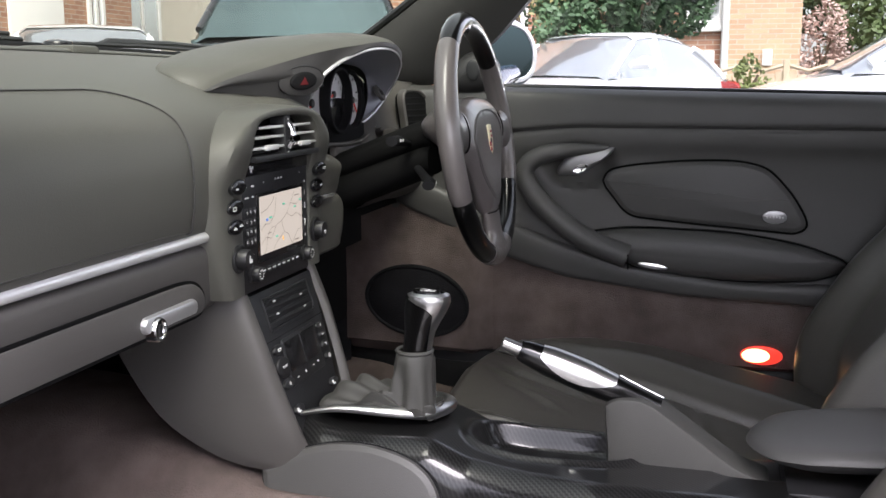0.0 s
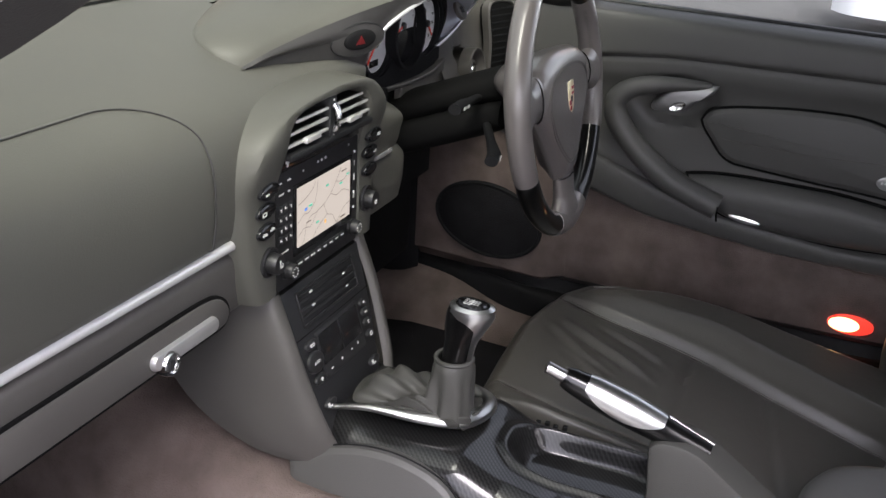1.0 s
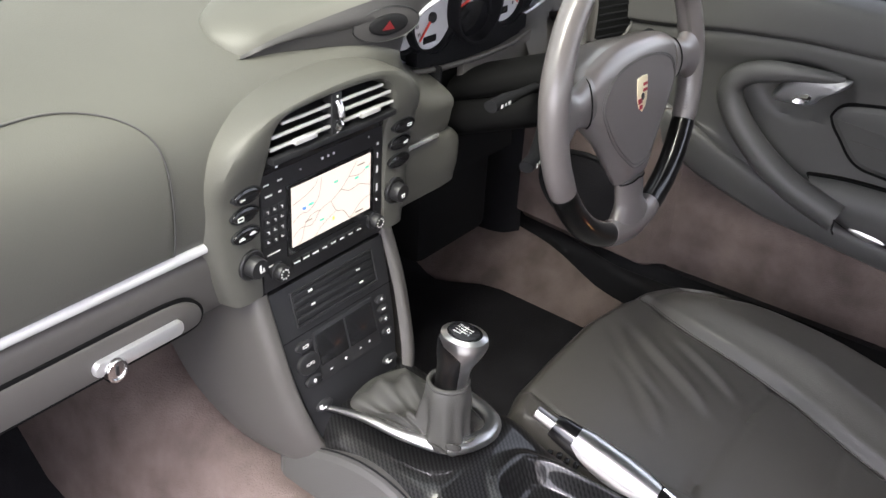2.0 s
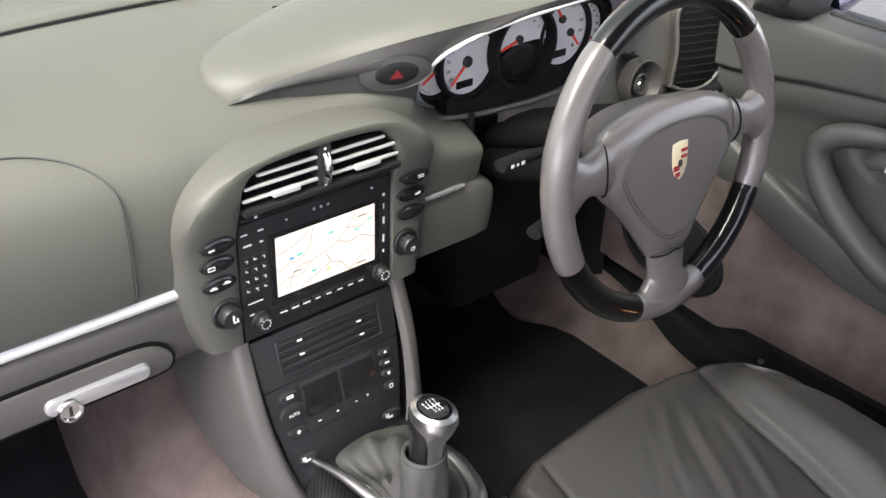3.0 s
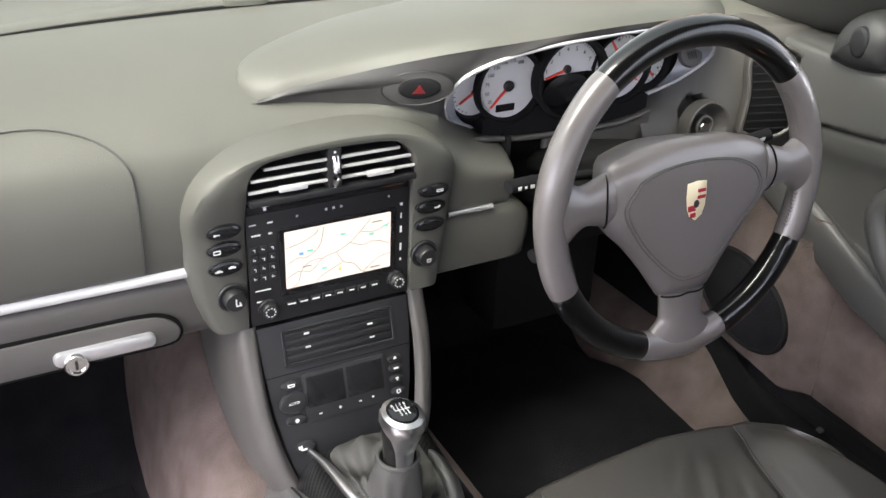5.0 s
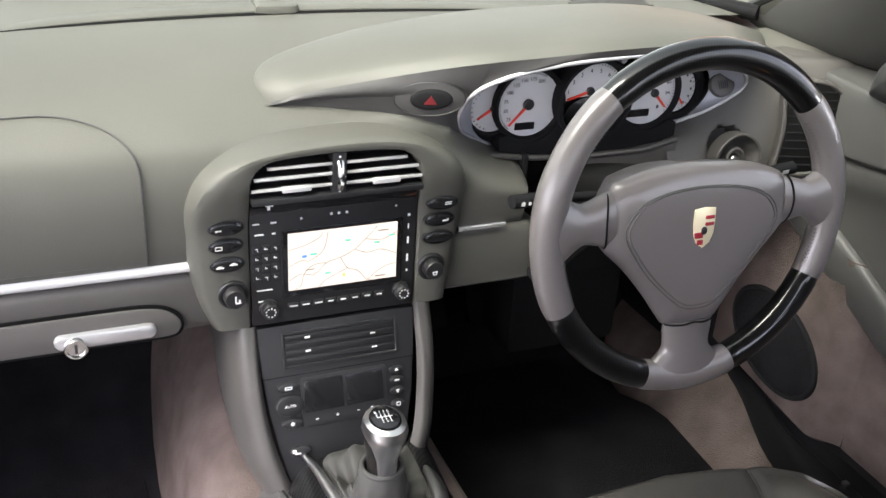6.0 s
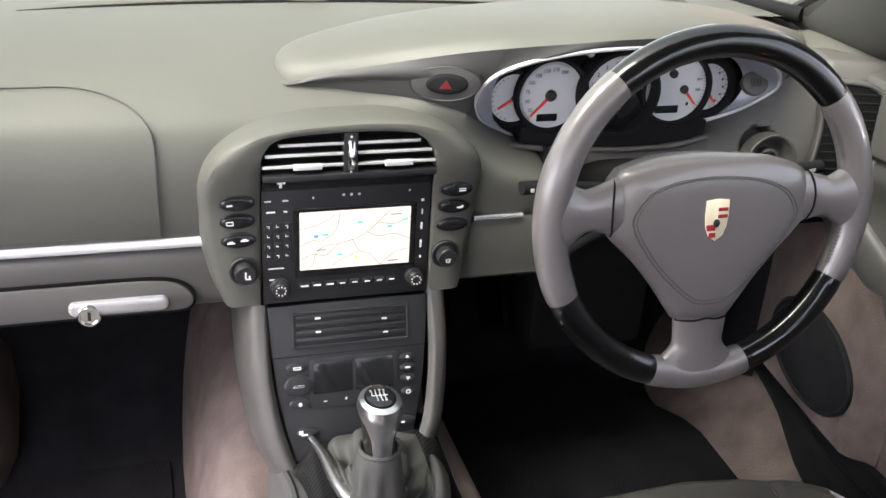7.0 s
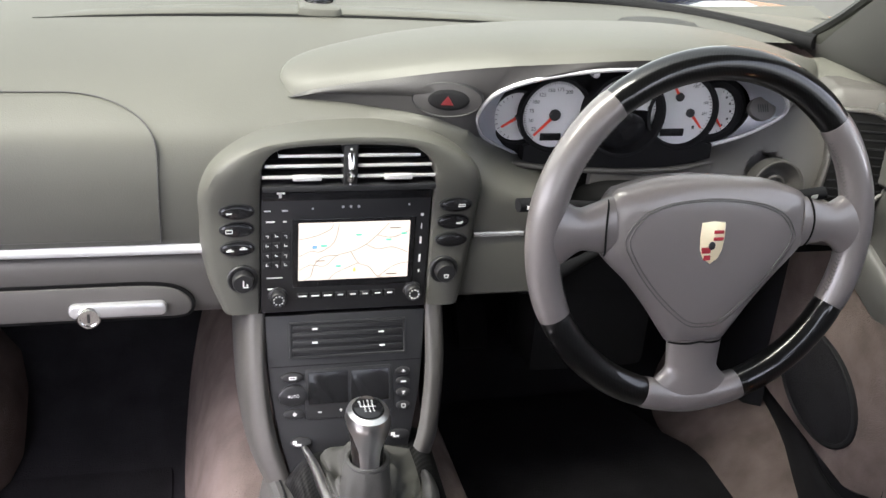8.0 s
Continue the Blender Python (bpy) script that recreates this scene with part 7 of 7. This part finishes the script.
for k in range(8):
    y = 0.2 - 0.55 * k
    part("post", box(12.96, 13.04, y - 0.04, y + 0.04, 0, 1.22, 0.01), FENCE, fence)
    if k < 7:
        part("rail", sweep([(13.0, y, 1.16), (13.0, y - 0.275, 1.08), (13.0, y - 0.55, 1.16)], 0.03, 6), FENCE, fence)
        for j in range(4):
            yy = y - 0.07 - 0.135 * j
            part("slat", box(13.0, 13.02, yy - 0.06, yy + 0.06, 0.05, 1.09 - 0.06 * math.sin(math.pi * (j + 0.5) / 4), 0.004), FENCE, fence)


def foliage(name, centre, size, color, count, leaf, label, category, trunk=None, seed=1, cone=False):
    random.seed(seed)
    t = thing(name, (centre[0], centre[1], 0), label, category)
    gm = mat(name + "_leaf", color, 0.6, vary=0.45, vary_size=1.2)
    bm = bmesh.new()
    blobs = [(random.uniform(-0.8, 0.8), random.uniform(-0.8, 0.8), random.uniform(-0.95, 0.95), random.uniform(0.28, 0.5)) for _ in range(26)]
    for _ in range(count):
        bx, by, bz, br = random.choice(blobs)
        d = Vector((random.gauss(0, 1), random.gauss(0, 1), random.gauss(0, 1))).normalized() * br * random.uniform(0.75, 1.08)
        q = Vector((bx, by, bz)) + d
        sh = (1.0 - 0.55 * (q.z + 1) / 2) if cone else math.sqrt(max(0.05, 1.15 - q.z * q.z * 0.8))
        p = Vector((centre[0] + q.x * sh * size[0], centre[1] + q.y * sh * size[1], centre[2] + q.z * size[2]))
        a = Vector((random.gauss(0, 1), random.gauss(0, 1), random.gauss(0, 1))).normalized() * leaf
        b = a.orthogonal().normalized() * leaf * 0.6
        vs = [bm.verts.new(p + s) for s in (a, b, -a, -b)]
        bm.faces.new(vs)
    me = bpy.data.meshes.new("crown")
    bm.to_mesh(me)
    bm.free()
    me.materials.append(gm)
    c = new("crown", me)
    c.parent = t
    c.matrix_parent_inverse = Matrix.Translation(-Vector(t.location))
    top = centre[2] - size[2] * 0.3
    bark = mat(name + "_bark", (0.12, 0.09, 0.06), 0.9, grain=0.5, grain_size=20)
    part("trunk", sweep([(centre[0], centre[1], 0), (centre[0] + 0.05, centre[1], top * 0.6), (centre[0], centre[1] + 0.05, top + size[2] * 0.5)], [0.14, 0.10, 0.03], 10), bark, t)
    for k in range(5):
        a = k * 1.256
        part("limb", sweep([(centre[0], centre[1], top * (0.7 + 0.05 * k)), (centre[0] + 0.5 * size[0] * math.cos(a), centre[1] + 0.5 * size[1] * math.sin(a), top + size[2] * 0.2 * k)], [0.05, 0.015], 6), bark, t)
    return t


foliage("conifer_hedge", (11.2 + 2.2, 0.72, 1.75), (0.9, 1.18, 1.9), (0.040, 0.085, 0.034), 14000, 0.06, "tall dark green clipped conifer hedge", "hedge", seed=3)
foliage("bush", (17.5, -2.30, 1.45), (0.5, 0.48, 0.75), (0.42, 0.31, 0.27), 1700, 0.04, "bare reddish twiggy bush", "bush", seed=4)
foliage("tree", (19.0, -3.75, 2.0), (1.3, 1.0, 1.6), (0.08, 0.12, 0.04), 5000, 0.08, "green garden tree behind the fence", "tree", seed=5)
foliage("tree", (22.0, -3.0, 3.2), (1.5, 1.4, 1.4), (0.07, 0.11, 0.04), 4000, 0.08, "green garden tree behind the fence", "tree", seed=6)
foliage("shrub", (12.4, -0.95, 0.85), (0.25, 0.25, 0.35), (0.14, 0.17, 0.05), 900, 0.04, "yellow-green shrub before the fence", "shrub", seed=8)
foliage("tree", (13.6, 2.35, 2.9), (0.8, 0.8, 1.2), (0.16, 0.15, 0.06), 900, 0.05, "sparse yellowing tree beside the hedge", "tree", seed=9)
